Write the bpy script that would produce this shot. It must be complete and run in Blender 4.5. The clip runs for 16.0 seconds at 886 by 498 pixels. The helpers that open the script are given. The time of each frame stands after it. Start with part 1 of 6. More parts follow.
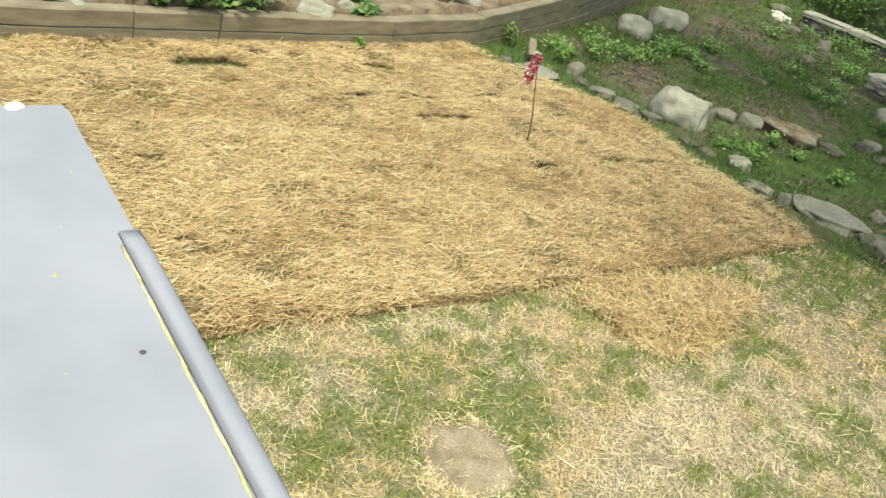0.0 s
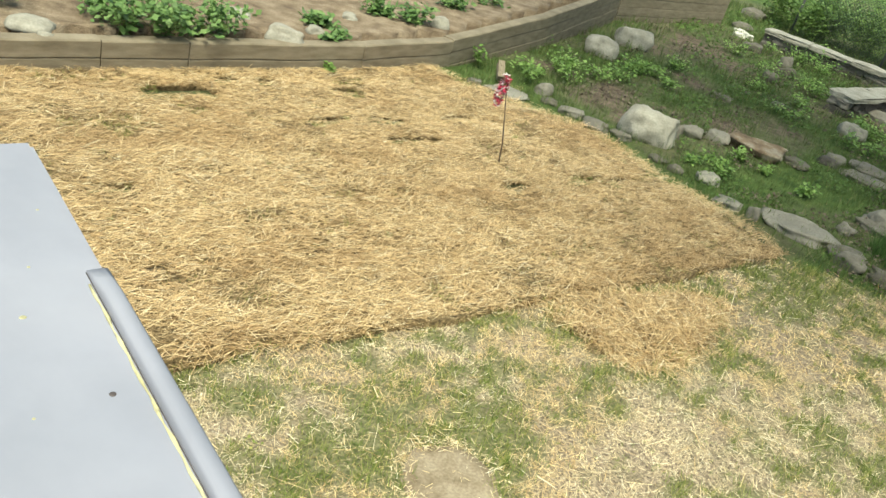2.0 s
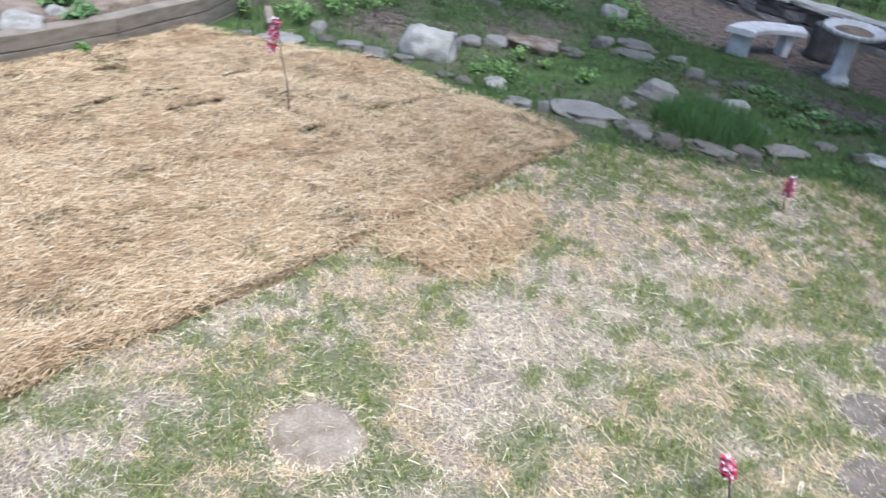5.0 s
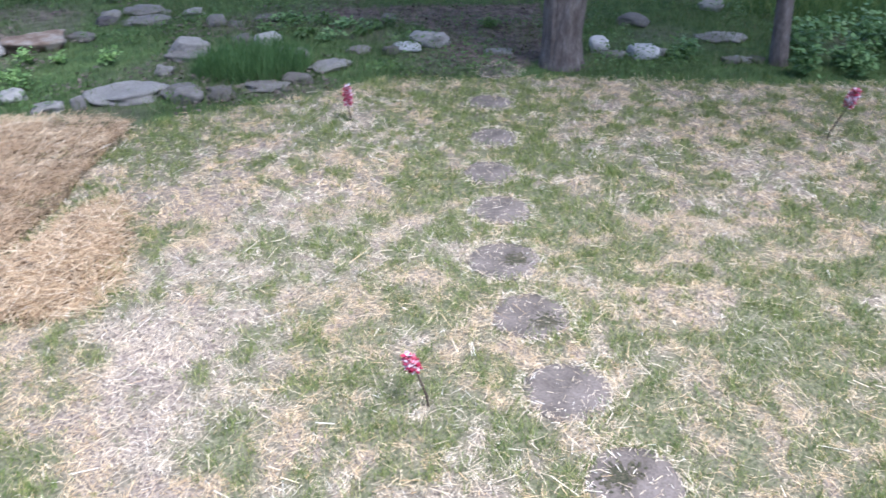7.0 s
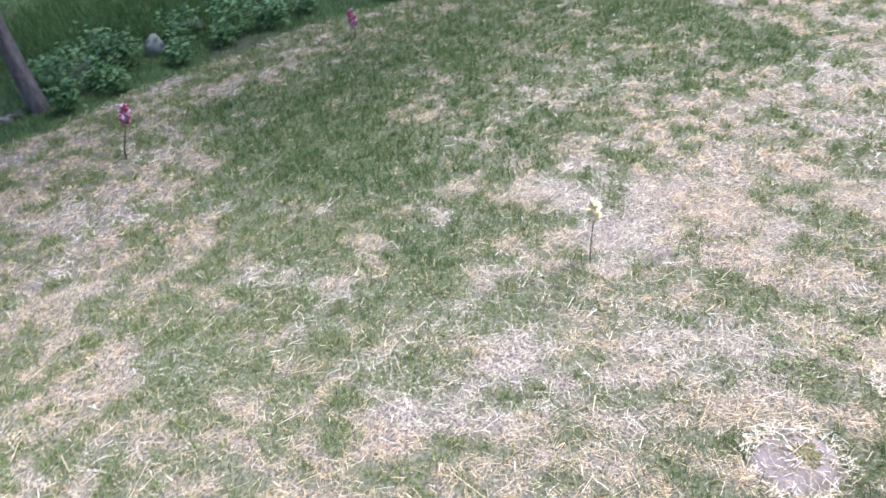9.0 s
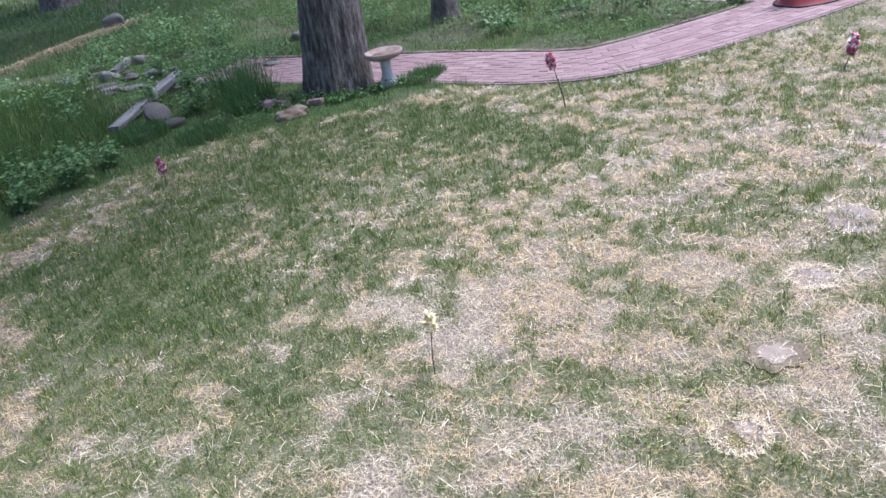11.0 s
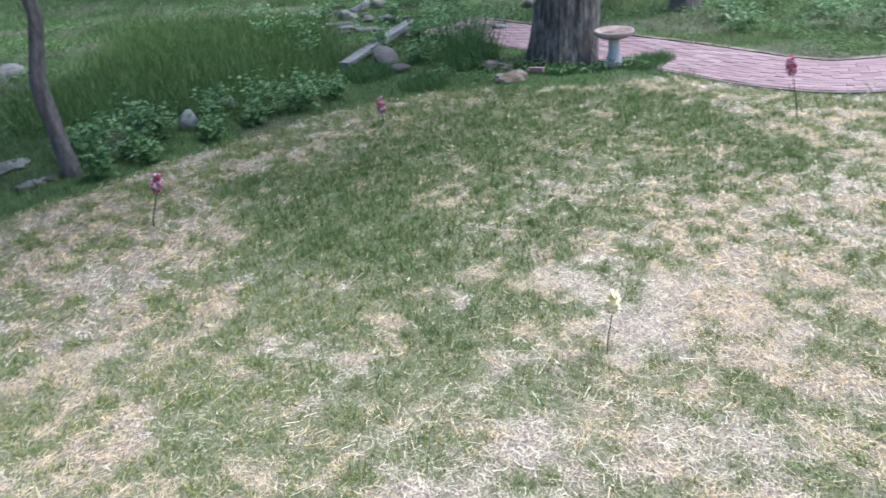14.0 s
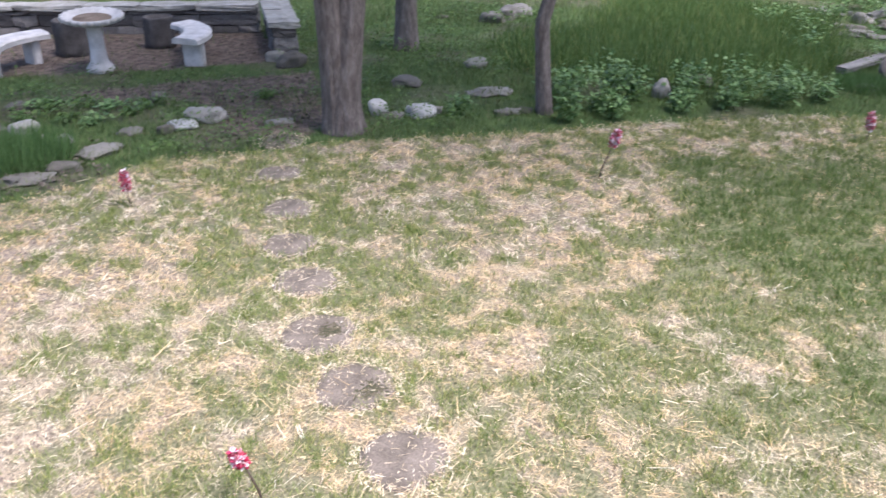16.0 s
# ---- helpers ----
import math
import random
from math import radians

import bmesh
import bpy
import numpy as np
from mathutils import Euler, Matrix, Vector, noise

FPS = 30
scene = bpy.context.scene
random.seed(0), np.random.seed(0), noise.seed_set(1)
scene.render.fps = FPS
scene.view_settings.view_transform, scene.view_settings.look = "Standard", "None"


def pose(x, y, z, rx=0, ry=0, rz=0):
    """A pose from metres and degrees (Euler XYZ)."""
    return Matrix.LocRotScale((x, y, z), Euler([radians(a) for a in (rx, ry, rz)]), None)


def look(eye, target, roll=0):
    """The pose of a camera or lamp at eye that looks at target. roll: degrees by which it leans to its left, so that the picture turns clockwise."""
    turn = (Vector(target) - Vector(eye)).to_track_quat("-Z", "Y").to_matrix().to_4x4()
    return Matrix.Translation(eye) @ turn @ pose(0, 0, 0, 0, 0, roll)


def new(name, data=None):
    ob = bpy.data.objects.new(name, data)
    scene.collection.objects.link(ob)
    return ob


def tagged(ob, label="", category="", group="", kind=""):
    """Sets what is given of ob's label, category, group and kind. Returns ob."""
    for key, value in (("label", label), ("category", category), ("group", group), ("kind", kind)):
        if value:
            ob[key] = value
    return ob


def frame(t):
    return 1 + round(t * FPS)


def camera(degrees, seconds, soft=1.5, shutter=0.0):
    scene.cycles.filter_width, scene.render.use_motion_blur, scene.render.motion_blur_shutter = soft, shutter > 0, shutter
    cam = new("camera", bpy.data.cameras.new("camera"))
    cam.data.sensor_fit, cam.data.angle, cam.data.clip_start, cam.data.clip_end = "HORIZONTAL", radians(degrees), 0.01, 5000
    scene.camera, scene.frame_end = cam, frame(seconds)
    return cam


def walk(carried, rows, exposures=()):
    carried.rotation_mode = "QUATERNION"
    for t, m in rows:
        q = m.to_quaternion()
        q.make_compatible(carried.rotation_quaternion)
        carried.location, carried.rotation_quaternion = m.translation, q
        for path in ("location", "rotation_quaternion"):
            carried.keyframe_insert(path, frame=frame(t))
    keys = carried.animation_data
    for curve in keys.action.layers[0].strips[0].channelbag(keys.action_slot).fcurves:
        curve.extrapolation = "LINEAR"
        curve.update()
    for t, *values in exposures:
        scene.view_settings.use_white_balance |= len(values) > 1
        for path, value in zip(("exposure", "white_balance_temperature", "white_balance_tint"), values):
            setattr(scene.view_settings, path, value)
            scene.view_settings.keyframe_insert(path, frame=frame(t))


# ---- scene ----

cam = camera(56.56, 16.0, soft=1.5, shutter=0.26)
# seconds, eye, Euler angles
ROWS = [
    (0.0, -0.052, -0.071, 2.585, 58.37, -14.66, 12.89),
    (0.5, -0.048, -0.070, 2.587, 58.83, -14.56, 11.32),
    (1.0, -0.048, -0.070, 2.588, 59.84, -14.50, 10.16),
    (1.5, -0.049, -0.071, 2.590, 60.04, -14.48, 10.69),
    (2.0, -0.052, -0.069, 2.589, 60.47, -14.24, 10.52),
    (2.5, -0.052, -0.067, 2.589, 60.42, -13.45, 9.27),
    (3.0, -0.051, -0.072, 2.590, 59.76, -13.65, 9.67),
    (3.2, -0.053, -0.071, 2.590, 59.44, -13.82, 10.03),
    (5.3, -0.002, -0.027, 2.513, 59.88, -5.38, -16.38),
    (5.5, -0.009, -0.011, 2.498, 59.77, -4.18, -23.98),
    (6.0, -0.037, 0.041, 2.509, 59.79, -1.26, -34.16),
    (6.5, -0.043, 0.063, 2.497, 60.01, -0.99, -38.24),
    (7.0, -0.002, 0.062, 2.493, 59.58, -0.14, -42.50),
    (7.5, 0.048, 0.044, 2.506, 60.33, 0.57, -55.73),
    (8.0, 0.105, 0.015, 2.516, 59.70, 2.56, -69.03),
    (8.5, 0.142, 0.011, 2.501, 58.63, 5.67, -83.04),
    (9.0, 0.163, 0.034, 2.523, 57.76, 7.19, -94.21),
    (9.5, 0.166, 0.025, 2.532, 59.82, 8.31, -99.67),
    (10.0, 0.176, 0.006, 2.550, 60.17, 10.36, -106.09),
    (10.2, 0.173, 0.003, 2.547, 61.74, 10.60, -107.79),
    (12.3, 0.090, 0.041, 2.594, 65.05, 9.23, -108.10),
    (12.5, 0.088, 0.045, 2.592, 65.12, 9.25, -107.76),
    (13.0, 0.083, 0.060, 2.587, 64.88, 8.56, -105.71),
    (13.5, 0.080, 0.096, 2.557, 64.74, 6.37, -99.53),
    (14.0, 0.078, 0.117, 2.535, 64.21, 4.39, -92.07),
    (14.5, 0.060, 0.139, 2.525, 64.20, 2.19, -82.66),
    (15.0, 0.049, 0.153, 2.516, 64.75, 1.44, -74.60),
    (15.5, 0.028, 0.174, 2.496, 64.89, 0.61, -67.11),
    (16.0, 0.005, 0.188, 2.480, 63.99, -0.44, -58.57),
]
EXPOSURES = [
    (0.0, 0.64, 7500, -11),
    (3.2, 0.62, 7300, -10),
    (5.3, 0.72, 5200, 14),
    (6.5, 0.83, 5150, 18),
    (7.0, 0.86, 5150, 17),
    (7.5, 0.89, 5050, 14),
    (8.0, 0.88, 5350, 17),
    (8.5, 0.87, 5100, 19),
    (9.0, 0.83, 5100, 18),
    (10.0, 0.6, 5200, 20),
    (12.5, 0.63, 5300, 11),
    (13.4, 0.8, 5250, 12),
    (14.0, 0.81, 5150, 11),
    (15.0, 1.14, 5800, 19),
    (15.5, 1.1, 6100, 21),
    (16.0, 1.08, 5850, 19),
]
walk(cam, [(t, pose(x, y, z, a, b, c)) for t, x, y, z, a, b, c in ROWS], EXPOSURES)

# ---- light: bright overcast, soft high sun behind the house side ----
SUN_ELEVATION, SUN_AZIMUTH = 64.0, 178.0
world = bpy.data.worlds.new("sky")
scene.world = world
world.use_nodes = True
wn = world.node_tree
sky = wn.nodes.new("ShaderNodeTexSky")
sky.sky_type, sky.sun_disc = "NISHITA", False
sky.sun_elevation, sky.sun_rotation = radians(SUN_ELEVATION), radians(SUN_AZIMUTH)
sky.dust_density, sky.air_density = 3.0, 1.0
wn.links.new(sky.outputs[0], wn.nodes["Background"].inputs[0])
wn.nodes["Background"].inputs[1].default_value = 0.15
sun_data = bpy.data.lights.new("sun", "SUN")
sun_data.energy, sun_data.angle, sun_data.color = 3.6, radians(22), (1.0, 0.95, 0.87)
sun = new("sun", sun_data)
az, el = radians(SUN_AZIMUTH), radians(SUN_ELEVATION)
sun.matrix_world = look((30 * math.sin(az) * math.cos(el), 30 * math.cos(az) * math.cos(el), 30 * math.sin(el)), (0, 0, 0))


# ---- materials ----
def mat(name, ramp, scale=8.0, rough=0.8, bump=0.3, fine=60.0, detail=6.0, source="noise", metal=0.0, translucent=0.0, stretch=(1, 1, 1), spec=0.3, vary=0.0):
    """Procedural material: colours of a ramp driven by noise, island or object random, with fine relief."""
    m = bpy.data.materials.new(name)
    m.use_nodes = True
    nt = m.node_tree
    b = nt.nodes["Principled BSDF"]
    link, node = nt.links.new, nt.nodes.new
    co = node("ShaderNodeTexCoord")
    mp = node("ShaderNodeMapping")
    mp.inputs["Scale"].default_value = stretch
    link(co.outputs["Object"], mp.inputs[0])
    n1 = node("ShaderNodeTexNoise")
    n1.inputs["Scale"].default_value, n1.inputs["Detail"].default_value = scale, detail
    link(mp.outputs[0], n1.inputs["Vector"])
    cr = node("ShaderNodeValToRGB")
    els = cr.color_ramp.elements
    while len(els) < len(ramp):
        els.new(0.5)
    for e, (at, col) in zip(els, ramp):
        e.position, e.color = at, (*col, 1)
    if source == "island":
        g = node("ShaderNodeNewGeometry")
        link(g.outputs["Random Per Island"], cr.inputs[0])
    elif source == "object":
        oi = node("ShaderNodeObjectInfo")
        mx = node("ShaderNodeMath")
        mx.operation = "MULTIPLY_ADD"
        link(n1.outputs[0], mx.inputs[0])
        mx.inputs[1].default_value = 0.6
        ad = node("ShaderNodeMath")
        ad.operation = "MULTIPLY_ADD"
        link(oi.outputs["Random"], ad.inputs[0])
        ad.inputs[1].default_value, ad.inputs[2].default_value = 0.7, -0.15
        link(ad.outputs[0], mx.inputs[2])
        link(mx.outputs[0], cr.inputs[0])
    else:
        link(n1.outputs[0], cr.inputs[0])
    colour = cr.outputs[0]
    n2 = node("ShaderNodeTexNoise")
    n2.inputs["Scale"].default_value, n2.inputs["Detail"].default_value = fine, 4
    link(mp.outputs[0], n2.inputs["Vector"])
    if vary:
        h = node("ShaderNodeMixRGB")
        h.blend_type = "MULTIPLY"
        h.inputs[0].default_value = vary
        r2 = node("ShaderNodeValToRGB")
        r2.color_ramp.elements[0].position, r2.color_ramp.elements[1].position = 0.3, 0.65
        r2.color_ramp.elements[0].color = (0.35, 0.33, 0.3, 1)
        link(n2.outputs[0], r2.inputs[0])
        link(colour, h.inputs[1])
        link(r2.outputs[0], h.inputs[2])
        colour = h.outputs[0]
    link(colour, b.inputs["Base Color"])
    b.inputs["Roughness"].default_value, b.inputs["Metallic"].default_value = rough, metal
    b.inputs["Specular IOR Level"].default_value = spec
    if bump:
        bp = node("ShaderNodeBump")
        bp.inputs["Strength"].default_value, bp.inputs["Distance"].default_value = bump, 0.02
        link(n2.outputs[0], bp.inputs["Height"])
        link(bp.outputs[0], b.inputs["Normal"])
    if translucent:
        tr, ms = node("ShaderNodeBsdfTranslucent"), node("ShaderNodeMixShader")
        link(colour, tr.inputs[0])
        ms.inputs[0].default_value = translucent
        link(b.outputs[0], ms.inputs[1])
        link(tr.outputs[0], ms.inputs[2])
        link(ms.outputs[0], nt.nodes["Material Output"].inputs[0])
    return m


GRASS = mat("grass_blades", [(0, (0.103, 0.16, 0.041)), (0.45, (0.19, 0.25, 0.064)), (0.75, (0.3, 0.345, 0.102)), (1, (0.49, 0.44, 0.175))], source="island", rough=0.55, bump=0, translucent=0.25)
# deeper green of thick grass, with shade among its blades put in
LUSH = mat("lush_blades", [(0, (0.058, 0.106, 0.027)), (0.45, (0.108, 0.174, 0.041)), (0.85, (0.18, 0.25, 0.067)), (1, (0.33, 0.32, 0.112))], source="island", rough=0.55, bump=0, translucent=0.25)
MEADOW = mat("meadow_blades", [(0, (0.08, 0.122, 0.04)), (0.5, (0.12, 0.17, 0.056)), (0.85, (0.16, 0.21, 0.072)), (1, (0.24, 0.215, 0.12))], source="island", rough=0.55, bump=0, translucent=0.3)
STRAW = mat("straw_pale", [(0, (0.34, 0.27, 0.18)), (0.2, (0.64, 0.515, 0.335)), (0.55, (0.875, 0.725, 0.495)), (0.85, (0.935, 0.82, 0.605)), (1, (0.95, 0.9, 0.75))], source="island", rough=0.5, bump=0, translucent=0.1)
STRAW_GOLD = mat("straw_golden", [(0, (0.17, 0.105, 0.05)), (0.25, (0.46, 0.315, 0.168)), (0.65, (0.68, 0.5, 0.29)), (0.9, (0.79, 0.64, 0.41)), (1, (0.9, 0.81, 0.62))], source="island", rough=0.45, bump=0, translucent=0.1)
THATCH = mat("weathered_thatch", [(0, (0.16, 0.125, 0.1)), (0.5, (0.33, 0.265, 0.21)), (1, (0.52, 0.43, 0.34))], source="island", rough=0.7, bump=0, translucent=0.05)
STRAW_BROWN = mat("straw_brown", [(0, (0.15, 0.09, 0.04)), (0.3, (0.37, 0.24, 0.12)), (0.7, (0.56, 0.39, 0.215)), (1, (0.74, 0.57, 0.36))], source="island", rough=0.5, bump=0, translucent=0.1)
STRAW_ORANGE = mat("straw_orange", [(0, (0.42, 0.27, 0.12)), (0.4, (0.76, 0.55, 0.29)), (1, (0.9, 0.75, 0.48))], source="island", rough=0.5, bump=0, translucent=0.1)
# brown backing, darkened to put in the shade of the straw's crevices
MAT_BASE = mat("straw_mat_base", [(0.3, (0.08, 0.058, 0.032)), (0.5, (0.25, 0.178, 0.096)), (0.7, (0.46, 0.335, 0.19))], scale=40, fine=180, bump=1.0, stretch=(1, 1, 1), vary=0.5)
# meadow blades lightened to put in the sunlight beyond the path
SUNNY_MEADOW = mat("sunny_meadow_blades", [(0, (0.12, 0.15, 0.055)), (0.5, (0.2, 0.235, 0.09)), (0.85, (0.29, 0.31, 0.13)), (1, (0.42, 0.37, 0.22))], source="island", rough=0.55, bump=0, translucent=0.3)
LEAF = mat("weed_leaves", [(0, (0.07, 0.125, 0.032)), (0.5, (0.1, 0.17, 0.043)), (1, (0.145, 0.225, 0.062))], source="island", rough=0.5, bump=0, translucent=0.35)
LEAF_PALE = mat("shrub_leaves", [(0, (0.09, 0.165, 0.055)), (0.5, (0.15, 0.25, 0.088)), (1, (0.235, 0.345, 0.135))], source="island", rough=0.45, bump=0, translucent=0.35)
# light green, raised further to offset the shade over the slope
LEAF_BRIGHT = mat("bright_weed_leaves", [(0, (0.13, 0.22, 0.06)), (0.5, (0.22, 0.35, 0.1)), (1, (0.34, 0.48, 0.17))], source="island", rough=0.45, bump=0, translucent=0.4)
LEAF_DARK = mat("tree_leaves", [(0, (0.03, 0.08, 0.02)), (1, (0.08, 0.16, 0.03))], source="island", rough=0.5, bump=0, translucent=0.3)
ROCK = mat("field_stone", [(0.15, (0.1, 0.09, 0.077)), (0.45, (0.165, 0.152, 0.135)), (0.7, (0.235, 0.222, 0.2)), (0.95, (0.33, 0.315, 0.288))], scale=7, fine=45, bump=0.35, source="object", vary=0.32, rough=0.9)
ROCK_PALE = mat("pale_granite", [(0.3, (0.24, 0.228, 0.2)), (0.5, (0.31, 0.295, 0.265)), (0.72, (0.39, 0.375, 0.345))], scale=7, fine=50, bump=0.35, vary=0.3, rough=0.9)
ROCK_WHITE = mat("white_quartz", [(0.3, (0.33, 0.32, 0.31)), (0.5, (0.43, 0.42, 0.405)), (0.72, (0.53, 0.52, 0.5))], scale=4, fine=30, bump=0.3, vary=0.12, rough=0.85)
ROCK_BROWN = mat("rusty_stone", [(0.35, (0.12, 0.08, 0.055)), (0.5, (0.20, 0.15, 0.11)), (0.65, (0.29, 0.26, 0.22))], scale=6, fine=45, bump=0.6, vary=0.4, rough=0.9)
STEP_PALE = mat("pale_paver", [(0.3, (0.19, 0.145, 0.10)), (0.5, (0.29, 0.235, 0.175)), (0.72, (0.37, 0.31, 0.24))], scale=9, fine=70, bump=0.4, vary=0.45, rough=0.85)
STEP = mat("sunken_paver", [(0.28, (0.085, 0.076, 0.054)), (0.4, (0.145, 0.12, 0.096)), (0.5, (0.188, 0.155, 0.127)), (0.72, (0.25, 0.208, 0.174))], scale=5, fine=70, bump=0.5, vary=0.5, rough=0.85)
# muddy stone; its paleness is partly glare put into the colour
STEP_WET = mat("wet_muddy_paver", [(0.28, (0.15, 0.125, 0.07)), (0.42, (0.24, 0.19, 0.15)), (0.6, (0.34, 0.275, 0.24)), (0.75, (0.4, 0.335, 0.3))], scale=6, fine=60, bump=0.4, vary=0.4, rough=0.75, spec=0.2)
MUD = mat("wet_mud", [(0.3, (0.13, 0.1, 0.065)), (0.6, (0.21, 0.165, 0.11))], scale=12, fine=80, bump=0.3, rough=0.7, spec=0.25)
# muddy water; its pale base makes up part of the sky's reflection
WATER = mat("puddle_water", [(0.3, (0.26, 0.2, 0.145)), (0.7, (0.36, 0.29, 0.22))], scale=14, bump=0, rough=0.1, spec=0.45)
TIMBER = mat("weathered_timber", [(0.25, (0.155, 0.128, 0.096)), (0.5, (0.215, 0.18, 0.138)), (0.75, (0.27, 0.23, 0.182))], scale=5, fine=50, bump=0.25, stretch=(1, 1, 4), vary=0.15, rough=0.9)
EDGE_WOOD = mat("dark_edging", [(0.3, (0.13, 0.10, 0.075)), (0.5, (0.22, 0.175, 0.13)), (0.7, (0.31, 0.26, 0.20))], scale=5, fine=50, bump=0.5, stretch=(1, 1, 6), vary=0.5, rough=0.9)
SOIL = mat("bed_soil", [(0.3, (0.14, 0.10, 0.073)), (0.5, (0.25, 0.19, 0.14)), (0.75, (0.37, 0.30, 0.235))], scale=6, fine=70, bump=1.0, vary=0.5, rough=1.0)
BARK_SMOOTH = mat("smooth_grey_bark", [(0.3, (0.095, 0.077, 0.069)), (0.5, (0.155, 0.131, 0.119)), (0.7, (0.225, 0.197, 0.182))], scale=18, fine=60, bump=0.8, stretch=(1, 1, 0.35), vary=0.5, rough=0.95)
BARK = mat("grey_bark", [(0.3, (0.07, 0.056, 0.048)), (0.5, (0.17, 0.146, 0.13)), (0.7, (0.33, 0.3, 0.27))], scale=20, fine=60, bump=1.0, stretch=(1, 1, 0.22), vary=0.8, rough=0.95)
CONCRETE = mat("cast_concrete", [(0.3, (0.43, 0.41, 0.395)), (0.6, (0.6, 0.575, 0.56)), (0.8, (0.69, 0.665, 0.65))], scale=8, fine=90, bump=0.3, vary=0.3, rough=0.9)
BOWL = mat("terracotta_bowl", [(0.3, (0.30, 0.20, 0.16)), (0.6, (0.43, 0.34, 0.305)), (0.8, (0.51, 0.435, 0.40))], scale=10, fine=90, bump=0.3, vary=0.3, rough=0.9)
DARKPOT = mat("dark_stump", [(0.3, (0.045, 0.04, 0.04)), (0.7, (0.11, 0.10, 0.095))], scale=8, fine=40, bump=0.6, rough=0.95)
BRICK = mat("paving_brick", [(0.05, (0.24, 0.155, 0.15)), (0.4, (0.3, 0.2, 0.192)), (0.7, (0.33, 0.227, 0.217)), (0.95, (0.38, 0.275, 0.258))], scale=12, fine=80, bump=0.35, source="object", vary=0.3, rough=0.9)
BRICK_I = mat("paving_brick_rows", [(0.0, (0.24, 0.155, 0.15)), (0.4, (0.3, 0.2, 0.192)), (0.7, (0.33, 0.227, 0.217)), (1, (0.38, 0.275, 0.258))], scale=12, fine=80, bump=0.35, source="island", vary=0.3, rough=0.9)
JOINT = mat("joint_sand", [(0.3, (0.18, 0.132, 0.125)), (0.7, (0.28, 0.215, 0.205))], scale=30, fine=120, bump=0.5, rough=1)
BLOCK = mat("dark_wall_block", [(0.2, (0.09, 0.08, 0.075)), (0.6, (0.18, 0.165, 0.155)), (0.9, (0.26, 0.24, 0.225))], scale=8, fine=50, bump=0.7, source="object", vary=0.5, rough=0.95)
RAIL = mat("grey_deck_paint", [(0.3, (0.235, 0.245, 0.315)), (0.5, (0.28, 0.287, 0.365)), (0.75, (0.32, 0.325, 0.405))], scale=9, fine=25, bump=0.05, rough=0.62, spec=0.22, vary=0.08)
# same deck paint, darker and less blue to offset the sky light there
RAIL_GREY = mat("right_board_paint", [(0.3, (0.155, 0.143, 0.158)), (0.5, (0.19, 0.176, 0.192)), (0.75, (0.23, 0.214, 0.232))], scale=12, fine=40, bump=0.1, rough=0.7, spec=0.15, vary=0.15)
YELLOW = mat("yellow_sealant", [(0.3, (0.42, 0.38, 0.22)), (0.7, (0.58, 0.54, 0.36))], scale=40, fine=90, bump=0.5, rough=0.7)
# for the dirt speck and the painted shade line on the railing
SPECK_SHADE = mat("dark_speck_and_shade", [(0.3, (0.06, 0.05, 0.06)), (0.7, (0.12, 0.10, 0.10))], scale=50, rough=0.9)
WHITE = mat("white_paint_drip", [(0.3, (0.8, 0.8, 0.8)), (0.7, (0.88, 0.88, 0.88))], scale=20, rough=0.3)
WIRE = mat("dark_stem", [(0.3, (0.05, 0.035, 0.03)), (0.7, (0.12, 0.085, 0.07))], scale=40, rough=0.6)
RED = mat("red_petals", [(0, (0.34, 0.015, 0.05)), (0.7, (0.55, 0.05, 0.12)), (1, (0.75, 0.27, 0.34))], source="island", rough=0.3, bump=0, spec=0.5)
PETAL = mat("white_petals", [(0, (0.75, 0.6, 0.65)), (1, (0.9, 0.86, 0.88))], source="island", rough=0.3, bump=0, spec=0.5)
YPETAL = mat("yellow_petals", [(0, (0.80, 0.68, 0.22)), (1, (0.92, 0.86, 0.50))], source="island", rough=0.4, bump=0)
REDTRAY = mat("red_enamel", [(0.3, (0.26, 0.038, 0.036)), (0.7, (0.35, 0.066, 0.064))], scale=6, fine=30, bump=0.05, rough=0.35, spec=0.5, vary=0.2)
RUBBER = mat("black_rubber", [(0.3, (0.015, 0.015, 0.017)), (0.7, (0.035, 0.035, 0.038))], scale=20, rough=0.6)
OLDWOOD = mat("silvered_wood", [(0.3, (0.15, 0.14, 0.138)), (0.5, (0.24, 0.227, 0.222)), (0.7, (0.34, 0.325, 0.318))], scale=6, fine=50, bump=0.5, stretch=(0.3, 4, 4), vary=0.4, rough=0.9)
LITTER = mat("white_litter", [(0.3, (0.52, 0.5, 0.47)), (0.7, (0.66, 0.64, 0.61))], scale=20, rough=0.6)
METAL = mat("galvanised_wire", [(0.3, (0.05, 0.055, 0.055)), (0.7, (0.10, 0.105, 0.105))], scale=20, rough=0.6, metal=0.3)
rng = np.random.default_rng(7)


# ---- mesh helpers ----
def finish(bm, name, material, smooth=False):
    me = bpy.data.meshes.new(name)
    bm.normal_update()
    bm.to_mesh(me)
    bm.free()
    me.materials.append(material)
    if smooth:
        me.polygons.foreach_set("use_smooth", [True] * len(me.polygons))
    return me


def part(name, bm, material, parent=None, label="", smooth=False):
    """Links a bmesh as one mesh object, under a thing if one is given."""
    ob = new(name, finish(bm, name, material, smooth))
    ob.parent = parent
    return tagged(ob, label)


def empty(name, m, label, category, group="", kind=""):
    ob = new(name)
    ob.matrix_world = m
    return tagged(ob, label, category, group, kind)


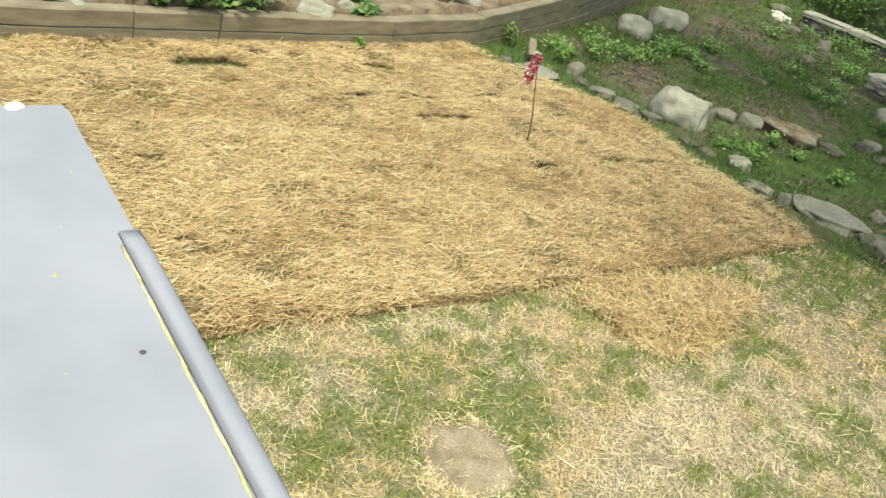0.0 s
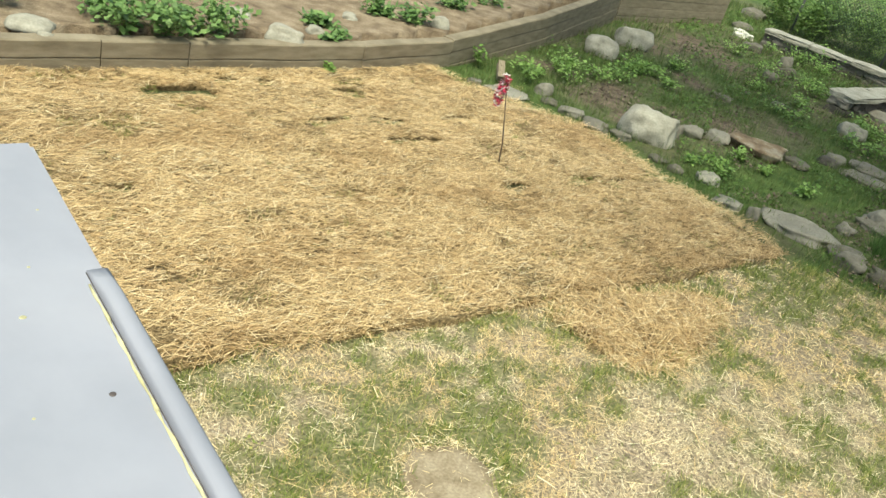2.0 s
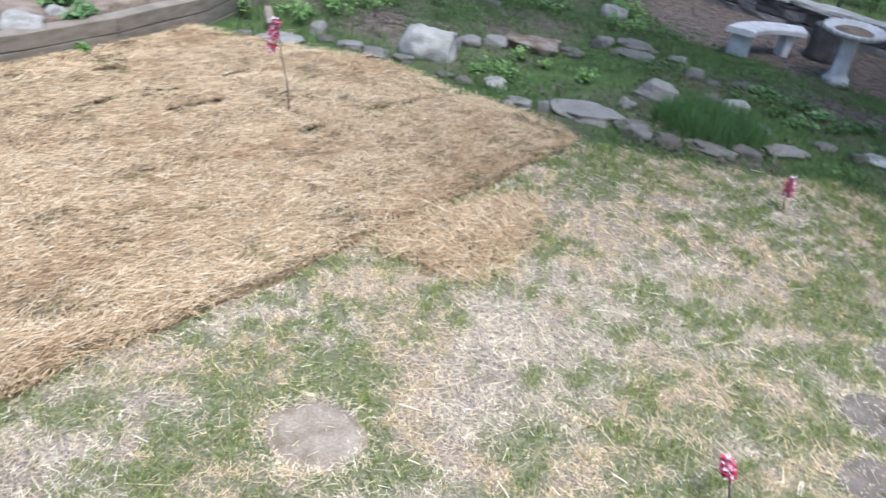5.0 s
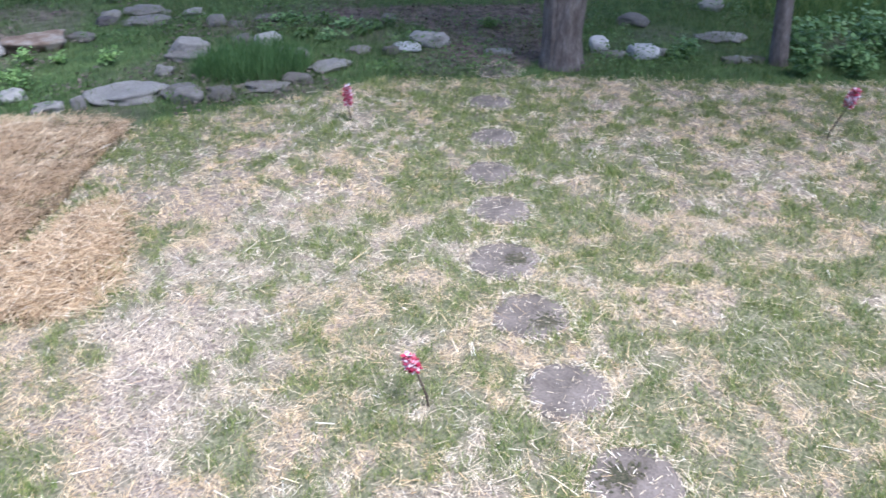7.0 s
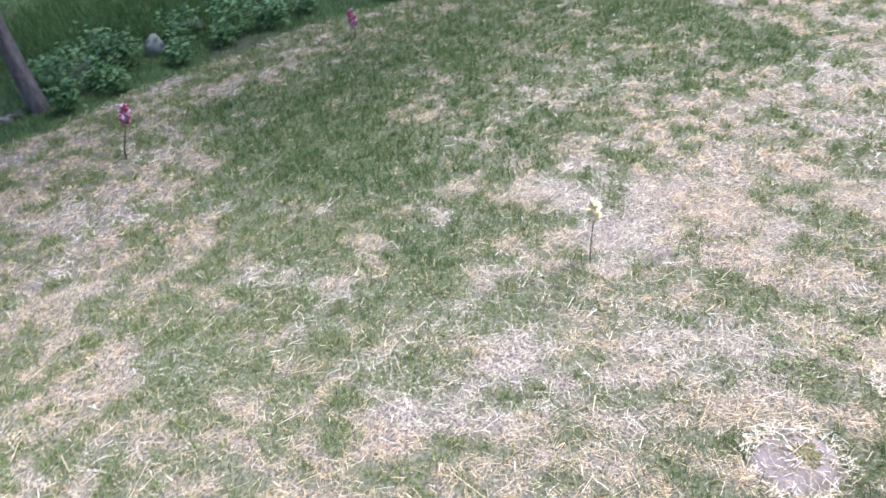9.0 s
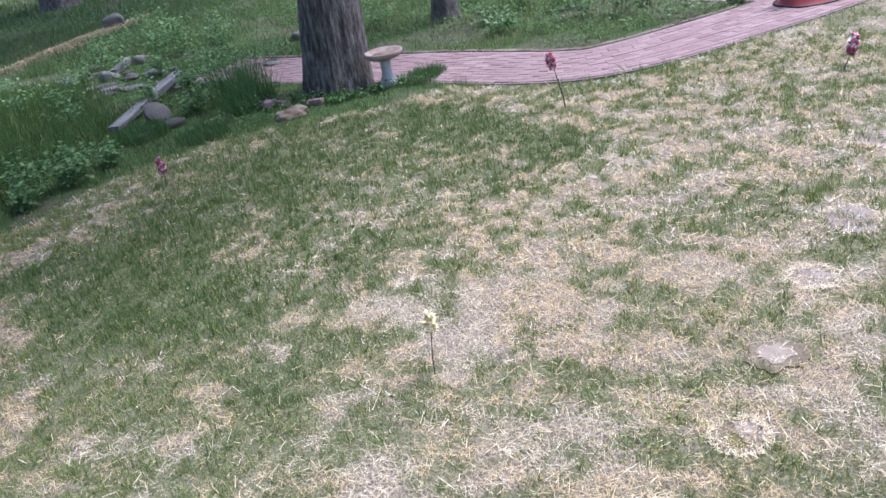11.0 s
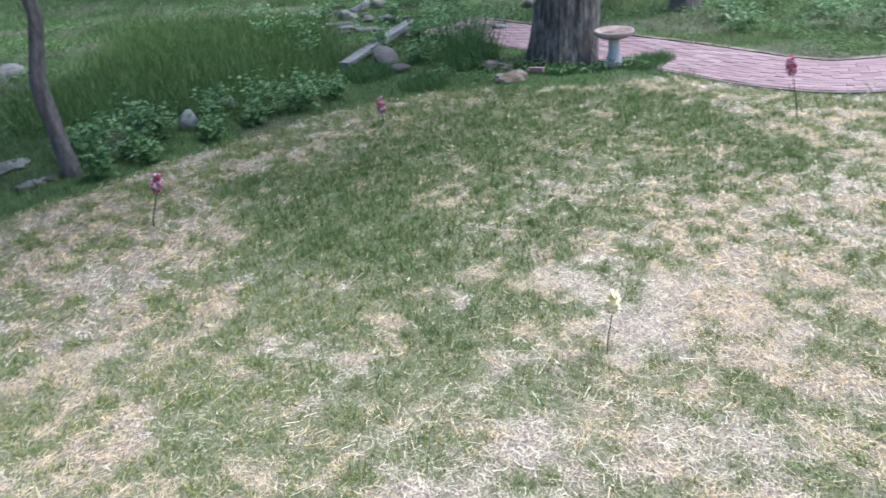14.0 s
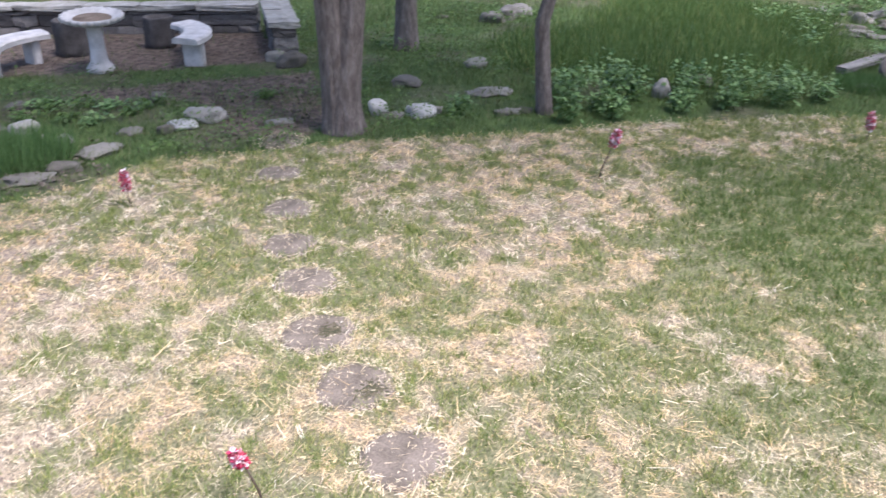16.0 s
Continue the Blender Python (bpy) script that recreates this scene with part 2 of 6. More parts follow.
def quads(name, v, material):
    """One mesh of many separate quads, from an array n x 4 x 3."""
    n = len(v)
    me = bpy.data.meshes.new(name)
    me.vertices.add(4 * n)
    me.vertices.foreach_set("co", v.reshape(-1).astype(np.float32))
    me.loops.add(4 * n)
    me.loops.foreach_set("vertex_index", np.arange(4 * n, dtype=np.int32))
    me.polygons.add(n)
    me.polygons.foreach_set("loop_start", np.arange(0, 4 * n, 4, dtype=np.int32))
    me.update(calc_edges=True)
    me.materials.append(material)
    return me


def unit(v):
    return v / (np.linalg.norm(v, axis=-1, keepdims=True) + 1e-9)


def blade_quads(p, length, width, lean):
    """Upright tapering blades from the points p, leaning by an angle in radians."""
    n = len(p)
    a, s = rng.uniform(0, 2 * np.pi, n), rng.uniform(0, 2 * np.pi, n)
    d = np.stack([np.cos(a) * np.sin(lean), np.sin(a) * np.sin(lean), np.cos(lean)], 1)
    side = np.stack([np.cos(s), np.sin(s), 0 * s], 1) * (width / 2)[:, None]
    tip = p + d * length[:, None]
    return np.stack([p - side, p + side, tip + side * 0.25, tip - side * 0.25], 1)


def straw_quads(p, length, width, along=None, spread=3.2, tilt=0.2):
    """Flat straw pieces centred on p, lying about level."""
    n = len(p)
    a = rng.uniform(0, 2 * np.pi, n) if along is None else along + rng.normal(0, spread, n)
    t = rng.normal(0, tilt, n)
    d = np.stack([np.cos(a) * np.cos(t), np.sin(a) * np.cos(t), np.sin(t)], 1)
    up = unit(np.stack([rng.normal(0, 0.3, n), rng.normal(0, 0.3, n), np.ones(n)], 1))
    side = unit(np.cross(d, up)) * (width / 2)[:, None]
    h = d * (length / 2)[:, None]
    return np.stack([p - h - side, p - h + side, p + h + side, p + h - side], 1)


def leaf_quads(p, size, droop=0.4):
    """Pointed leaves: kite-shaped quads round the points p."""
    n = len(p)
    a, t = rng.uniform(0, 2 * np.pi, n), rng.normal(-0.1, droop, n)
    d = np.stack([np.cos(a) * np.cos(t), np.sin(a) * np.cos(t), np.sin(t)], 1)
    up = unit(np.stack([rng.normal(0, 0.4, n), rng.normal(0, 0.4, n), np.ones(n)], 1))
    side = unit(np.cross(d, up)) * (size * 0.36)[:, None]
    return np.stack([p, p + d * (size * 0.45)[:, None] + side, p + d * size[:, None], p + d * (size * 0.45)[:, None] - side], 1)


def smooth_noise(x, y, scale, seed):
    """Cheap value noise on a lattice, 0 to 1."""
    g = np.random.default_rng(seed).random((64, 64))
    u, w = np.asarray(x) / scale + 100.3, np.asarray(y) / scale + 100.7
    i, j = np.floor(u).astype(int), np.floor(w).astype(int)
    fx, fy = u - i, w - j
    fx, fy = fx * fx * (3 - 2 * fx), fy * fy * (3 - 2 * fy)
    at = lambda a, b: g[a % 64, b % 64]
    return (at(i, j) * (1 - fx) + at(i + 1, j) * fx) * (1 - fy) + (at(i, j + 1) * (1 - fx) + at(i + 1, j + 1) * fx) * fy


def scatter(n, x0, x1, y0, y1):
    return rng.uniform(x0, x1, n), rng.uniform(y0, y1, n)


def inside(poly, x, y):
    x, y = np.asarray(x), np.asarray(y)
    hit = np.zeros(x.shape, bool)
    for (x0, y0), (x1, y1) in zip(poly, poly[1:] + poly[:1]):
        cross = ((y0 > y) != (y1 > y)) & (x < (x1 - x0) * (y - y0) / (y1 - y0 + 1e-12) + x0)
        hit ^= cross
    return hit


# ---- the plan ----
# straw mats run along U; V counts from the house towards the timber wall
U, V = (0.715, 0.699), (-0.699, 0.715)


def uv(u, v):
    return (U[0] * u + V[0] * v, U[1] * u + V[1] * v)


LAWN = [(-6, 1), (2.4, 6.3), (3.0, 6.15), (3.5, 5.95), (4.05, 5.9), (4.5, 5.9), (5.0, 5.42), (5.45, 5.05), (5.9, 4.68), (6.4, 4.12), (6.8, 3.65), (7.15, 3.25), (7.75, 2.75), (8.25, 2.2), (8.6, 1.75), (9.05, 1.3), (9.4, 0.7), (9.58, 0.05), (9.5, -0.5), (9.38, -1.2), (9.25, -1.85), (9.35, -2.4), (9.4, -2.7), (8.87, -3.13), (8.35, -3.65), (8.05, -4.2), (8.0, -4.9), (8.1, -5.7), (8.16, -6.5), (8.3, -7.5), (8.6, -9), (9, -12), (-6, -12)]
MATS = [uv(-1.5, 2.84), uv(6.04, 2.83), uv(6.12, 3.5), uv(5.99, 4.2), uv(6.06, 4.8), uv(6.0, 5.3), uv(5.7, 5.7), uv(5.3, 6.2), uv(4.95, 6.95), uv(-1.5, 6.6)]
BED = [(-6.1, 2.3), (-3.32, 5.74), (-2.85, 6.27), (-1.7, 7.58), (-1.0, 8.65), (-0.08, 10.75), (0.9, 13.75), (3.05, 16.5), (-2, 22), (-14, 16), (-14, 4)]
RUBBLE = [(14.9, 2.75), (16.1, 2.2), (15.9, 0.8), (13.9, 0.25), (12.7, 0.3), (12.9, 1.2), (13.4, 1.7)]
STRAW_ROW = [(18.0, 3.9), (18.5, 4.3), (22.9, 1.1), (22.4, 0.5)]
SEATING = [(4.9, 10.2), (5.7, 9.38), (6.38, 8.75), (7.09, 8.09), (7.69, 7.6), (8.2, 7.7), (9.2, 8.95), (5.75, 13.85), (4.7, 12.4)]
# patches of the lawn: middle and reach, going round the yard from the mats to the path
PALE_A = [(-0.94, 2.66, 0.12), (-0.85, 2.86, 0.09), (-0.69, 2.95, 0.09), (-0.60, 2.73, 0.10), (-0.42, 2.34, 0.08), (-0.53, 3.03, 0.09), (-0.43, 2.82, 0.10), (-0.29, 2.40, 0.08), (-0.24, 3.31, 0.10), (-0.07, 3.40, 0.10), (0.14, 3.71, 0.17), (0.34, 3.51, 0.14), (0.42, 3.87, 0.17), (0.54, 3.85, 0.15), (0.54, 2.85, 0.14), (0.78, 2.96, 0.14), (0.69, 2.62, 0.15), (1.09, 3.47, 0.24), (1.80, 5.21, 0.30), (1.29, 3.71, 0.16), (1.58, 4.12, 0.27), (1.57, 3.85, 0.16), (1.36, 3.26, 0.19), (1.45, 3.42, 0.23)]
PALE_B = [(2.03, 4.72, 0.28), (2.68, 5.30, 0.31), (2.32, 4.40, 0.18), (3.03, 5.72, 0.21), (2.68, 4.93, 0.49), (3.05, 4.56, 0.33), (4.28, 4.83, 0.21), (2.23, 2.01, 0.09), (5.45, 4.48, 0.34), (4.88, 3.73, 0.20), (5.79, 4.06, 0.32), (5.98, 4.10, 0.34), (4.55, 3.10, 0.27), (4.77, 2.96, 0.25), (5.46, 3.34, 0.20), (3.26, 1.98, 0.12), (3.95, 2.32, 0.12), (6.12, 3.57, 0.32), (4.31, 2.34, 0.21), (6.57, 3.53, 0.23), (5.66, 3.03, 0.20), (4.74, 2.47, 0.17), (3.13, 1.62, 0.06), (5.14, 2.65, 0.24), (3.67, 1.82, 0.18)]
PALE_C = [(4.43, 2.16, 0.19), (3.18, 1.53, 0.06), (5.54, 2.56, 0.22), (5.56, 2.35, 0.25), (5.50, 2.21, 0.22), (5.63, 2.20, 0.16), (5.00, 1.74, 0.18), (4.16, 1.45, 0.17), (4.90, 1.69, 0.16), (4.01, 1.37, 0.13), (5.98, 2.02, 0.26), (4.11, 1.31, 0.19), (5.98, 1.86, 0.19), (5.63, 1.68, 0.33), (4.01, 1.16, 0.17), (4.15, 1.17, 0.13), (7.24, 1.85, 0.19), (5.24, 1.31, 0.23), (7.22, 1.60, 0.24), (6.67, 1.45, 0.18), (7.55, 1.60, 0.30), (7.78, 1.47, 0.24), (4.26, 0.56, 0.10), (3.55, 0.45, 0.05), (8.65, 1.10, 0.21)]
PALE_D = [(3.54, 0.42, 0.06), (7.91, 0.87, 0.34), (3.56, 0.35, 0.05), (4.36, 0.42, 0.10), (3.80, -0.16, 0.09), (3.81, -0.32, 0.09), (6.96, -0.68, 0.26), (6.08, -0.81, 0.24), (4.66, -0.73, 0.16), (7.42, -1.23, 0.17), (7.12, -1.18, 0.17), (5.70, -1.86, 0.17), (4.79, -1.68, 0.18), (7.89, -2.95, 0.19), (4.07, -1.54, 0.14), (3.83, -1.47, 0.14), (7.64, -3.19, 0.19), (7.51, -4.17, 0.28), (5.37, -3.06, 0.22), (5.73, -3.28, 0.22), (4.98, -3.00, 0.15), (3.91, -2.71, 0.23), (6.87, -4.99, 0.30), (3.75, -3.07, 0.14), (6.80, -5.79, 0.34)]
TAN_A = [(0.75, 3.44, 0.25), (1.79, 5.26, 0.23), (1.98, 4.72, 0.28), (1.92, 3.13, 0.16), (2.05, 2.90, 0.20), (2.16, 2.95, 0.16), (4.46, 5.74, 0.25), (2.70, 3.42, 0.16), (3.16, 3.80, 0.14), (3.23, 3.74, 0.12), (2.37, 2.41, 0.08), (2.42, 2.44, 0.08), (2.88, 2.45, 0.07), (3.48, 2.84, 0.11), (3.32, 2.70, 0.11), (3.01, 2.34, 0.13), (3.05, 2.17, 0.14), (3.92, 2.74, 0.11), (3.96, 2.61, 0.10), (3.33, 2.12, 0.13)]
TAN_B = [(3.40, 2.03, 0.17), (3.35, 1.87, 0.13), (3.19, 1.61, 0.13), (3.57, 1.78, 0.18), (4.72, 1.56, 0.26), (4.10, 0.54, 0.12), (4.17, 0.50, 0.13), (8.75, 0.97, 0.25), (4.37, 0.32, 0.11), (4.29, 0.31, 0.10), (9.35, 0.03, 0.22), (6.26, -0.02, 0.15), (8.89, -0.03, 0.26), (5.20, -0.59, 0.14), (5.82, -1.28, 0.14), (5.50, -1.39, 0.11), (5.30, -1.34, 0.12), (3.98, -1.53, 0.22), (4.59, -2.02, 0.24), (7.32, -3.49, 0.28), (5.00, -3.80, 0.22)]
BLEACHED_A = [(0.82, 2.91, 0.21), (0.96, 3.25, 0.25), (1.30, 3.53, 0.31), (1.77, 3.85, 0.30), (2.10, 4.00, 0.25), (2.60, 4.24, 0.36), (4.49, 0.99, 0.09), (4.20, 0.92, 0.13), (2.88, 0.23, 0.10), (2.93, 0.16, 0.13), (4.71, 0.21, 0.07), (2.97, 0.09, 0.10), (4.64, 0.09, 0.07), (5.09, -0.21, 0.12), (4.34, -0.21, 0.14), (3.04, -0.24, 0.12), (4.71, -0.64, 0.22), (4.24, -0.74, 0.18), (4.52, -1.05, 0.19), (4.10, -1.00, 0.17), (3.34, -0.85, 0.14), (3.73, -0.96, 0.15), (2.97, -0.84, 0.09), (4.21, -1.20, 0.16), (2.89, -0.99, 0.09), (3.07, -1.24, 0.15), (3.60, -1.69, 0.12), (2.82, -2.11, 0.09), (2.36, -1.95, 0.12), (3.47, -2.99, 0.15), (3.12, -2.83, 0.16), (2.90, -2.63, 0.16)]
GREEN_A = [(-1.15, 2.77, 0.08), (-1.01, 2.84, 0.08), (-0.61, 2.27, 0.12), (-0.62, 2.47, 0.16), (-0.64, 3.19, 0.17), (-0.32, 2.58, 0.16), (-0.30, 2.82, 0.10), (-0.36, 3.35, 0.17), (-0.13, 2.91, 0.10), (0.07, 3.99, 0.11), (0.19, 3.29, 0.17), (0.25, 4.09, 0.11), (0.20, 2.99, 0.12), (0.43, 4.19, 0.11), (0.35, 3.05, 0.15), (0.35, 2.82, 0.12), (0.48, 3.44, 0.17), (1.55, 5.36, 0.15), (1.92, 5.76, 0.16), (2.19, 5.93, 0.18), (1.59, 3.76, 0.21), (2.44, 5.73, 0.32), (1.45, 3.17, 0.16), (1.18, 2.55, 0.18), (1.94, 3.94, 0.21)]
GREEN_B = [(2.89, 5.80, 0.26), (1.86, 3.65, 0.17), (2.76, 5.32, 0.26), (2.50, 4.80, 0.31), (1.70, 2.98, 0.16), (1.63, 2.75, 0.17), (3.33, 5.50, 0.17), (2.26, 3.70, 0.17), (1.45, 2.34, 0.18), (2.31, 3.43, 0.16), (2.38, 3.53, 0.22), (3.52, 5.14, 0.20), (2.61, 3.74, 0.13), (1.89, 2.55, 0.17), (2.28, 3.07, 0.09), (2.37, 2.94, 0.09), (1.80, 2.07, 0.20), (3.59, 4.05, 0.22), (3.32, 3.74, 0.22), (3.14, 3.47, 0.21), (2.96, 3.21, 0.16), (2.63, 2.81, 0.21), (1.82, 1.93, 0.12), (2.00, 1.80, 0.12), (3.81, 3.40, 0.12), (4.34, 3.48, 0.17)]
GREEN_C = [(4.09, 3.26, 0.22), (3.81, 3.01, 0.24), (4.27, 3.36, 0.23), (3.39, 2.65, 0.13), (4.00, 3.03, 0.22), (3.45, 2.36, 0.12), (3.59, 2.39, 0.19), (2.75, 1.74, 0.19), (3.79, 2.36, 0.15), (3.54, 2.20, 0.10), (2.50, 1.54, 0.16), (5.58, 3.42, 0.22), (2.99, 1.82, 0.14), (4.41, 2.67, 0.20), (2.79, 1.39, 0.18), (4.34, 1.84, 0.24), (3.63, 1.53, 0.25), (3.96, 1.67, 0.17), (2.61, 1.05, 0.14), (3.85, 1.54, 0.15), (3.07, 1.21, 0.24), (4.37, 1.68, 0.15), (4.16, 1.53, 0.13), (3.36, 1.21, 0.22), (2.76, 0.82, 0.14), (5.52, 1.57, 0.17)]
GREEN_D = [(5.20, 1.46, 0.17), (3.11, 0.84, 0.23), (4.83, 1.28, 0.19), (3.72, 0.97, 0.21), (5.10, 1.12, 0.23), (6.12, 1.34, 0.38), (4.40, 0.95, 0.13), (3.75, 0.78, 0.18), (3.59, 0.64, 0.14), (5.33, 0.94, 0.24), (5.58, 0.96, 0.24), (3.70, 0.59, 0.13), (3.09, 0.45, 0.19), (5.30, 0.72, 0.23), (7.58, 1.01, 0.27), (5.11, 0.59, 0.24), (3.80, 0.33, 0.15), (4.64, 0.33, 0.17), (3.26, 0.11, 0.11), (3.67, 0.10, 0.12), (4.17, -0.02, 0.26), (3.27, -0.09, 0.11), (3.55, -0.12, 0.12), (3.73, -0.16, 0.20), (4.61, -0.22, 0.13), (3.56, -0.33, 0.12)]
GREEN_E = [(3.17, -0.39, 0.11), (3.64, -0.51, 0.15), (3.39, -0.48, 0.13), (3.07, -0.57, 0.11), (7.12, -1.51, 0.16), (6.84, -1.46, 0.16), (3.64, -0.80, 0.08), (7.75, -1.76, 0.32), (3.66, -0.95, 0.08), (6.59, -1.76, 0.25), (7.60, -2.25, 0.27), (3.72, -1.21, 0.11), (3.51, -1.21, 0.09), (3.24, -1.21, 0.14), (3.43, -1.35, 0.09), (3.20, -1.47, 0.12), (4.96, -2.39, 0.15), (4.03, -2.04, 0.11), (3.15, -1.63, 0.13), (3.74, -2.13, 0.13), (4.57, -2.61, 0.13), (2.94, -1.72, 0.17), (4.51, -2.83, 0.17), (3.30, -2.27, 0.12), (2.67, -2.02, 0.13), (3.31, -2.67, 0.12)]
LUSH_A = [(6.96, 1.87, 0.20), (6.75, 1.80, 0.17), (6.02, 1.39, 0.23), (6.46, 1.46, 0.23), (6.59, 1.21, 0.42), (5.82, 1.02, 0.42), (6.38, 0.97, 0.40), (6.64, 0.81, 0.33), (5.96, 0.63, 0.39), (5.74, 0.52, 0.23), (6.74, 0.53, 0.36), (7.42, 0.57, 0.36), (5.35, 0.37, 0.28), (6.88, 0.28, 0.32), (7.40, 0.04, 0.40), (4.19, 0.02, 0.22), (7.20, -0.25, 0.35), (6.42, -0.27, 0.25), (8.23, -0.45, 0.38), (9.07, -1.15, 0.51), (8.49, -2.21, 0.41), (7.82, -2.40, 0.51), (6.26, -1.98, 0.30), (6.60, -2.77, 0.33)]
STEPS = [(0.14, 2.66, 0.226), (2.18, 1.29, 0.2), (2.41, 1.84, 0.207), (2.74, 2.36, 0.207), (3.04, 2.84, 0.215), (3.48, 3.31, 0.204), (3.83, 3.74, 0.19), (4.3, 4.18, 0.197), (4.85, 4.73, 0.19), (5.5, 5.28, 0.2), (2.31, -1.17, 0.17), (2.63, -1.78, 0.12), (3.56, -2.94, 0.13), (3.98, -3.62, 0.19), (4.95, -4.7, 0.18)]
PUDDLE = (3.05, -2.3, 0.14)
EARTH = [(5.5, 8.4), (6.3, 7.8), (7.7, 6.75), (6.5, 5.4), (5.75, 5.15), (5.5, 5.9), (5.95, 6.9), (5.5, 7.8)]
PATH = [(13.6, -0.2), (12.45, -1.15), (10.6, -2.75), (9.15, -3.85), (8.75, -4.65), (8.85, -6.4), (9.15, -8.2), (9.5, -10.2)]
PATIO, PATIO_R = (10.95, -8.7), 2.0


def curve_points(pts, step=0.05):
    """Catmull-Rom through the points."""
    p = [np.array(q, float) for q in [pts[0], *pts, pts[-1]]]
    out = []
    for a, b, c, d in zip(p, p[1:], p[2:], p[3:]):
        n = max(2, int(np.linalg.norm(c - b) / step))
        for i in range(n):
            t = i / n
            out.append(0.5 * (2 * b + (c - a) * t + (2 * a - 5 * b + 4 * c - d) * t * t + (3 * b - a - 3 * c + d) * t ** 3))
    return np.array(out)


PATH_LINE = curve_points(PATH)


def off_path(x, y, margin):
    """True where a point lies further from the path's middle than margin, and off the patio."""
    q = np.stack([x, y], -1)
    d = np.full(len(q), 99.0)
    for c in PATH_LINE[::4]:
        d = np.minimum(d, np.hypot(q[:, 0] - c[0], q[:, 1] - c[1]))
    return (d > margin) & (np.hypot(x - PATIO[0], y - PATIO[1]) > PATIO_R + 0.1)


def height(x, y):
    """Height of the ground: a level yard with slight unevenness, higher and rougher beyond."""
    x, y = np.asarray(x, float), np.asarray(y, float)
    r = np.hypot(x - 3, y - 2)
    rough = 0.02 * (smooth_noise(x, y, 0.9, 3) - 0.5) + 0.012 * (smooth_noise(x, y, 0.3, 4) - 0.5)
    far = np.clip((r - 22) / 60, 0, 1)
    return rough + far * 2.0 * smooth_noise(x, y, 14, 5)


BARE_SPOTS = [(0.78, 9.17, 0.45), (1.03, 9.79, 0.35), (1.57, 12.7, 0.6), (2.2, 9.57, 0.5), (2.33, 14.1, 0.8), (2.9, 13.0, 0.5), (1.2, 8.6, 0.3), (3.1, 10.2, 0.4), (0.0, 9.9, 0.3), (2.0, 11.3, 0.4), (5.6, 7.9, 0.4)]


def bareness(x, y):
    """High where the slope shows bare brown soil between the weeds."""
    x, y = np.asarray(x, float), np.asarray(y, float)
    near = sum(np.exp(-((x - sx) ** 2 + (y - sy) ** 2) / (r * r)) for sx, sy, r in BARE_SPOTS)
    return np.clip(near * (0.4 + 1.2 * smooth_noise(x, y, 0.22, 26)), 0, 1)


# the patches are laid on one fine grid and looked up there
FIELD_X, FIELD_Y, FIELD_STEP = np.arange(-2.6, 10.4, 0.04), np.arange(-8.2, 7.2, 0.04), 0.04


def patch_field(*lists):
    X, Y = np.meshgrid(FIELD_X, FIELD_Y, indexing="ij")
    X, Y = X + 0.22 * (smooth_noise(X, Y, 0.3, 13) - 0.5), Y + 0.22 * (smooth_noise(X, Y, 0.3, 14) - 0.5)
    f = np.zeros(X.shape)
    for px, py, r in [row for rows in lists for row in rows]:
        f += np.exp(-(((X - px) ** 2 + (Y - py) ** 2) / (1.1 * r * r)))
    return np.minimum(f, 1.1)


def looked_up(field, x, y):
    i = np.clip(((np.asarray(x, float) - FIELD_X[0]) / FIELD_STEP).astype(int), 0, len(FIELD_X) - 1)
    j = np.clip(((np.asarray(y, float) - FIELD_Y[0]) / FIELD_STEP).astype(int), 0, len(FIELD_Y) - 1)
    return field[i, j]


PALE_FIELD = patch_field(PALE_A, PALE_B, PALE_C, PALE_D)
TAN_FIELD = patch_field(TAN_A, TAN_B)
BLEACHED_FIELD = patch_field(BLEACHED_A)
GREEN_FIELD = patch_field(GREEN_A, GREEN_B, GREEN_C, GREEN_D, GREEN_E)
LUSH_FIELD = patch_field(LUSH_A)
# broad stretches where the grass is thicker or worn
THICK_FIELD = patch_field([(4.6, 0.9, 0.6), (3.7, 0.6, 0.4), (5.6, 0.3, 0.5), (6.6, -0.9, 0.7), (7.8, -1.3, 0.7), (8.4, -0.2, 0.7), (6.0, 1.0, 0.5), (5.2, -0.6, 0.4), (8.6, 1.0, 0.5), (7.6, 0.9, 0.5), (8.9, 0.1, 0.5), (7.0, 1.3, 0.35), (5.0, 0.2, 0.4), (7.3, -2.4, 0.5), (8.6, -1.8, 0.5), (5.3, 1.4, 0.4), (4.3, 1.2, 0.35), (4.2, 0.1, 0.35), (6.9, 1.6, 0.35), (5.6, -0.5, 0.35), (4.1, 4.3, 0.3), (4.7, 5.0, 0.35), (3.5, 3.6, 0.28), (8.3, 1.9, 0.35), (4.25, 3.7, 0.33), (4.85, 4.3, 0.38), (5.35, 4.75, 0.3), (3.75, 3.05, 0.26), (4.7, 3.3, 0.3)])
WORN_FIELD = patch_field([(4.3, -2.5, 0.6), (3.7, -1.9, 0.5), (3.3, -2.8, 0.4), (4.6, -1.6, 0.45), (3.0, -1.0, 0.35), (5.4, -3.9, 0.6), (1.1, 3.3, 0.35)])
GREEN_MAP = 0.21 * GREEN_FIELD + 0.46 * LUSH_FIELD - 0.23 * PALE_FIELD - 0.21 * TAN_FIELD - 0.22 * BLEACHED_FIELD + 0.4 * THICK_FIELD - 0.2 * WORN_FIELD


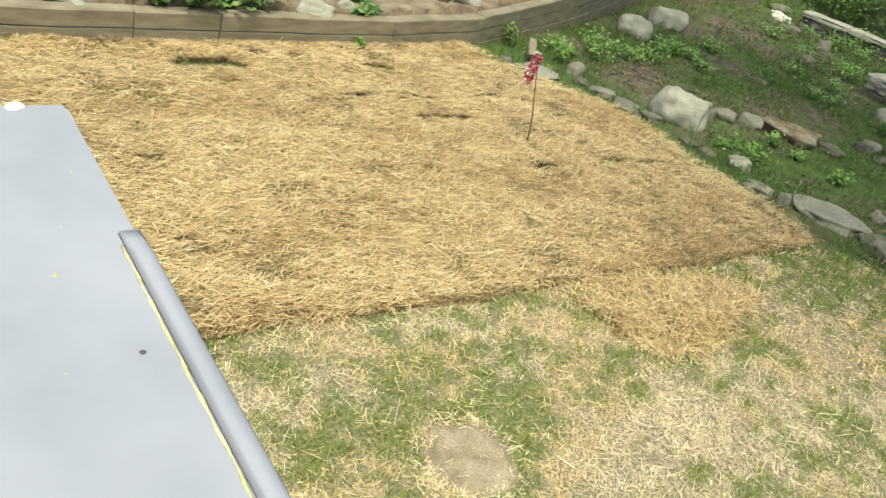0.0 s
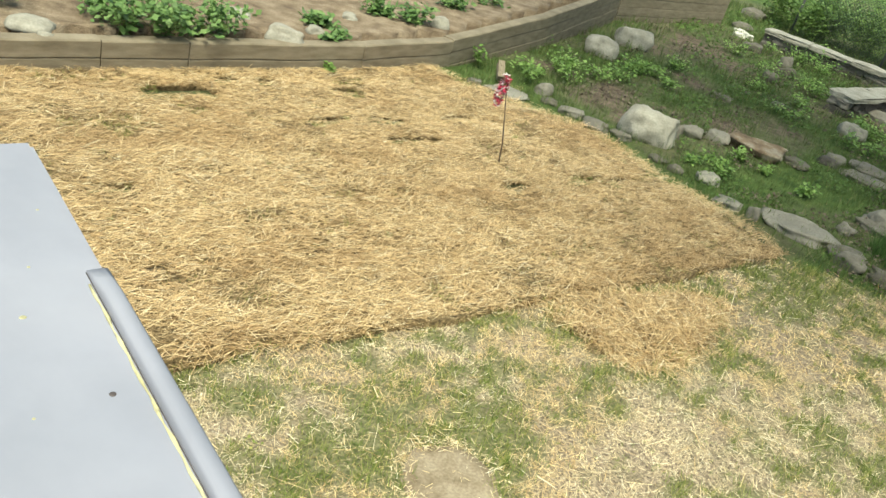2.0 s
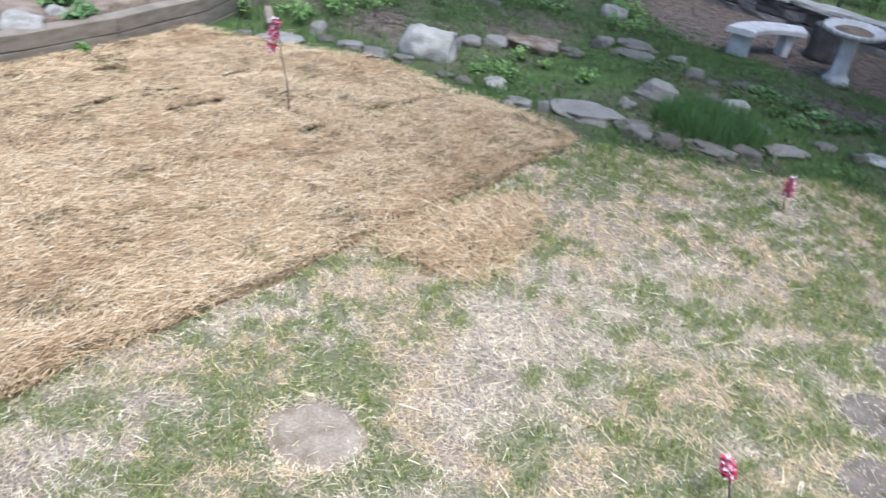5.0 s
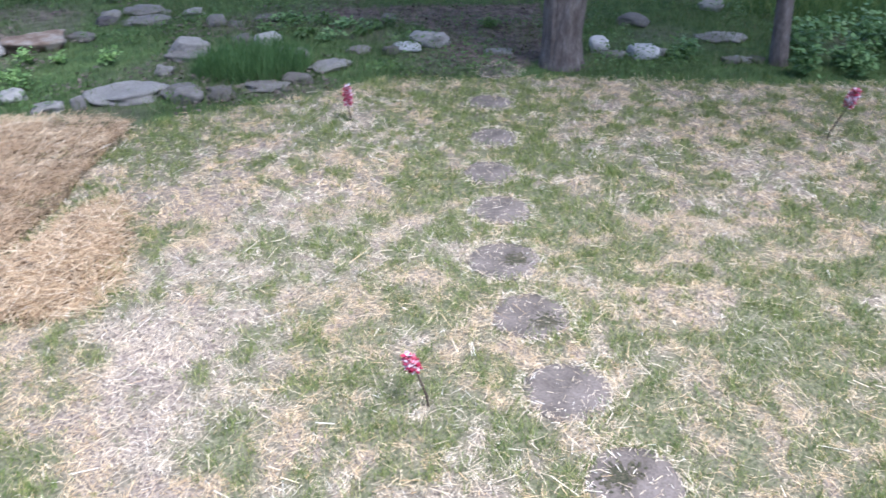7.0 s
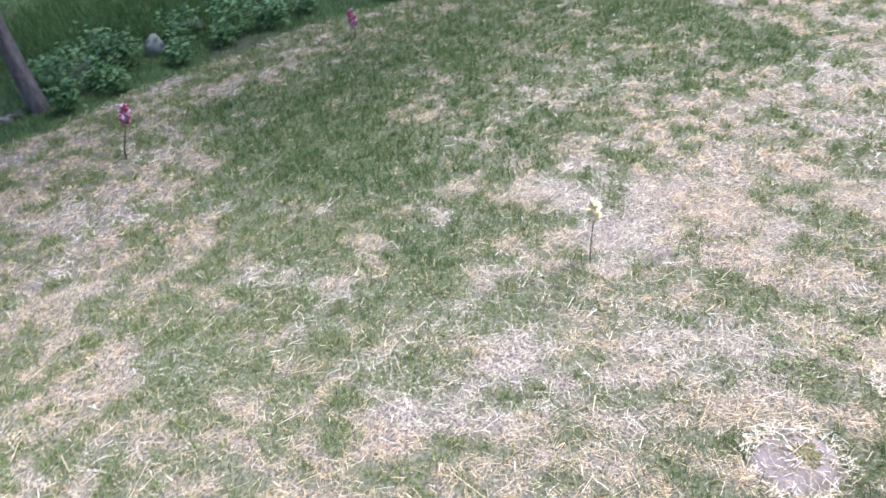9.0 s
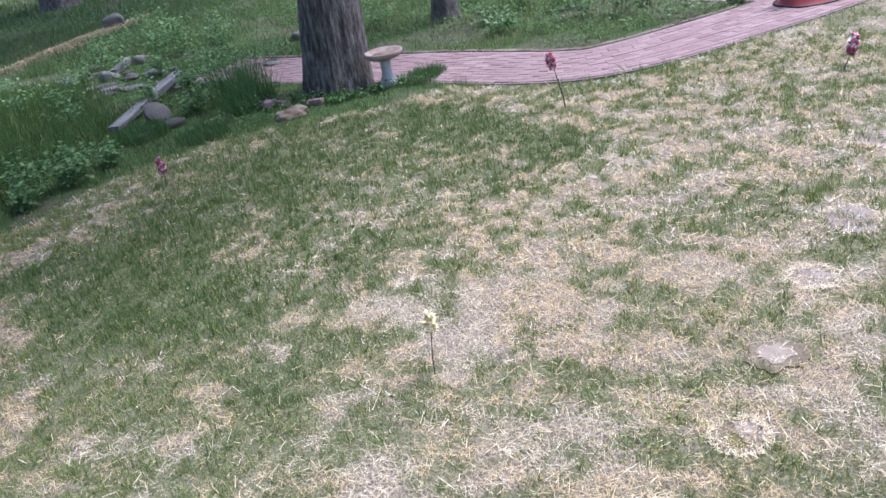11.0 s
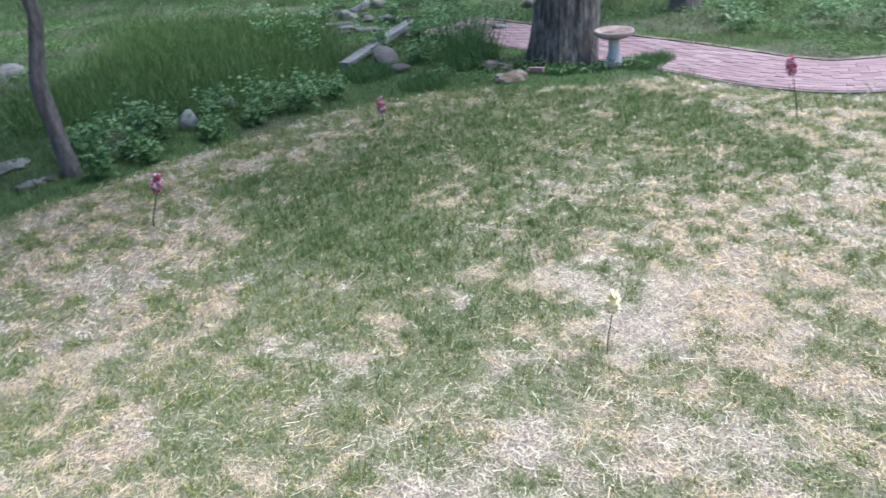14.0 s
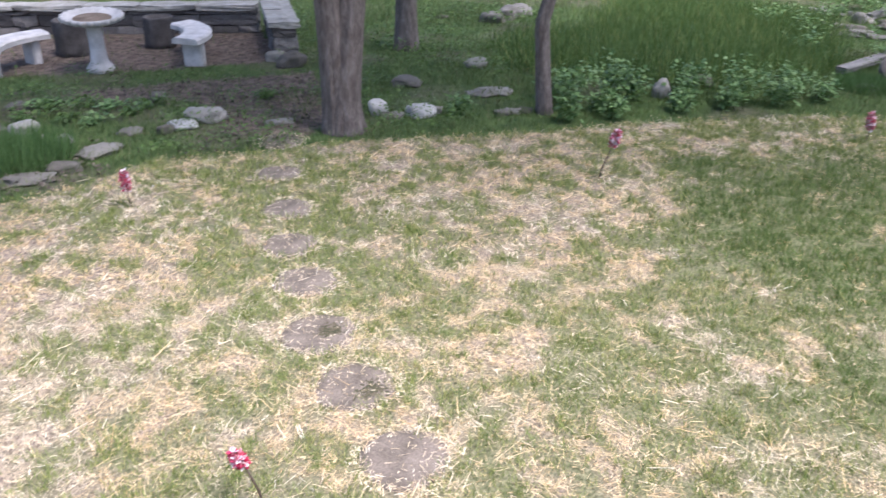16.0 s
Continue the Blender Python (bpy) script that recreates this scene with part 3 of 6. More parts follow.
def greenness(x, y):
    """0 where the lawn is dead and strewn with straw, 1 where it is green."""
    x, y = np.asarray(x, float), np.asarray(y, float)
    g = 0.56 + 0.2 * (smooth_noise(x, y, 0.4, 11) - 0.5) + 1.0 * (smooth_noise(x, y, 0.14, 12) - 0.5) + 1.15 * (smooth_noise(x, y, 0.075, 15) - 0.5)
    return np.clip(g + looked_up(GREEN_MAP, x, y), 0, 0.86 + 0.14 * looked_up(LUSH_FIELD, x, y))


def goldness(x, y):
    """High where the straw is fresh and orange, low where it is bleached."""
    n = len(x)
    return smooth_noise(x, y, 0.33, 81) + 0.4 * smooth_noise(x, y, 0.12, 82) + rng.normal(0, 0.12, n) + 0.38 * looked_up(TAN_FIELD, x, y) - 0.35 * looked_up(BLEACHED_FIELD, x, y) + 0.08 * looked_up(LUSH_FIELD, x, y) + 0.1 * np.clip((np.hypot(x, y) - 4.5) / 2, 0, 1) + 0.12 * np.exp(-((x - 2.2) ** 2 + (y - 1.7) ** 2) / 0.9)


# ---- ground: one sheet ----
def axis(lo, hi, step):
    fine = np.arange(lo, hi, step)
    out = [hi + 0.3 * 1.35 ** k for k in range(22)]
    return np.array(sorted([lo - 0.3 * 1.35 ** k for k in range(22)]) + list(fine) + out)


def build_ground():
    xs, ys = axis(-7, 18, 0.08), axis(-11, 17, 0.08)
    X, Y = np.meshgrid(xs, ys, indexing="ij")
    Z = height(X, Y)
    nx, ny = X.shape
    me = bpy.data.meshes.new("ground")
    idx = np.arange(nx * ny).reshape(nx, ny)
    f = np.stack([idx[:-1, :-1], idx[1:, :-1], idx[1:, 1:], idx[:-1, 1:]], -1).reshape(-1, 4)
    me.vertices.add(nx * ny)
    me.vertices.foreach_set("co", np.stack([X, Y, Z], -1).reshape(-1).astype(np.float32))
    me.loops.add(f.size)
    me.loops.foreach_set("vertex_index", f.reshape(-1).astype(np.int32))
    me.polygons.add(len(f))
    me.polygons.foreach_set("loop_start", np.arange(0, f.size, 4, dtype=np.int32))
    me.update(calc_edges=True)
    me.polygons.foreach_set("use_smooth", [True] * len(f))
    lawn = inside(LAWN, X, Y)
    soil = inside(SEATING, X, Y) | inside(EARTH, X + 0.3 * (smooth_noise(X, Y, 0.3, 25) - 0.5), Y)
    kind = np.zeros((nx, ny, 4), np.float32)
    kind[..., 0] = np.where(lawn, 1 - greenness(X, Y), 0.0)  # dead thatch
    kind[..., 1] = np.where(lawn, 0.0, 1.0)  # meadow
    kind[..., 2] = np.where(soil, 1.0, np.where(~lawn, 0.5 * np.clip((smooth_noise(X, Y, 0.8, 21) - 0.55) * 4, 0, 1), 0.0))  # bare soil
    kind[..., 2] = np.maximum(kind[..., 2], np.where(lawn, 0.0, bareness(X, Y)))
    kind[..., 3] = 1
    at = me.color_attributes.new("kind", "FLOAT_COLOR", "POINT")
    at.data.foreach_set("color", kind.reshape(-1))
    m = bpy.data.materials.new("yard_ground")
    m.use_nodes = True
    nt = m.node_tree
    b = nt.nodes["Principled BSDF"]
    link, node = nt.links.new, nt.nodes.new
    va = node("ShaderNodeVertexColor")
    va.layer_name = "kind"
    sp = node("ShaderNodeSeparateColor")
    link(va.outputs[0], sp.inputs[0])
    co = node("ShaderNodeTexCoord")

    def noisy(scale, lo, hi, detail=8):
        n = node("ShaderNodeTexNoise")
        n.inputs["Scale"].default_value, n.inputs["Detail"].default_value = scale, detail
        link(co.outputs["Object"], n.inputs["Vector"])
        r = node("ShaderNodeValToRGB")
        r.color_ramp.elements[0].color, r.color_ramp.elements[1].color = (*lo, 1), (*hi, 1)
        r.color_ramp.elements[0].position, r.color_ramp.elements[1].position = 0.35, 0.65
        link(n.outputs[0], r.inputs[0])
        return n.outputs[0], r.outputs[0]

    def blend(fac, a, c):
        x = node("ShaderNodeMixRGB")
        link(fac, x.inputs[0])
        link(a, x.inputs[1])
        link(c, x.inputs[2])
        return x.outputs[0]

    n1, green = noisy(40, (0.08, 0.095, 0.04), (0.24, 0.24, 0.13))
    n2, thatch = noisy(70, (0.15, 0.12, 0.1), (0.46, 0.37, 0.28))
    _, soil_c = noisy(9, (0.095, 0.072, 0.06), (0.2, 0.157, 0.128))
    _, meadow = noisy(5, (0.05, 0.085, 0.03), (0.10, 0.15, 0.05))
    c = blend(sp.outputs[0], green, thatch)
    c = blend(sp.outputs[1], c, meadow)
    c = blend(sp.outputs[2], c, soil_c)
    link(c, b.inputs["Base Color"])
    b.inputs["Roughness"].default_value = 1.0
    b.inputs["Specular IOR Level"].default_value = 0.1
    bp = node("ShaderNodeBump")
    bp.inputs["Strength"].default_value, bp.inputs["Distance"].default_value = 0.9, 0.03
    link(n2, bp.inputs["Height"])
    link(bp.outputs[0], b.inputs["Normal"])
    me.materials.append(m)
    return tagged(new("ground", me), "patchy back yard ground of thin grass, dead thatch and soil", "ground", kind="structure")


build_ground()


# ---- timber retaining wall and raised bed ----
def beam(a, b, z0, z1, depth, jitter=0.0):
    """A squared timber from a to b, its front face on the line, with worn edges."""
    bm = bmesh.new()
    (ax, ay), (bx, by) = a, b
    length = math.hypot(bx - ax, by - ay)
    n = max(2, int(length / 0.25))
    dx, dy = (bx - ax) / length, (by - ay) / length
    nx, ny = -dy, dx
    c = 0.012
    prof = [(0, z0), (0, z1 - c), (c, z1), (depth - c, z1), (depth, z1 - c), (depth, z0)]
    rings = []
    for i in range(n + 1):
        s = length * i / n
        w = 0.004 * math.sin(7 * s + ax * 5)
        rings.append([bm.verts.new((ax + dx * s + nx * (p + w), ay + dy * s + ny * (p + w), z + 0.004 * math.sin(5 * s + z0 * 40) + jitter * i / n)) for p, z in prof])
    for r, q in zip(rings, rings[1:]):
        for i in range(len(prof)):
            j = (i + 1) % len(prof)
            bm.faces.new((r[i], q[i], q[j], r[j]))
    bm.faces.new(rings[0])
    bm.faces.new(list(reversed(rings[-1])))
    return bm


def timber_wall(name, pts, tops, label):
    wall = empty(name, pose(0, 0, 0), label, "retaining wall", kind="structure")
    for (a, b, ta, tb) in zip(pts, pts[1:], tops, tops[1:]):
        length = math.hypot(b[0] - a[0], b[1] - a[1])
        gx, gy = (b[0] - a[0]) / length * 0.004, (b[1] - a[1]) / length * 0.004
        a2, b2 = (a[0] + gx, a[1] + gy), (b[0] - gx, b[1] - gy)
        z = ta
        k = 0
        while z > -0.12:
            inset = 0.006 * (k % 2)
            part("beam", beam((a2[0] - gy * inset * 100, a2[1] + gx * inset * 100), (b2[0] - gy * inset * 100, b2[1] + gx * inset * 100), z - 0.137, z, 0.14, tb - ta), TIMBER, wall)
            z -= 0.143
            k += 1
    return wall


timber_wall("timber_retaining_wall", [(-6.0, 2.2), (-4.4, 4.45), (-3.27, 5.71), (-2.8, 6.24), (-1.65, 7.55), (-0.95, 8.62)], [0.28, 0.28, 0.28, 0.28, 0.29, 0.3], "low retaining wall of weathered brown landscape timbers beside the straw")
timber_wall("timber_retaining_wall", [(-0.95, 8.62), (-0.04, 10.7), (0.94, 13.7)], [0.31, 0.42, 0.52], "taller stretch of stacked brown timbers climbing the slope")
timber_wall("timber_retaining_wall", [(0.96, 13.86), (3.07, 16.47)], [0.52, 0.52], "short return of stacked weathered timbers at the slope")


def build_bed():
    bm = bmesh.new()
    x0, y0, x1, y1, st = -12, 2.5, 3.2, 20, 0.14
    xs, ys = np.arange(x0, x1, st), np.arange(y0, y1, st)
    X, Y = np.meshgrid(xs, ys, indexing="ij")
    ok = inside([(p[0] - 0.10, p[1] + 0.06) for p in BED], X, Y)
    Z = 0.23 + 0.06 * smooth_noise(X, Y, 0.5, 31) + 0.03 * smooth_noise(X, Y, 0.17, 32) + np.clip((Y - 8.5) / 5, 0, 1) * 0.26
    vs = {}
    for i in range(len(xs)):
        for j in range(len(ys)):
            if ok[i, j]:
                vs[i, j] = bm.verts.new((X[i, j], Y[i, j], Z[i, j]))
    for (i, j), v in list(vs.items()):
        q = [(i, j), (i + 1, j), (i + 1, j + 1), (i, j + 1)]
        if all(k in vs for k in q):
            bm.faces.new([vs[k] for k in q])
    edge = [e for e in bm.edges if e.is_boundary]
    ext = bmesh.ops.extrude_edge_only(bm, edges=edge)["geom"]
    for v in ext:
        if isinstance(v, bmesh.types.BMVert):
            v.co.z = -0.1
    return tagged(part("raised_bed", bm, SOIL, smooth=True), "raised planting bed of bare brown soil behind timbers", "soil", kind="structure")


build_bed()


# ---- straw mats ----
MAT_V, MAT_END = [2.83, 3.25, 3.69, 4.18, 4.74, 5.3, 5.7, 6.2, 6.95], [6.04, 6.12, 6.11, 5.97, 6.06, 5.98, 5.68, 5.27, 4.95]
MAT_EDGES = [(2.83, 4.2), (4.2, 5.43), (5.43, 6.24), (6.24, 6.78)]
GAPS = [(0, 4.19, 4.02, 4.38, 0.05), (0, 4.19, 4.8, 5.12, 0.04), (0, 4.18, 5.2, 5.5, 0.04), (0, 5.41, 2.95, 3.4, 0.05), (0, 5.43, 3.6, 4.0, 0.035), (0, 5.44, 4.3, 4.75, 0.04), (0, 5.03, 3.5, 4.1, 0.045), (0, 5.93, 1.8, 2.45, 0.085), (0, 6.2, 2.48, 2.72, 0.07), (0, 6.21, 2.84, 3.04, 0.06), (0, 5.98, 3.52, 3.8, 0.07), (0, 4.5, 1.1, 1.4, 0.03), (0, 3.6, 1.12, 1.34, 0.035), (0, 3.67, 2.18, 2.38, 0.03)]


def mat_right(v):
    return float(np.interp(v, MAT_V, MAT_END))


def in_gap(u, v):
    g = np.zeros(len(u), bool)
    for _, gv, u0, u1, w in GAPS:
        taper = np.clip(np.minimum(u - u0, u1 - u) * 12, 0, 1)
        g |= (np.abs(v - gv + 0.03 * np.sin(5 * u)) < w * taper) & (u > u0) & (u < u1)
    return g


def mat_top(u, v):
    return 0.03 + 0.028 * smooth_noise(u, v, 0.28, 41) + 0.02 * smooth_noise(u, v, 0.1, 42)


def straw_mat(v0, v1):
    thing = empty("straw_mat", pose(0, 0, 0), "golden straw erosion mat strip laid flat over the garden bed", "straw mat", "straw mat strips")
    bm = bmesh.new()
    us, ns = np.arange(-1.5, 6.6, 0.07), max(6, int((v1 - v0) / 0.07))
    vs = np.linspace(v0 + 0.012, v1 - 0.012, ns + 1)
    grid = {}
    for i, u in enumerate(us):
        for j, v in enumerate(vs):
            lim = mat_right(v) - 0.06 + 0.08 * (float(smooth_noise(u, v, 0.2, 43)) - 0.5)
            wob = 0.03 * math.sin(3.1 * u + v0) + 0.015 * math.sin(9 * u) if j in (0, ns) else 0
            if u < lim and v < np.interp(u, [0.0, 1.66, 2.36, 4.1, 5.36], [6.3, 6.35, 6.4, 6.53, 6.8]) + 0.03 and not in_gap(np.array([u]), np.array([v]))[0]:
                x, y = uv(u, v + wob)
                edge = (1.1 if v0 < 3 and j == 0 else 0.55) if j in (0, ns) else 1.0
                grid[i, j] = bm.verts.new((x, y, edge * float(mat_top(u, v)) + float(height(x, y))))
    for (i, j) in list(grid):
        q = [(i, j), (i + 1, j), (i + 1, j + 1), (i, j + 1)]
        if all(k in grid for k in q):
            bm.faces.new([grid[k] for k in q])
    ext = bmesh.ops.extrude_edge_only(bm, edges=[e for e in bm.edges if e.is_boundary])["geom"]
    for g in ext:
        if isinstance(g, bmesh.types.BMVert):
            g.co.z = -0.02
    part("mat_base", bm, MAT_BASE, thing, "matted brown straw backing, darkened for shade in its crevices", smooth=True)
    n = int((v1 - v0) * 7.6 * 10500)
    u, v = rng.uniform(-1.5, 6.5, n), rng.uniform(v0, v1, n)
    lim = np.interp(v, MAT_V, MAT_END)
    wall_v = np.interp(u, [0.0, 1.66, 2.36, 4.1, 5.36], [6.3, 6.35, 6.4, 6.53, 6.8])
    keep = (v < wall_v) & (u < lim + rng.normal(0, 0.05, n)) & ~in_gap(u, v) & (smooth_noise(u, v, 0.2, 44) * 0.7 + 0.3 * smooth_noise(u, v, 0.07, 45) + 0.25 * (smooth_noise(u, v * 1.6, 0.05, 48) - 0.5) + rng.normal(0, 0.14, n) > 0.275 + 0.06 * np.clip(2.2 - u, 0, 1.5))
    u, v = u[keep], v[keep]
    x, y = U[0] * u + V[0] * v, U[1] * u + V[1] * v
    z = mat_top(u, v) + height(x, y) + rng.uniform(-0.004, 0.022, len(u))
    p = np.stack([x, y, z], 1)
    length = rng.gamma(2.6, 0.022, len(u)) + 0.02
    q = straw_quads(p, length, rng.uniform(0.0013, 0.0034, len(u)), math.atan2(U[1], U[0]), 0.7, 0.18)
    tone = smooth_noise(u * 0.6, v * 1.6, 0.5, 46) + 0.45 * smooth_noise(u, v, 0.14, 47) + rng.normal(0, 0.16, len(u)) + 0.25 * np.clip((3.15 - v) / 0.3, 0, 1)
    for mask, material, label in ((tone < 1.0, STRAW_GOLD, "loose golden straw stalks"), (tone >= 1.0, STRAW_BROWN, "loose darker brown straw stalks")):
        ob = new("straw", quads("straw", q[mask], material))
        ob.parent = thing
        tagged(ob, label, kind="stuff")
    # stalks fraying over the front edge
    m = 1500 if v0 < 3 else 900
    u, v = rng.uniform(-1.5, 5.95, m), v0 + np.abs(rng.normal(0, 0.025, m)) - 0.015
    keep = ~in_gap(u, v) & (v < np.interp(u, [0.0, 1.66, 2.36, 4.1, 5.36], [6.3, 6.35, 6.4, 6.53, 6.8]))
    u, v = u[keep], v[keep]
    x, y = U[0] * u + V[0] * v, U[1] * u + V[1] * v
    p = np.stack([x, y, height(x, y) + rng.uniform(0.03 if v0 < 3 else 0.008, 0.055, len(u))], 1)
    ob = new("frayed_straw", quads("frayed_straw", straw_quads(p, rng.gamma(2.4, 0.02, len(u)) + 0.02, rng.uniform(0.0013, 0.003, len(u)), math.atan2(U[1], U[0]), 0.9, 0.25), STRAW_GOLD))
    ob.parent = thing
    tagged(ob, "frayed straw along the mat edge", kind="stuff")


for v0, v1 in MAT_EDGES:
    straw_mat(v0, v1)


x, y = scatter(26000, -4, 3, 2, 9)
u, v = x * U[0] + y * U[1], x * V[0] + y * V[1]
ok = inside(MATS, x, y) & (smooth_noise(u, v, 0.2, 44) * 0.7 + 0.3 * smooth_noise(u, v, 0.07, 45) < 0.3 + 0.1 * np.clip(2.4 - u, 0, 1.5))
x, y = x[ok].repeat(6), y[ok].repeat(6)
x, y = x + rng.normal(0, 0.012, len(x)), y + rng.normal(0, 0.012, len(x))
q = blade_quads(np.stack([x, y, 0.035 + 0 * x], 1), rng.uniform(0.02, 0.05, len(x)), rng.uniform(0.003, 0.005, len(x)), np.abs(rng.normal(0.8, 0.3, len(x))))
tagged(new("sprouting_grass", quads("sprouting_grass", q, GRASS)), "green grass sprouting through thin spots in the straw", "grass", kind="stuff")


def straw_pile(cx, cy, rx, ry, ang, h, n, name, label):
    thing = empty(name, pose(0, 0, 0), label, "straw")
    bm = bmesh.new()
    bmesh.ops.create_icosphere(bm, subdivisions=4, radius=1)
    ca, sa = math.cos(ang), math.sin(ang)
    for w in bm.verts:
        k = 1 + 0.35 * noise.noise(w.co * 2.3)
        a, b = w.co.x * rx * k * 0.85, w.co.y * ry * k * 0.85
        w.co = Vector((cx + ca * a - sa * b, cy + sa * a + ca * b, max(-0.02, w.co.z * h * 0.7 * k)))
    part("mound", bm, MAT_BASE, thing, smooth=True)
    r, a = np.sqrt(rng.random(n)), rng.uniform(0, 2 * np.pi, n)
    r = r * (1 + 0.25 * np.sin(3 * a + cx))
    x, y = rx * r * np.cos(a), ry * r * np.sin(a)
    z = h * np.clip(1 - r ** 2, 0, 1) + rng.uniform(0.0, 0.03, n)
    p = np.stack([cx + ca * x - sa * y, cy + sa * x + ca * y, z], 1)
    q = straw_quads(p, rng.gamma(3, 0.042, n) + 0.03, rng.uniform(0.0018, 0.004, n), tilt=0.28)
    dark = np.arange(n) % 4 == 0
    for mask, material, text in ((~dark, STRAW_GOLD, "loose golden straw stalks"), (dark, STRAW_BROWN, "loose darker brown straw stalks")):
        ob = new("straw", quads("straw", q[mask], material))
        ob.parent = thing
        tagged(ob, text, kind="stuff")


straw_pile(1.12, 4.55, 0.70, 0.36, 0.74, 0.05, 4600, "straw_pile", "loose heap of golden straw beside the mat edge")


# ---- lawn: grass, straw ----
def off_steps(x, y, k=0.95):
    ok = np.ones(len(x), bool)
    for sx, sy, r in STEPS:
        ok &= np.hypot(x - sx, y - sy) > r * k
    return ok


def lawn_points(n, near, far):
    x, y = scatter(n, -2.5, 10.2, -8, 7)
    r = np.hypot(x, y)
    wet = np.hypot(x - PUDDLE[0], y - PUDDLE[1]) < PUDDLE[2] * (0.85 + 0.15 * np.sin(3 * x + 40 * y))
    hidden = (x < 0.6) & (y < 1.2) | (y < -6.8) | (x < -1.6)
    ok = inside(LAWN, x + rng.normal(0, 0.07, n), y + rng.normal(0, 0.07, n)) & ~inside(MATS, x, y) & (~hidden | (rng.random(n) < 0.3)) & (r >= near) & (r < far) & off_path(x, y, 0.66) & ~(wet & (rng.random(n) < 0.97))
    return x[ok], y[ok]


def lawn_tufts(count, near, far, width, name, dead):
    """Tufts of a dozen short blades each: green ones thick where the lawn is green, dead flattened ones where it is pale."""
    x, y = lawn_points(count, near, far)
    g = greenness(x, y)
    chance = np.clip((0.9 - g) * 1.6, 0.07, 0.85) if dead else np.clip((g - 0.26) * 2.1, 0.13, 1)
    ok = (rng.random(len(x)) < chance) & (off_steps(x, y, 0.92) | (off_steps(x, y, 0.8) & (rng.random(len(x)) < 0.25)) | ((y < -1.5) & (rng.random(len(x)) < 0.7)))
    x, y, g = x[ok], y[ok], g[ok]
    k = 11
    size = rng.uniform(0.6, 1.35, len(x)) * (0.85 if dead else 0.45 + 0.85 * g)
    x, y, size = np.repeat(x, k), np.repeat(y, k), np.repeat(size, k)
    n = len(x)
    x, y = x + rng.normal(0, 0.016, n) * size, y + rng.normal(0, 0.016, n) * size
    p = np.stack([x, y, height(x, y) - 0.003], 1)
    lean = np.abs(rng.normal(1.15, 0.25, n)) if dead else np.abs(rng.normal(0.6, 0.35, n))
    q = blade_quads(p, rng.uniform(0.025, 0.065, n) * size, rng.uniform(0.6, 1.3, n) * width, lean)
    if dead:
        gold = goldness(x, y) > 0.7
        tagged(new("tan_grass", quads("tan_grass", q[gold], STRAW_ORANGE)), "orange-tan dead grass lying flat in the thin lawn", "dead grass", kind="stuff")
        return tagged(new(name, quads(name, q[~gold], STRAW)), "pale dead grass lying flat in the thin lawn", "dead grass", kind="stuff")
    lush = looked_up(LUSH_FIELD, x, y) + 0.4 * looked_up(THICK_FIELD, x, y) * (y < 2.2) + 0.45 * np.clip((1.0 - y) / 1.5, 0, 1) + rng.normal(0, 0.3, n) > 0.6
    tagged(new("lush_grass", quads("lush_grass", q[lush], LUSH)), "deep green lawn grass in thick patches, shade among blades partly in its colour", "grass", kind="stuff")
    return tagged(new(name, quads(name, q[~lush], GRASS)), "thin green lawn grass growing through scattered straw", "grass", kind="stuff")


def lawn_straw(count, near, far, width, name):
    x, y = lawn_points(count, near, far)
    g = greenness(x, y)
    ok = (rng.random(len(x)) < np.clip((0.94 - g) * 1.5, 0.22 - 0.17 * np.minimum(looked_up(LUSH_FIELD, x, y) + 0.4 * looked_up(THICK_FIELD, x, y), 1), 0.92)) & (off_steps(x, y, 0.97) | (off_steps(x, y, 0.8) & (rng.random(len(x)) < 0.3)) | (rng.random(len(x)) < np.where(y < -1.5, 0.75, np.where(y < 0, 0.35, np.where(x > 3.2, 0.2, 0.08)))))
    x, y = x[ok], y[ok]
    n = len(x)
    p = np.stack([x, y, height(x, y) + rng.uniform(0.003, 0.028, n)], 1)
    q = straw_quads(p, rng.gamma(1.4, 0.02, n) + 0.01, rng.uniform(0.4, 1.2, n) * width, tilt=0.25)
    patch = goldness(x, y)
    for sx, sy, sr in STEPS:
        patch += 0.22 * np.exp(-((np.hypot(x - sx, y - sy) - sr * 1.25) / 0.12) ** 2)
    gold = patch > 0.62
    drab = ~gold & (smooth_noise(x, y, 0.09, 83) + 0.5 * smooth_noise(x, y, 0.04, 84) + rng.normal(0, 0.1, n) > 1.08)
    tagged(new("drab_straw", quads("drab_straw", q[drab], THATCH)), "grey-brown weathered straw bits lying on the soil", "straw", kind="stuff")
    gold, q = gold[~drab], q[~drab]
    tagged(new("orange_straw", quads("orange_straw", q[gold], STRAW_ORANGE)), "orange-gold straw bits strewn in patches over the lawn", "straw", kind="stuff")
    return tagged(new(name, quads(name, q[~gold], STRAW)), "pale straw and dead grass scattered over the lawn", "straw", kind="stuff")


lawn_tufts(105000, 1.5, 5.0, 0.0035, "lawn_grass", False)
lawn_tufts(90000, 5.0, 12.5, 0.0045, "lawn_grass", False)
lawn_tufts(105000, 1.5, 5.0, 0.0026, "dead_grass", True)
lawn_tufts(58000, 5.0, 12.5, 0.005, "dead_grass", True)
lawn_straw(760000, 1.5, 5.0, 0.0017, "lawn_straw")
lawn_straw(300000, 5.0, 12.5, 0.0034, "lawn_straw")
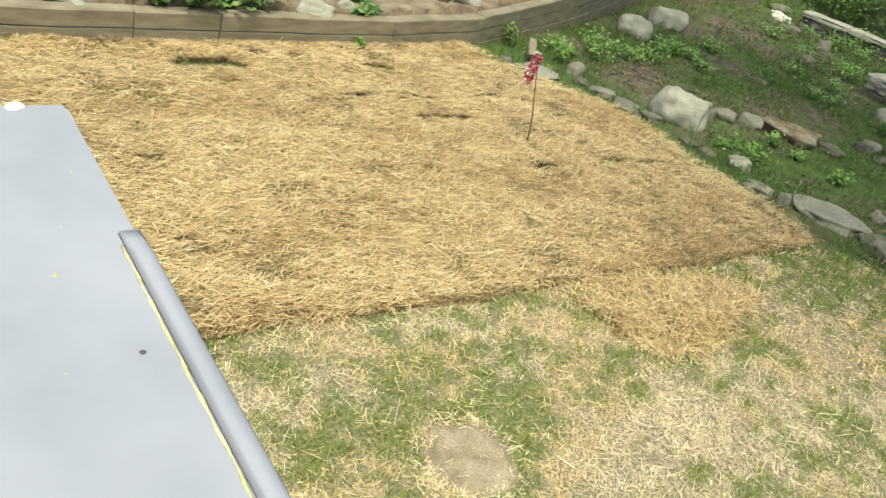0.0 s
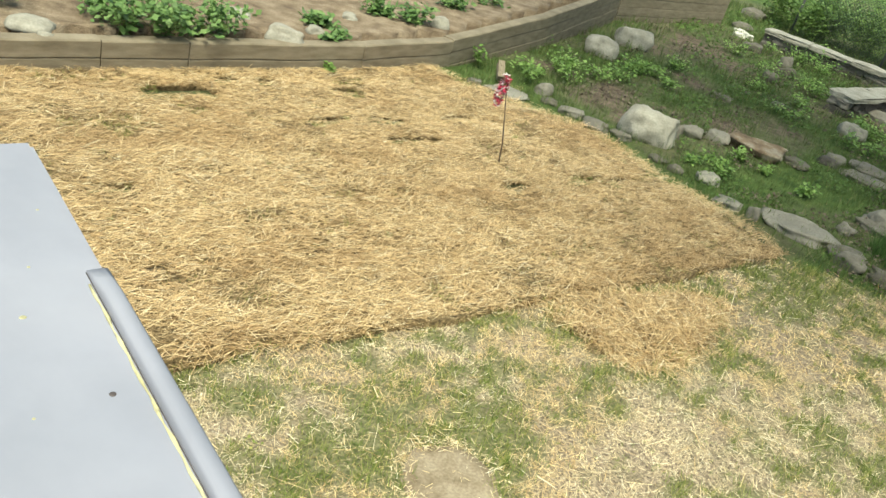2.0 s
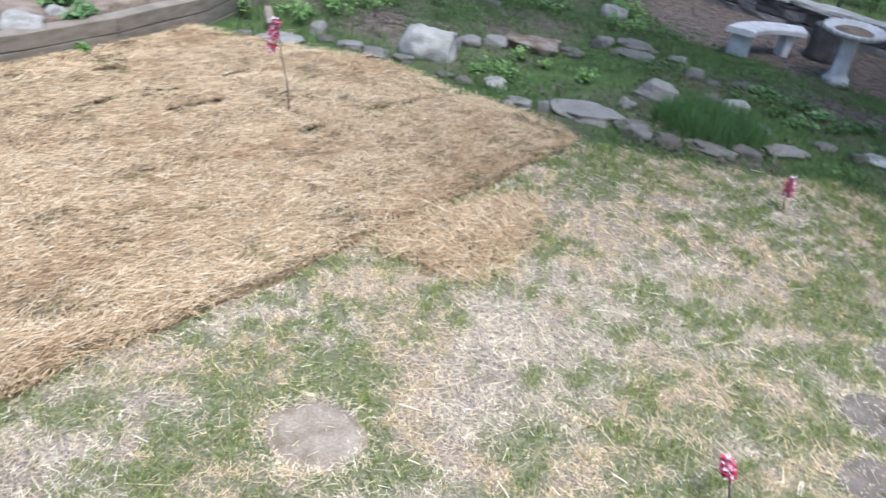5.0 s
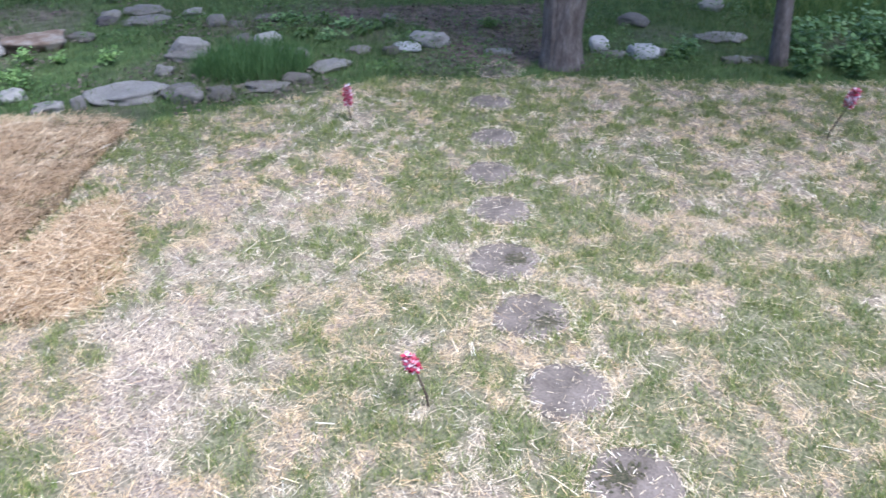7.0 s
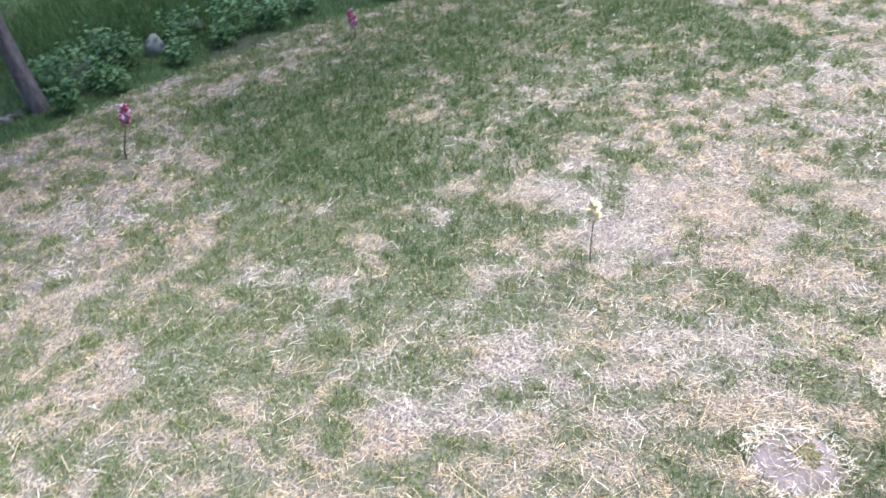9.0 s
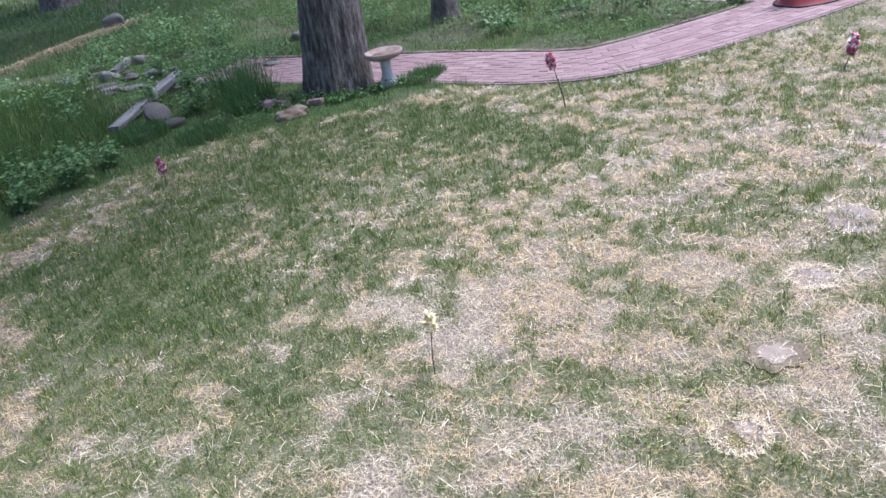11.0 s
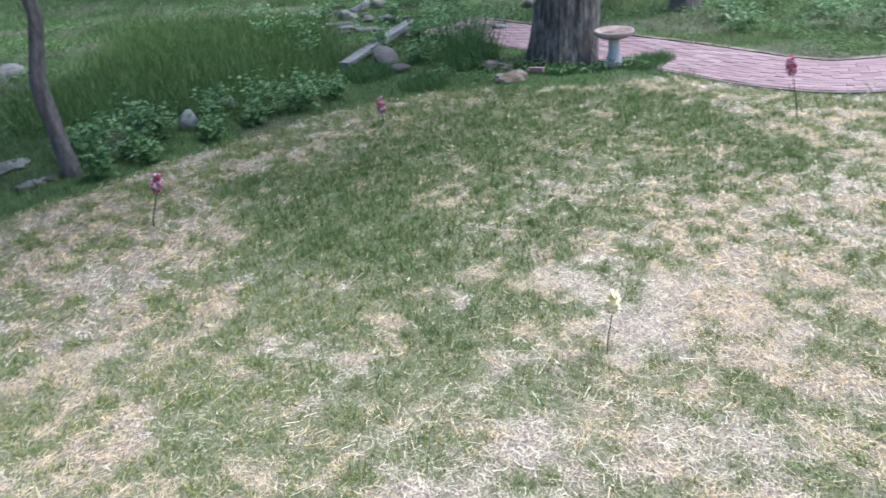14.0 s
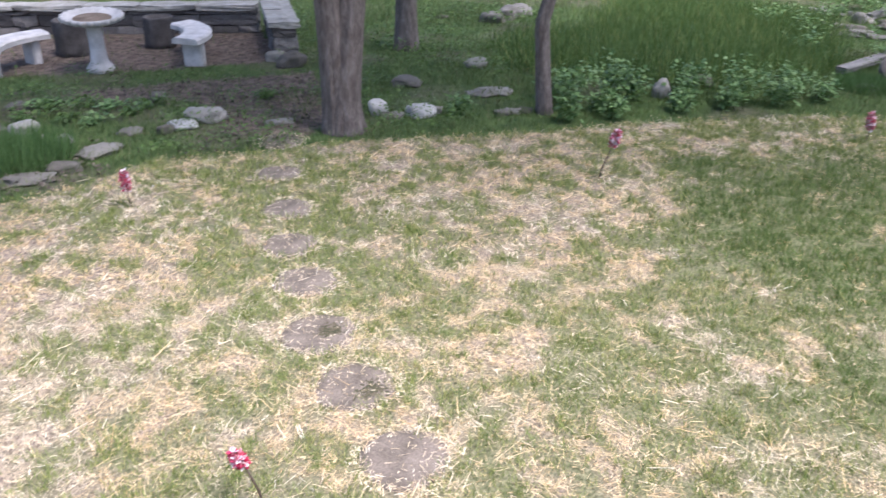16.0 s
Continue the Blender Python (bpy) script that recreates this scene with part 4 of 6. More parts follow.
# long loose stalks lying on top
x, y = lawn_points(28000, 1.5, 11.0)
ok = (off_steps(x, y, 1.0) | (rng.random(len(x)) < 0.2)) & (rng.random(len(x)) < np.where(y < 0.3, 0.32, 0.5)) & (rng.random(len(x)) > looked_up(LUSH_FIELD, x, y))
x, y = x[ok], y[ok]
p = np.column_stack([x, y, height(x, y) + rng.uniform(0.02, 0.035, len(x))])
far = np.clip(np.hypot(x, y) / 5, 1, 1.3)
ok = (np.hypot(x, y) < 4.5) | (rng.random(len(x)) < 0.35)
x, y, p, far = x[ok], y[ok], p[ok], far[ok]
q = straw_quads(p, rng.gamma(2.0, 0.018, len(x)) + 0.02, rng.uniform(0.0018, 0.0036, len(x)) * far, tilt=0.16)
tagged(new("long_straw", quads("long_straw", q[::2], STRAW)), "long pale straw stalks lying loose on the lawn", "straw", kind="stuff")
tagged(new("long_golden_straw", quads("long_golden_straw", q[1::2], STRAW_ORANGE)), "long golden straw stalks lying loose on the lawn", "straw", kind="stuff")
# broad-leaved seedlings in the thin lawn
for sx, sy, spread, count in ((2.9, -1.65, 0.14, 170), (3.47, -2.31, 0.1, 90), (-0.7, 2.51, 0.02, 7), (2.85, -1.37, 0.1, 90)):
    x, y = sx + rng.normal(0, spread, count), sy + rng.normal(0, spread, count)
    q = leaf_quads(np.column_stack([x, y, height(x, y) + rng.uniform(0.015, 0.045, count)]), rng.uniform(0.012, 0.024, count), 0.5)
    tagged(new("clover", quads("clover", q, GRASS)), "small light green broad-leaved seedlings in the lawn", "weeds", kind="stuff")
# short bits of straw fallen on the stones
bits = np.concatenate([np.column_stack([sx + sr * 0.85 * np.sqrt(u) * np.cos(a), sy + sr * 0.85 * np.sqrt(u) * np.sin(a)]) for sx, sy, sr in STEPS[1:] + [PUDDLE] for a, u in [(rng.uniform(0, 6.28, 45), rng.random(45))]])
p = np.column_stack([bits, height(bits[:, 0], bits[:, 1]) + 0.016])
q = straw_quads(p, rng.gamma(1.6, 0.008, len(p)) + 0.008, rng.uniform(0.0015, 0.0035, len(p)), tilt=0.05)
tagged(new("fallen_straw", quads("fallen_straw", q, STRAW)), "short pale straw bits fallen on the stepping stones", "straw", kind="stuff")
# a ragged rim of straw round each sunken stone
rim = np.concatenate([np.stack([sx + sr * k * np.cos(a), sy + sr * k * np.sin(a)], 1) for sx, sy, sr in STEPS for a in [rng.uniform(0, 6.28, 420)] for k in [rng.normal(1.06, 0.13, 420)]])
p = np.column_stack([rim, height(rim[:, 0], rim[:, 1]) + rng.uniform(0.008, 0.02, len(rim))])
q = straw_quads(p, rng.gamma(1.8, 0.012, len(p)) + 0.01, rng.uniform(0.0012, 0.0028, len(p)), tilt=0.2)
tagged(new("rim_straw", quads("rim_straw", q, STRAW)), "pale straw fringing the sunken stepping stones", "straw", kind="stuff")


# ---- meadow and weeds beyond the lawn ----
def meadow(n, x0, x1, y0, y1, near, far, length, width, name):
    x, y = scatter(n, x0, x1, y0, y1)
    r = np.hypot(x, y)
    ok = ~inside(LAWN, x + rng.normal(0, 0.08, n), y + rng.normal(0, 0.08, n)) & ~inside(MATS, x, y) & ~inside(BED, x, y) & (r > near) & (r < far) & off_path(x, y, 0.66)
    bare = smooth_noise(x, y, 0.8, 21) + 0.3 * (smooth_noise(x, y, 0.25, 22) - 0.5)
    ok &= ~inside(RUBBLE, x, y) | (rng.random(n) < 0.5)
    ok &= ~inside(STRAW_ROW, x, y)
    ok &= ((bare < 0.66) | (rng.random(n) < 0.35)) & ~((inside(SEATING, x, y) & (rng.random(n) < 0.95)) | (inside(EARTH, x, y) & (rng.random(n) < 0.45)))
    ok &= rng.random(n) > 0.85 * bareness(x, y)
    x, y = x[ok], y[ok]
    k = len(x)
    tall = 0.55 + 0.9 * smooth_noise(x, y, 1.1, 23)
    q = blade_quads(np.stack([x, y, height(x, y) - 0.01], 1), rng.uniform(0.4, 1.0, k) * length * tall, rng.uniform(0.6, 1.3, k) * width, np.abs(rng.normal(0.5, 0.3, k)))
    # mask of the sunlit stretch, whose light is in the blade colour
    dry = smooth_noise(x, y, 1.6, 24) + 0.35 * np.clip((x - 10.5) / 2, -1, 1) + 0.45 * np.clip((-1.8 - y) / 2, -1, 1) + rng.normal(0, 0.12, k) > 0.95
    if dry.any():
        tagged(new("dry_meadow_grass", quads("dry_meadow_grass", q[dry], SUNNY_MEADOW)), "yellow-green meadow grass beside the brick path, sunlight put into its colour", "grass", kind="stuff")
    return tagged(new(name, quads(name, q[~dry], MEADOW)), "shaded green meadow grass beyond the lawn edge", "grass", kind="stuff")


meadow(400000, -1.5, 12, -11, 15, 5.5, 12, 0.11, 0.0075, "meadow_grass")
meadow(300000, -1, 24, -13, 20, 12, 25, 0.2, 0.012, "meadow_grass")
meadow(90000, 8, 44, -12, 22, 24, 44, 0.22, 0.035, "meadow_grass")


def weeds(n, x0, x1, y0, y1, near, far, size, name, cover=0.5, seed=51):
    x, y = scatter(n, x0, x1, y0, y1)
    r = np.hypot(x, y)
    ok = ~inside(LAWN, x, y) & ~inside(MATS, x, y) & ~inside(BED, x, y) & ~inside(SEATING, x, y) & (r > near) & (r < far) & off_path(x, y, 0.72)
    ok &= ~inside(RUBBLE, x, y) & ~inside(STRAW_ROW, x, y)
    ok &= smooth_noise(x, y, 0.7, seed) + 0.4 * (smooth_noise(x, y, 0.2, seed + 1) - 0.5) > cover
    x, y = x[ok], y[ok]
    k = len(x)
    z = height(x, y) + rng.uniform(0.02, 0.2, k) * (0.4 + smooth_noise(x, y, 0.6, seed + 2))
    q = leaf_quads(np.stack([x, y, z], 1), rng.uniform(0.6, 1.3, k) * size)
    return tagged(new(name, quads(name, q, LEAF)), "low leafy green weeds spreading under the trees", "weeds", kind="stuff")


weeds(190000, 0, 12, -10, 15, 5.5, 12, 0.034, "weeds", 0.62)
weeds(200000, 2, 24, -12, 18, 11, 24, 0.05, "weeds", 0.58, 61)


def bush(name, x, y, w, h, leaf, n, label, z0=0.0, stems=7, group="", material=None):
    """A leafy plant: several thin stems and many leaves in clumps."""
    thing = empty(name, pose(x, y, z0), label, "plant", group)
    bm = bmesh.new()
    tips = []
    for i in range(stems):
        a, r = rng.uniform(0, 6.28), w * 0.45 * math.sqrt(rng.random())
        tip = Vector((r * math.cos(a), r * math.sin(a), h * rng.uniform(0.55, 1.0)))
        tips.append(tip)
        s = Vector((0.12 * tip.x, 0.12 * tip.y, -0.02))
        for o in (Vector((0.004, 0, 0)), Vector((0, 0.004, 0))):
            v = [bm.verts.new(p) for p in (s - o, s + o, tip + o * 0.4, tip - o * 0.4)]
            bm.faces.new(v)
    tagged(part("stem", bm, MEADOW, thing), kind="stuff")
    t = np.array([tips[i] for i in rng.integers(0, stems, n)])
    k = rng.uniform(0.35, 1.0, n)[:, None]
    p = t * k + rng.normal(0, 1, (n, 3)) * np.array([w, w, h]) * 0.09
    p[:, 2] = np.maximum(p[:, 2], 0.02)
    ob = new("leaves", quads("leaves", leaf_quads(p, rng.uniform(0.6, 1.25, n) * leaf), material or LEAF))
    ob.parent = thing
    return thing


SHRUBS = [(7.95, 3.5, 0.6, 0.5), (8.45, 3.2, 0.6, 0.5), (8.65, 2.98, 0.5, 0.38), (9.35, 2.6, 0.5, 0.36), (9.2, 1.95, 0.68, 0.5), (9.7, 1.6, 0.55, 0.33), (8.2, 3.75, 0.5, 0.35), (7.1, 4.3, 0.3, 0.22), (5.0, 8.1, 0.6, 0.12), (5.4, 7.5, 0.5, 0.1), (4.9, 7.2, 0.45, 0.1), (8.15, 3.15, 0.4, 0.3), (8.9, 2.5, 0.4, 0.28), (7.5, 3.3, 0.4, 0.3), (7.85, 2.98, 0.45, 0.26), (8.4, 2.45, 0.4, 0.24), (8.8, 2.05, 0.5, 0.3), (9.3, 1.6, 0.6, 0.42), (9.75, 1.2, 0.5, 0.3)]
for x, y, w, h in SHRUBS:
    bush("seedling_shrub", x, y, w, h, 0.062, 60 + int(520 * h),  "bright green leafy seedling shrub at the lawn's shady edge", group="edge shrubs", material=LEAF_PALE)
BED_PLANTS = [(-3.3, 6.0, 0.5, 0.34), (-3.05, 6.25, 0.5, 0.36), (-2.85, 6.5, 0.45, 0.3), (-2.75, 6.8, 0.4, 0.36), (-3.6, 6.2, 0.5, 0.3), (-3.3, 6.6, 0.5, 0.35), (-2.2, 7.8, 0.3, 0.15), (-1.8, 8.8, 0.3, 0.22), (-1.45, 8.9, 0.3, 0.25), (-1.25, 9.9, 0.4, 0.28), (-0.9, 10.6, 0.35, 0.25), (-1.95, 7.5, 0.2, 0.1), (-4.3, 5.7, 0.5, 0.3)]
for x, y, w, h in BED_PLANTS:
    bush("garden_plant", x, y, w * 1.5, h, 0.07, 260, "green broad-leaved garden plant growing in the raised bed", 0.25, group="bed plants", material=LEAF_PALE)
EDGE_WEEDS = [(-0.07, 8.95, 0.35, 0.24), (0.4, 9.4, 0.5, 0.28), (1.2, 10.8, 0.4, 0.25), (-0.67, 8.95, 0.18, 0.28), (1.5, 10.9, 0.4, 0.22), (0.2, 9.8, 0.5, 0.25), (0.75, 9.9, 0.4, 0.2), (-1.87, 7.2, 0.1, 0.15), (1.0, 10.2, 0.4, 0.2), (2.3, 8.5, 0.3, 0.15), (2.9, 8.0, 0.3, 0.16), (3.75, 15.1, 0.5, 0.25), (4.2, 14.8, 0.6, 0.28), (4.6, 14.5, 0.5, 0.22), (3.3, 13.2, 0.6, 0.3), (3.9, 12.9, 0.5, 0.25), (4.4, 10.9, 0.5, 0.3), (3.9, 10.17, 0.45, 0.3), (1.97, 7.7, 0.3, 0.2)]
for x, y, w, h in EDGE_WEEDS:
    bush("weed_plant", x, y, w, h, 0.05, 110, "light green weed growing by the timber wall", group="weeds by the wall", material=LEAF_BRIGHT)
SLOPE_WEEDS = [(0.34, 9.94, 0.6, 0.3), (-0.12, 9.28, 0.5, 0.28), (1.0, 10.7, 0.55, 0.28), (1.32, 10.9, 0.4, 0.26), (1.58, 10.5, 0.35, 0.2), (1.86, 11.7, 0.45, 0.24), (4.13, 14.68, 0.6, 0.4), (4.45, 14.3, 0.7, 0.45), (4.06, 12.55, 0.6, 0.35), (3.0, 12.0, 0.4, 0.2), (2.97, 14.1, 0.5, 0.3), (4.9, 15.8, 0.6, 0.4), (4.13, 10.26, 0.5, 0.28), (4.37, 11.14, 0.5, 0.3), (1.7, 7.95, 0.3, 0.1), (2.0, 8.2, 0.25, 0.1), (2.55, 8.3, 0.2, 0.1), (3.3, 10.9, 0.45, 0.22), (3.6, 11.7, 0.45, 0.24)]
for x, y, w, h in SLOPE_WEEDS:
    bush("slope_weed", x, y, w * 1.2, h * 0.85, 0.05, 40 + int(240 * w), "leafy light green weeds growing on the shady slope", group="weeds on the slope", material=LEAF_BRIGHT)
for x, y, w, h in [(4.92, 7.88, 0.5, 0.14), (5.27, 7.72, 0.5, 0.13), (5.29, 7.13, 0.4, 0.12), (4.83, 7.49, 0.5, 0.14), (5.62, 7.18, 0.4, 0.12), (4.6, 7.8, 0.4, 0.14), (6.5, 6.4, 0.4, 0.12)]:
    bush("garden_weed", x, y, w, h, 0.045, 170, "low dark green weeds in the shade garden", group="weeds of the shade garden", material=LEAF)
PATH_PLANTS = [(10.7, -5.75, 0.7, 0.8), (11.2, -5.4, 0.8, 0.6), (12.2, -4.3, 0.9, 0.5), (11.4, -4.2, 0.7, 0.35), (13.4, -4.2, 0.9, 0.8), (11.0, -6.3, 0.5, 0.45), (12.8, -5.2, 1.0, 0.9), (14.0, -3.0, 0.9, 0.6), (15.5, 0.3, 1.0, 0.7), (16.2, -0.6, 0.9, 0.6), (16.8, 0.6, 0.9, 0.7), (13.9, -0.2, 0.6, 0.4), (12.6, 0.2, 0.5, 0.4), (17.5, 0.2, 1.0, 0.7), (16.0, 0.2, 0.8, 0.8), (17.2, 1.3, 0.9, 0.6), (18.4, 0.7, 1.0, 0.7), (15.0, -0.5, 0.7, 0.6), (12.0, -5.6, 0.9, 0.7), (14.2, -5.0, 1.0, 0.9)]
for x, y, w, h in PATH_PLANTS:
    bush("tall_weed", x, y, w, h, 0.06, 260, "tall leafy green weeds beside the brick path", group="weeds by the path", material=LEAF_PALE)


RUBBLE_WEEDS = [(12.2, 0.85, 0.6, 0.45), (13.1, 1.9, 0.8, 0.5), (11.9, -0.15, 0.6, 0.65), (12.6, -0.1, 0.7, 0.6), (14.2, 0.6, 0.7, 0.45), (14.9, 1.9, 0.6, 0.4), (15.6, 1.3, 0.8, 0.6), (16.4, 1.6, 0.9, 0.6), (11.2, 0.2, 0.5, 0.35), (13.6, 2.6, 0.8, 0.4), (15.2, 3.1, 0.8, 0.45), (12.0, 1.9, 0.7, 0.35)]
for x, y, w, h in RUBBLE_WEEDS:
    bush("rubble_weed", x, y, w, h, 0.06, 230, "light green leafy weed growing among the rubble", group="weeds among the rubble", material=LEAF_PALE)
FOOT_WEEDS = [(12.93, -0.78, 0.8, 0.55), (12.61, -0.48, 0.6, 0.5), (13.21, -1.1, 0.6, 0.45), (10.35, -1.2, 0.5, 0.22), (9.99, -1.49, 0.5, 0.2), (9.87, -1.85, 0.5, 0.22), (9.97, -2.22, 0.5, 0.24), (9.91, -2.55, 0.4, 0.18), (10.56, -1.02, 0.4, 0.25), (10.58, -0.4, 0.5, 0.3), (10.3, -0.04, 0.5, 0.25), (10.2, 0.37, 0.4, 0.2)]
for x, y, w, h in FOOT_WEEDS:
    bush("foot_weed", x, y, w, h * (0.6 if h < 0.35 else 1), 0.042, 75 if h < 0.35 else 190, "light green weeds crowding round the big tree's foot", group="weeds round the big tree", material=LEAF_PALE)
for k in range(26):
    x, y = 4.4 + 0.21 * k + rng.uniform(-0.3, 0.3), 18.6 - 0.16 * k + rng.uniform(-0.9, 0.9)
    bush("wild_shrub", x, y, rng.uniform(0.9, 1.6), rng.uniform(0.6, 1.5), 0.07, 900, "dark green wild shrub crowding behind the wire fence", group="shrubs behind the fence", stems=14, material=LEAF_PALE if k % 2 else LEAF)


CLUMP = mat("dark_clump_blades", [(0, (0.055, 0.11, 0.034)), (0.5, (0.088, 0.168, 0.05)), (1, (0.135, 0.225, 0.072))], source="island", rough=0.55, bump=0, translucent=0.3)


def grass_clump(name, x, y, w, h, n, label):
    r, a = w * 0.5 * np.sqrt(rng.random(n)), rng.uniform(0, 6.28, n)
    px, py = x + r * np.cos(a), y + r * np.sin(a)
    q = blade_quads(np.stack([px, py, np.zeros(n) - 0.01], 1), rng.uniform(0.5, 1.0, n) * h, rng.uniform(0.005, 0.011, n), np.abs(rng.normal(0.4, 0.25, n)))
    return tagged(new(name, quads(name, q, CLUMP)), label, "grass", kind="stuff")


# uncut grass; its dark green also puts in the tree shade here
LONG_GRASS = [(9.7, 2.5), (11.4, 1.4), (14.6, 2.0), (15.4, 5.3), (11.4, 4.6), (10.6, 5.6), (9.0, 4.3)]
x, y = scatter(60000, 8.9, 15.5, 1.3, 5.7)
ok = inside(LONG_GRASS, x + rng.normal(0, 0.25, len(x)), y + rng.normal(0, 0.25, len(x)))
x, y = x[ok], y[ok]
q = blade_quads(np.column_stack([x, y, height(x, y) - 0.01]), rng.uniform(0.16, 0.34, len(x)), rng.uniform(0.007, 0.014, len(x)), np.abs(rng.normal(0.4, 0.25, len(x))))
tagged(new("long_grass", quads("long_grass", q[::3], CLUMP)), "dense uncut grass under the trees, dark green partly for their shade", "grass", kind="stuff")
tagged(new("long_grass", quads("long_grass", np.delete(q, np.s_[::3], 0), LUSH)), "dense green uncut grass laid where the trees' shade falls", "grass", kind="stuff")
GRASS_CLUMPS = [(3.85, 6.85, 0.95, 0.3), (3.5, 6.95, 0.5, 0.26), (11.4, -0.4, 0.6, 0.7), (10.0, -2.5, 0.55, 0.15), (10.15, -2.7, 0.45, 0.15), (10.05, -1.5, 0.4, 0.13), (10.6, -0.35, 0.5, 0.4), (11.0, -0.6, 0.5, 0.55), (9.9, 0.2, 0.6, 0.16), (10.6, 0.9, 0.7, 0.2)]
for x, y, w, h in GRASS_CLUMPS:
    grass_clump("grass_clump", x, y, w, h, int((2600 if h < 0.4 else 700) * w * w) + 120, "clump of tall dark green grass")


x, y = scatter(11000, 4.6, 9.3, 7.5, 13.9)
ok = inside(SEATING, x, y)
x, y = x[ok], y[ok]
q = leaf_quads(np.stack([x, y, height(x, y) + rng.uniform(0.004, 0.02, len(x))], 1), rng.uniform(0.02, 0.045, len(x)), 0.3)
MULCH = mat("brown_leaf_litter", [(0, (0.065, 0.051, 0.042)), (0.6, (0.115, 0.093, 0.075)), (1, (0.19, 0.155, 0.125))], source="island", rough=0.9, bump=0)
tagged(new("leaf_litter", quads("leaf_litter", q, MULCH)), "brown leaf litter covering the seating circle's soil", "leaf litter", kind="stuff")
x, y = scatter(34000, 0.2, 7.8, 5.2, 16.5)
patch = smooth_noise(x, y, 0.6, 91) + 0.5 * (smooth_noise(x, y, 0.2, 92) - 0.5)
ok = ((patch > 0.58) | inside(EARTH, x, y)) & ~inside(LAWN, x, y) & ~inside(MATS, x, y) & ~inside(BED, x, y) & ~inside(SEATING, x, y)
x, y = x[ok], y[ok]
q = leaf_quads(np.stack([x, y, height(x, y) + rng.uniform(0.01, 0.06, len(x))], 1), rng.uniform(0.02, 0.05, len(x)), 0.4)
tagged(new("slope_litter", quads("slope_litter", q, MULCH)), "brown dead leaves and bare earth showing on the weedy slope", "leaf litter", kind="stuff")
# ---- rocks ----
BED_ROCKS = [(-0.61, 8.4, 0.15, 0.07), (-0.25, 8.41, 0.45, 0.06), (0.12, 8.75, 0.19, 0.15), (0.22, 8.48, 0.18, 0.07), (0.46, 8.34, 0.27, 0.08), (0.7, 8.14, 0.32, 0.08), (0.72, 11.23, 0.41, 0.27), (1.19, 12.42, 0.54, 0.33), (1.29, 8.32, 0.57, 0.36), (1.01, 8.08, 0.23, 0.08), (1.6, 8.65, 0.14, 0.16), (1.79, 8.89, 0.26, 0.13), (2.1, 8.98, 0.26, 0.13), (2.57, 9.0, 0.66, 0.17), (3.0, 8.96, 0.3, 0.08), (1.36, 7.7, 0.17, 0.06)]
EDGE_ROCKS = [(1.52, 7.56, 0.16, 0.08), (1.83, 7.55, 0.24, 0.11), (1.98, 7.09, 0.26, 0.08), (2.18, 6.95, 0.12, 0.14), (2.44, 7.17, 0.23, 0.06), (2.66, 7.01, 0.59, 0.09), (3.13, 7.29, 0.18, 0.1), (3.54, 7.61, 0.42, 0.09), (2.94, 6.53, 0.26, 0.14), (3.18, 6.35, 0.21, 0.11), (3.59, 9.54, 0.22, 0.1), (3.81, 9.14, 0.49, 0.07), (4.13, 10.92, 0.33, 0.21), (4.95, 12.43, 0.47, 0.14)]
SLOPE_ROCKS = [(3.86, 14.18, 0.23, 0.24), (3.35, 12.76, 0.23, 0.21), (3.79, 13.55, 0.29, 0.17), (3.24, 11.31, 0.17, 0.08), (4.82, 12.93, 0.58, 0.09), (3.43, 14.81, 0.32, 0.16), (2.4, 10.91, 0.28, 0.05), (4.02, 18.58, 0.53, 0.23), (3.5, 16.72, 0.36, 0.14)]
GARDEN_ROCKS = [(3.6, 7.69, 0.33, 0.18), (4.19, 7.67, 0.25, 0.1), (4.36, 7.45, 0.27, 0.15), (4.34, 7.14, 0.18, 0.06), (4.37, 6.89, 0.13, 0.11), (4.4, 6.47, 0.42, 0.07), (3.61, 6.36, 0.37, 0.04), (3.93, 6.32, 0.29, 0.1), (3.23, 6.49, 0.23, 0.08), (3.0, 6.73, 0.32, 0.08), (3.97, 9.45, 0.43, 0.1), (4.36, 9.08, 0.25, 0.08), (4.33, 8.46, 0.23, 0.12), (4.46, 8.3, 0.17, 0.06), (4.82, 8.27, 0.22, 0.07), (4.91, 6.65, 0.23, 0.04), (5.1, 6.39, 0.15, 0.09), (5.84, 7.32, 0.17, 0.1)]
TREE_ROCKS = [(5.33, 6.4, 0.3, 0.06), (5.62, 6.4, 0.42, 0.15), (5.93, 5.71, 0.26, 0.04), (6.71, 5.04, 0.21, 0.18), (6.69, 4.85, 0.21, 0.06), (6.92, 4.66, 0.3, 0.12), (7.06, 4.55, 0.12, 0.09), (7.83, 5.43, 0.34, 0.12), (8.1, 4.41, 0.36, 0.05), (7.4, 3.96, 0.18, 0.05), (7.58, 3.8, 0.18, 0.06)]
SHRUB_ROCKS = [(8.95, 2.79, 0.21, 0.21), (9.69, 2.59, 0.35, 0.11), (11.78, 6.44, 0.37, 0.2), (12.1, 6.37, 0.38, 0.25), (12.54, 6.34, 0.34, 0.21), (12.75, 4.51, 0.23, 0.15), (7.97, 4.52, 0.35, 0.06), (7.52, 3.89, 0.18, 0.06), (11.6, 7.27, 0.19, 0.06), (10.55, 4.34, 0.24, 0.04)]
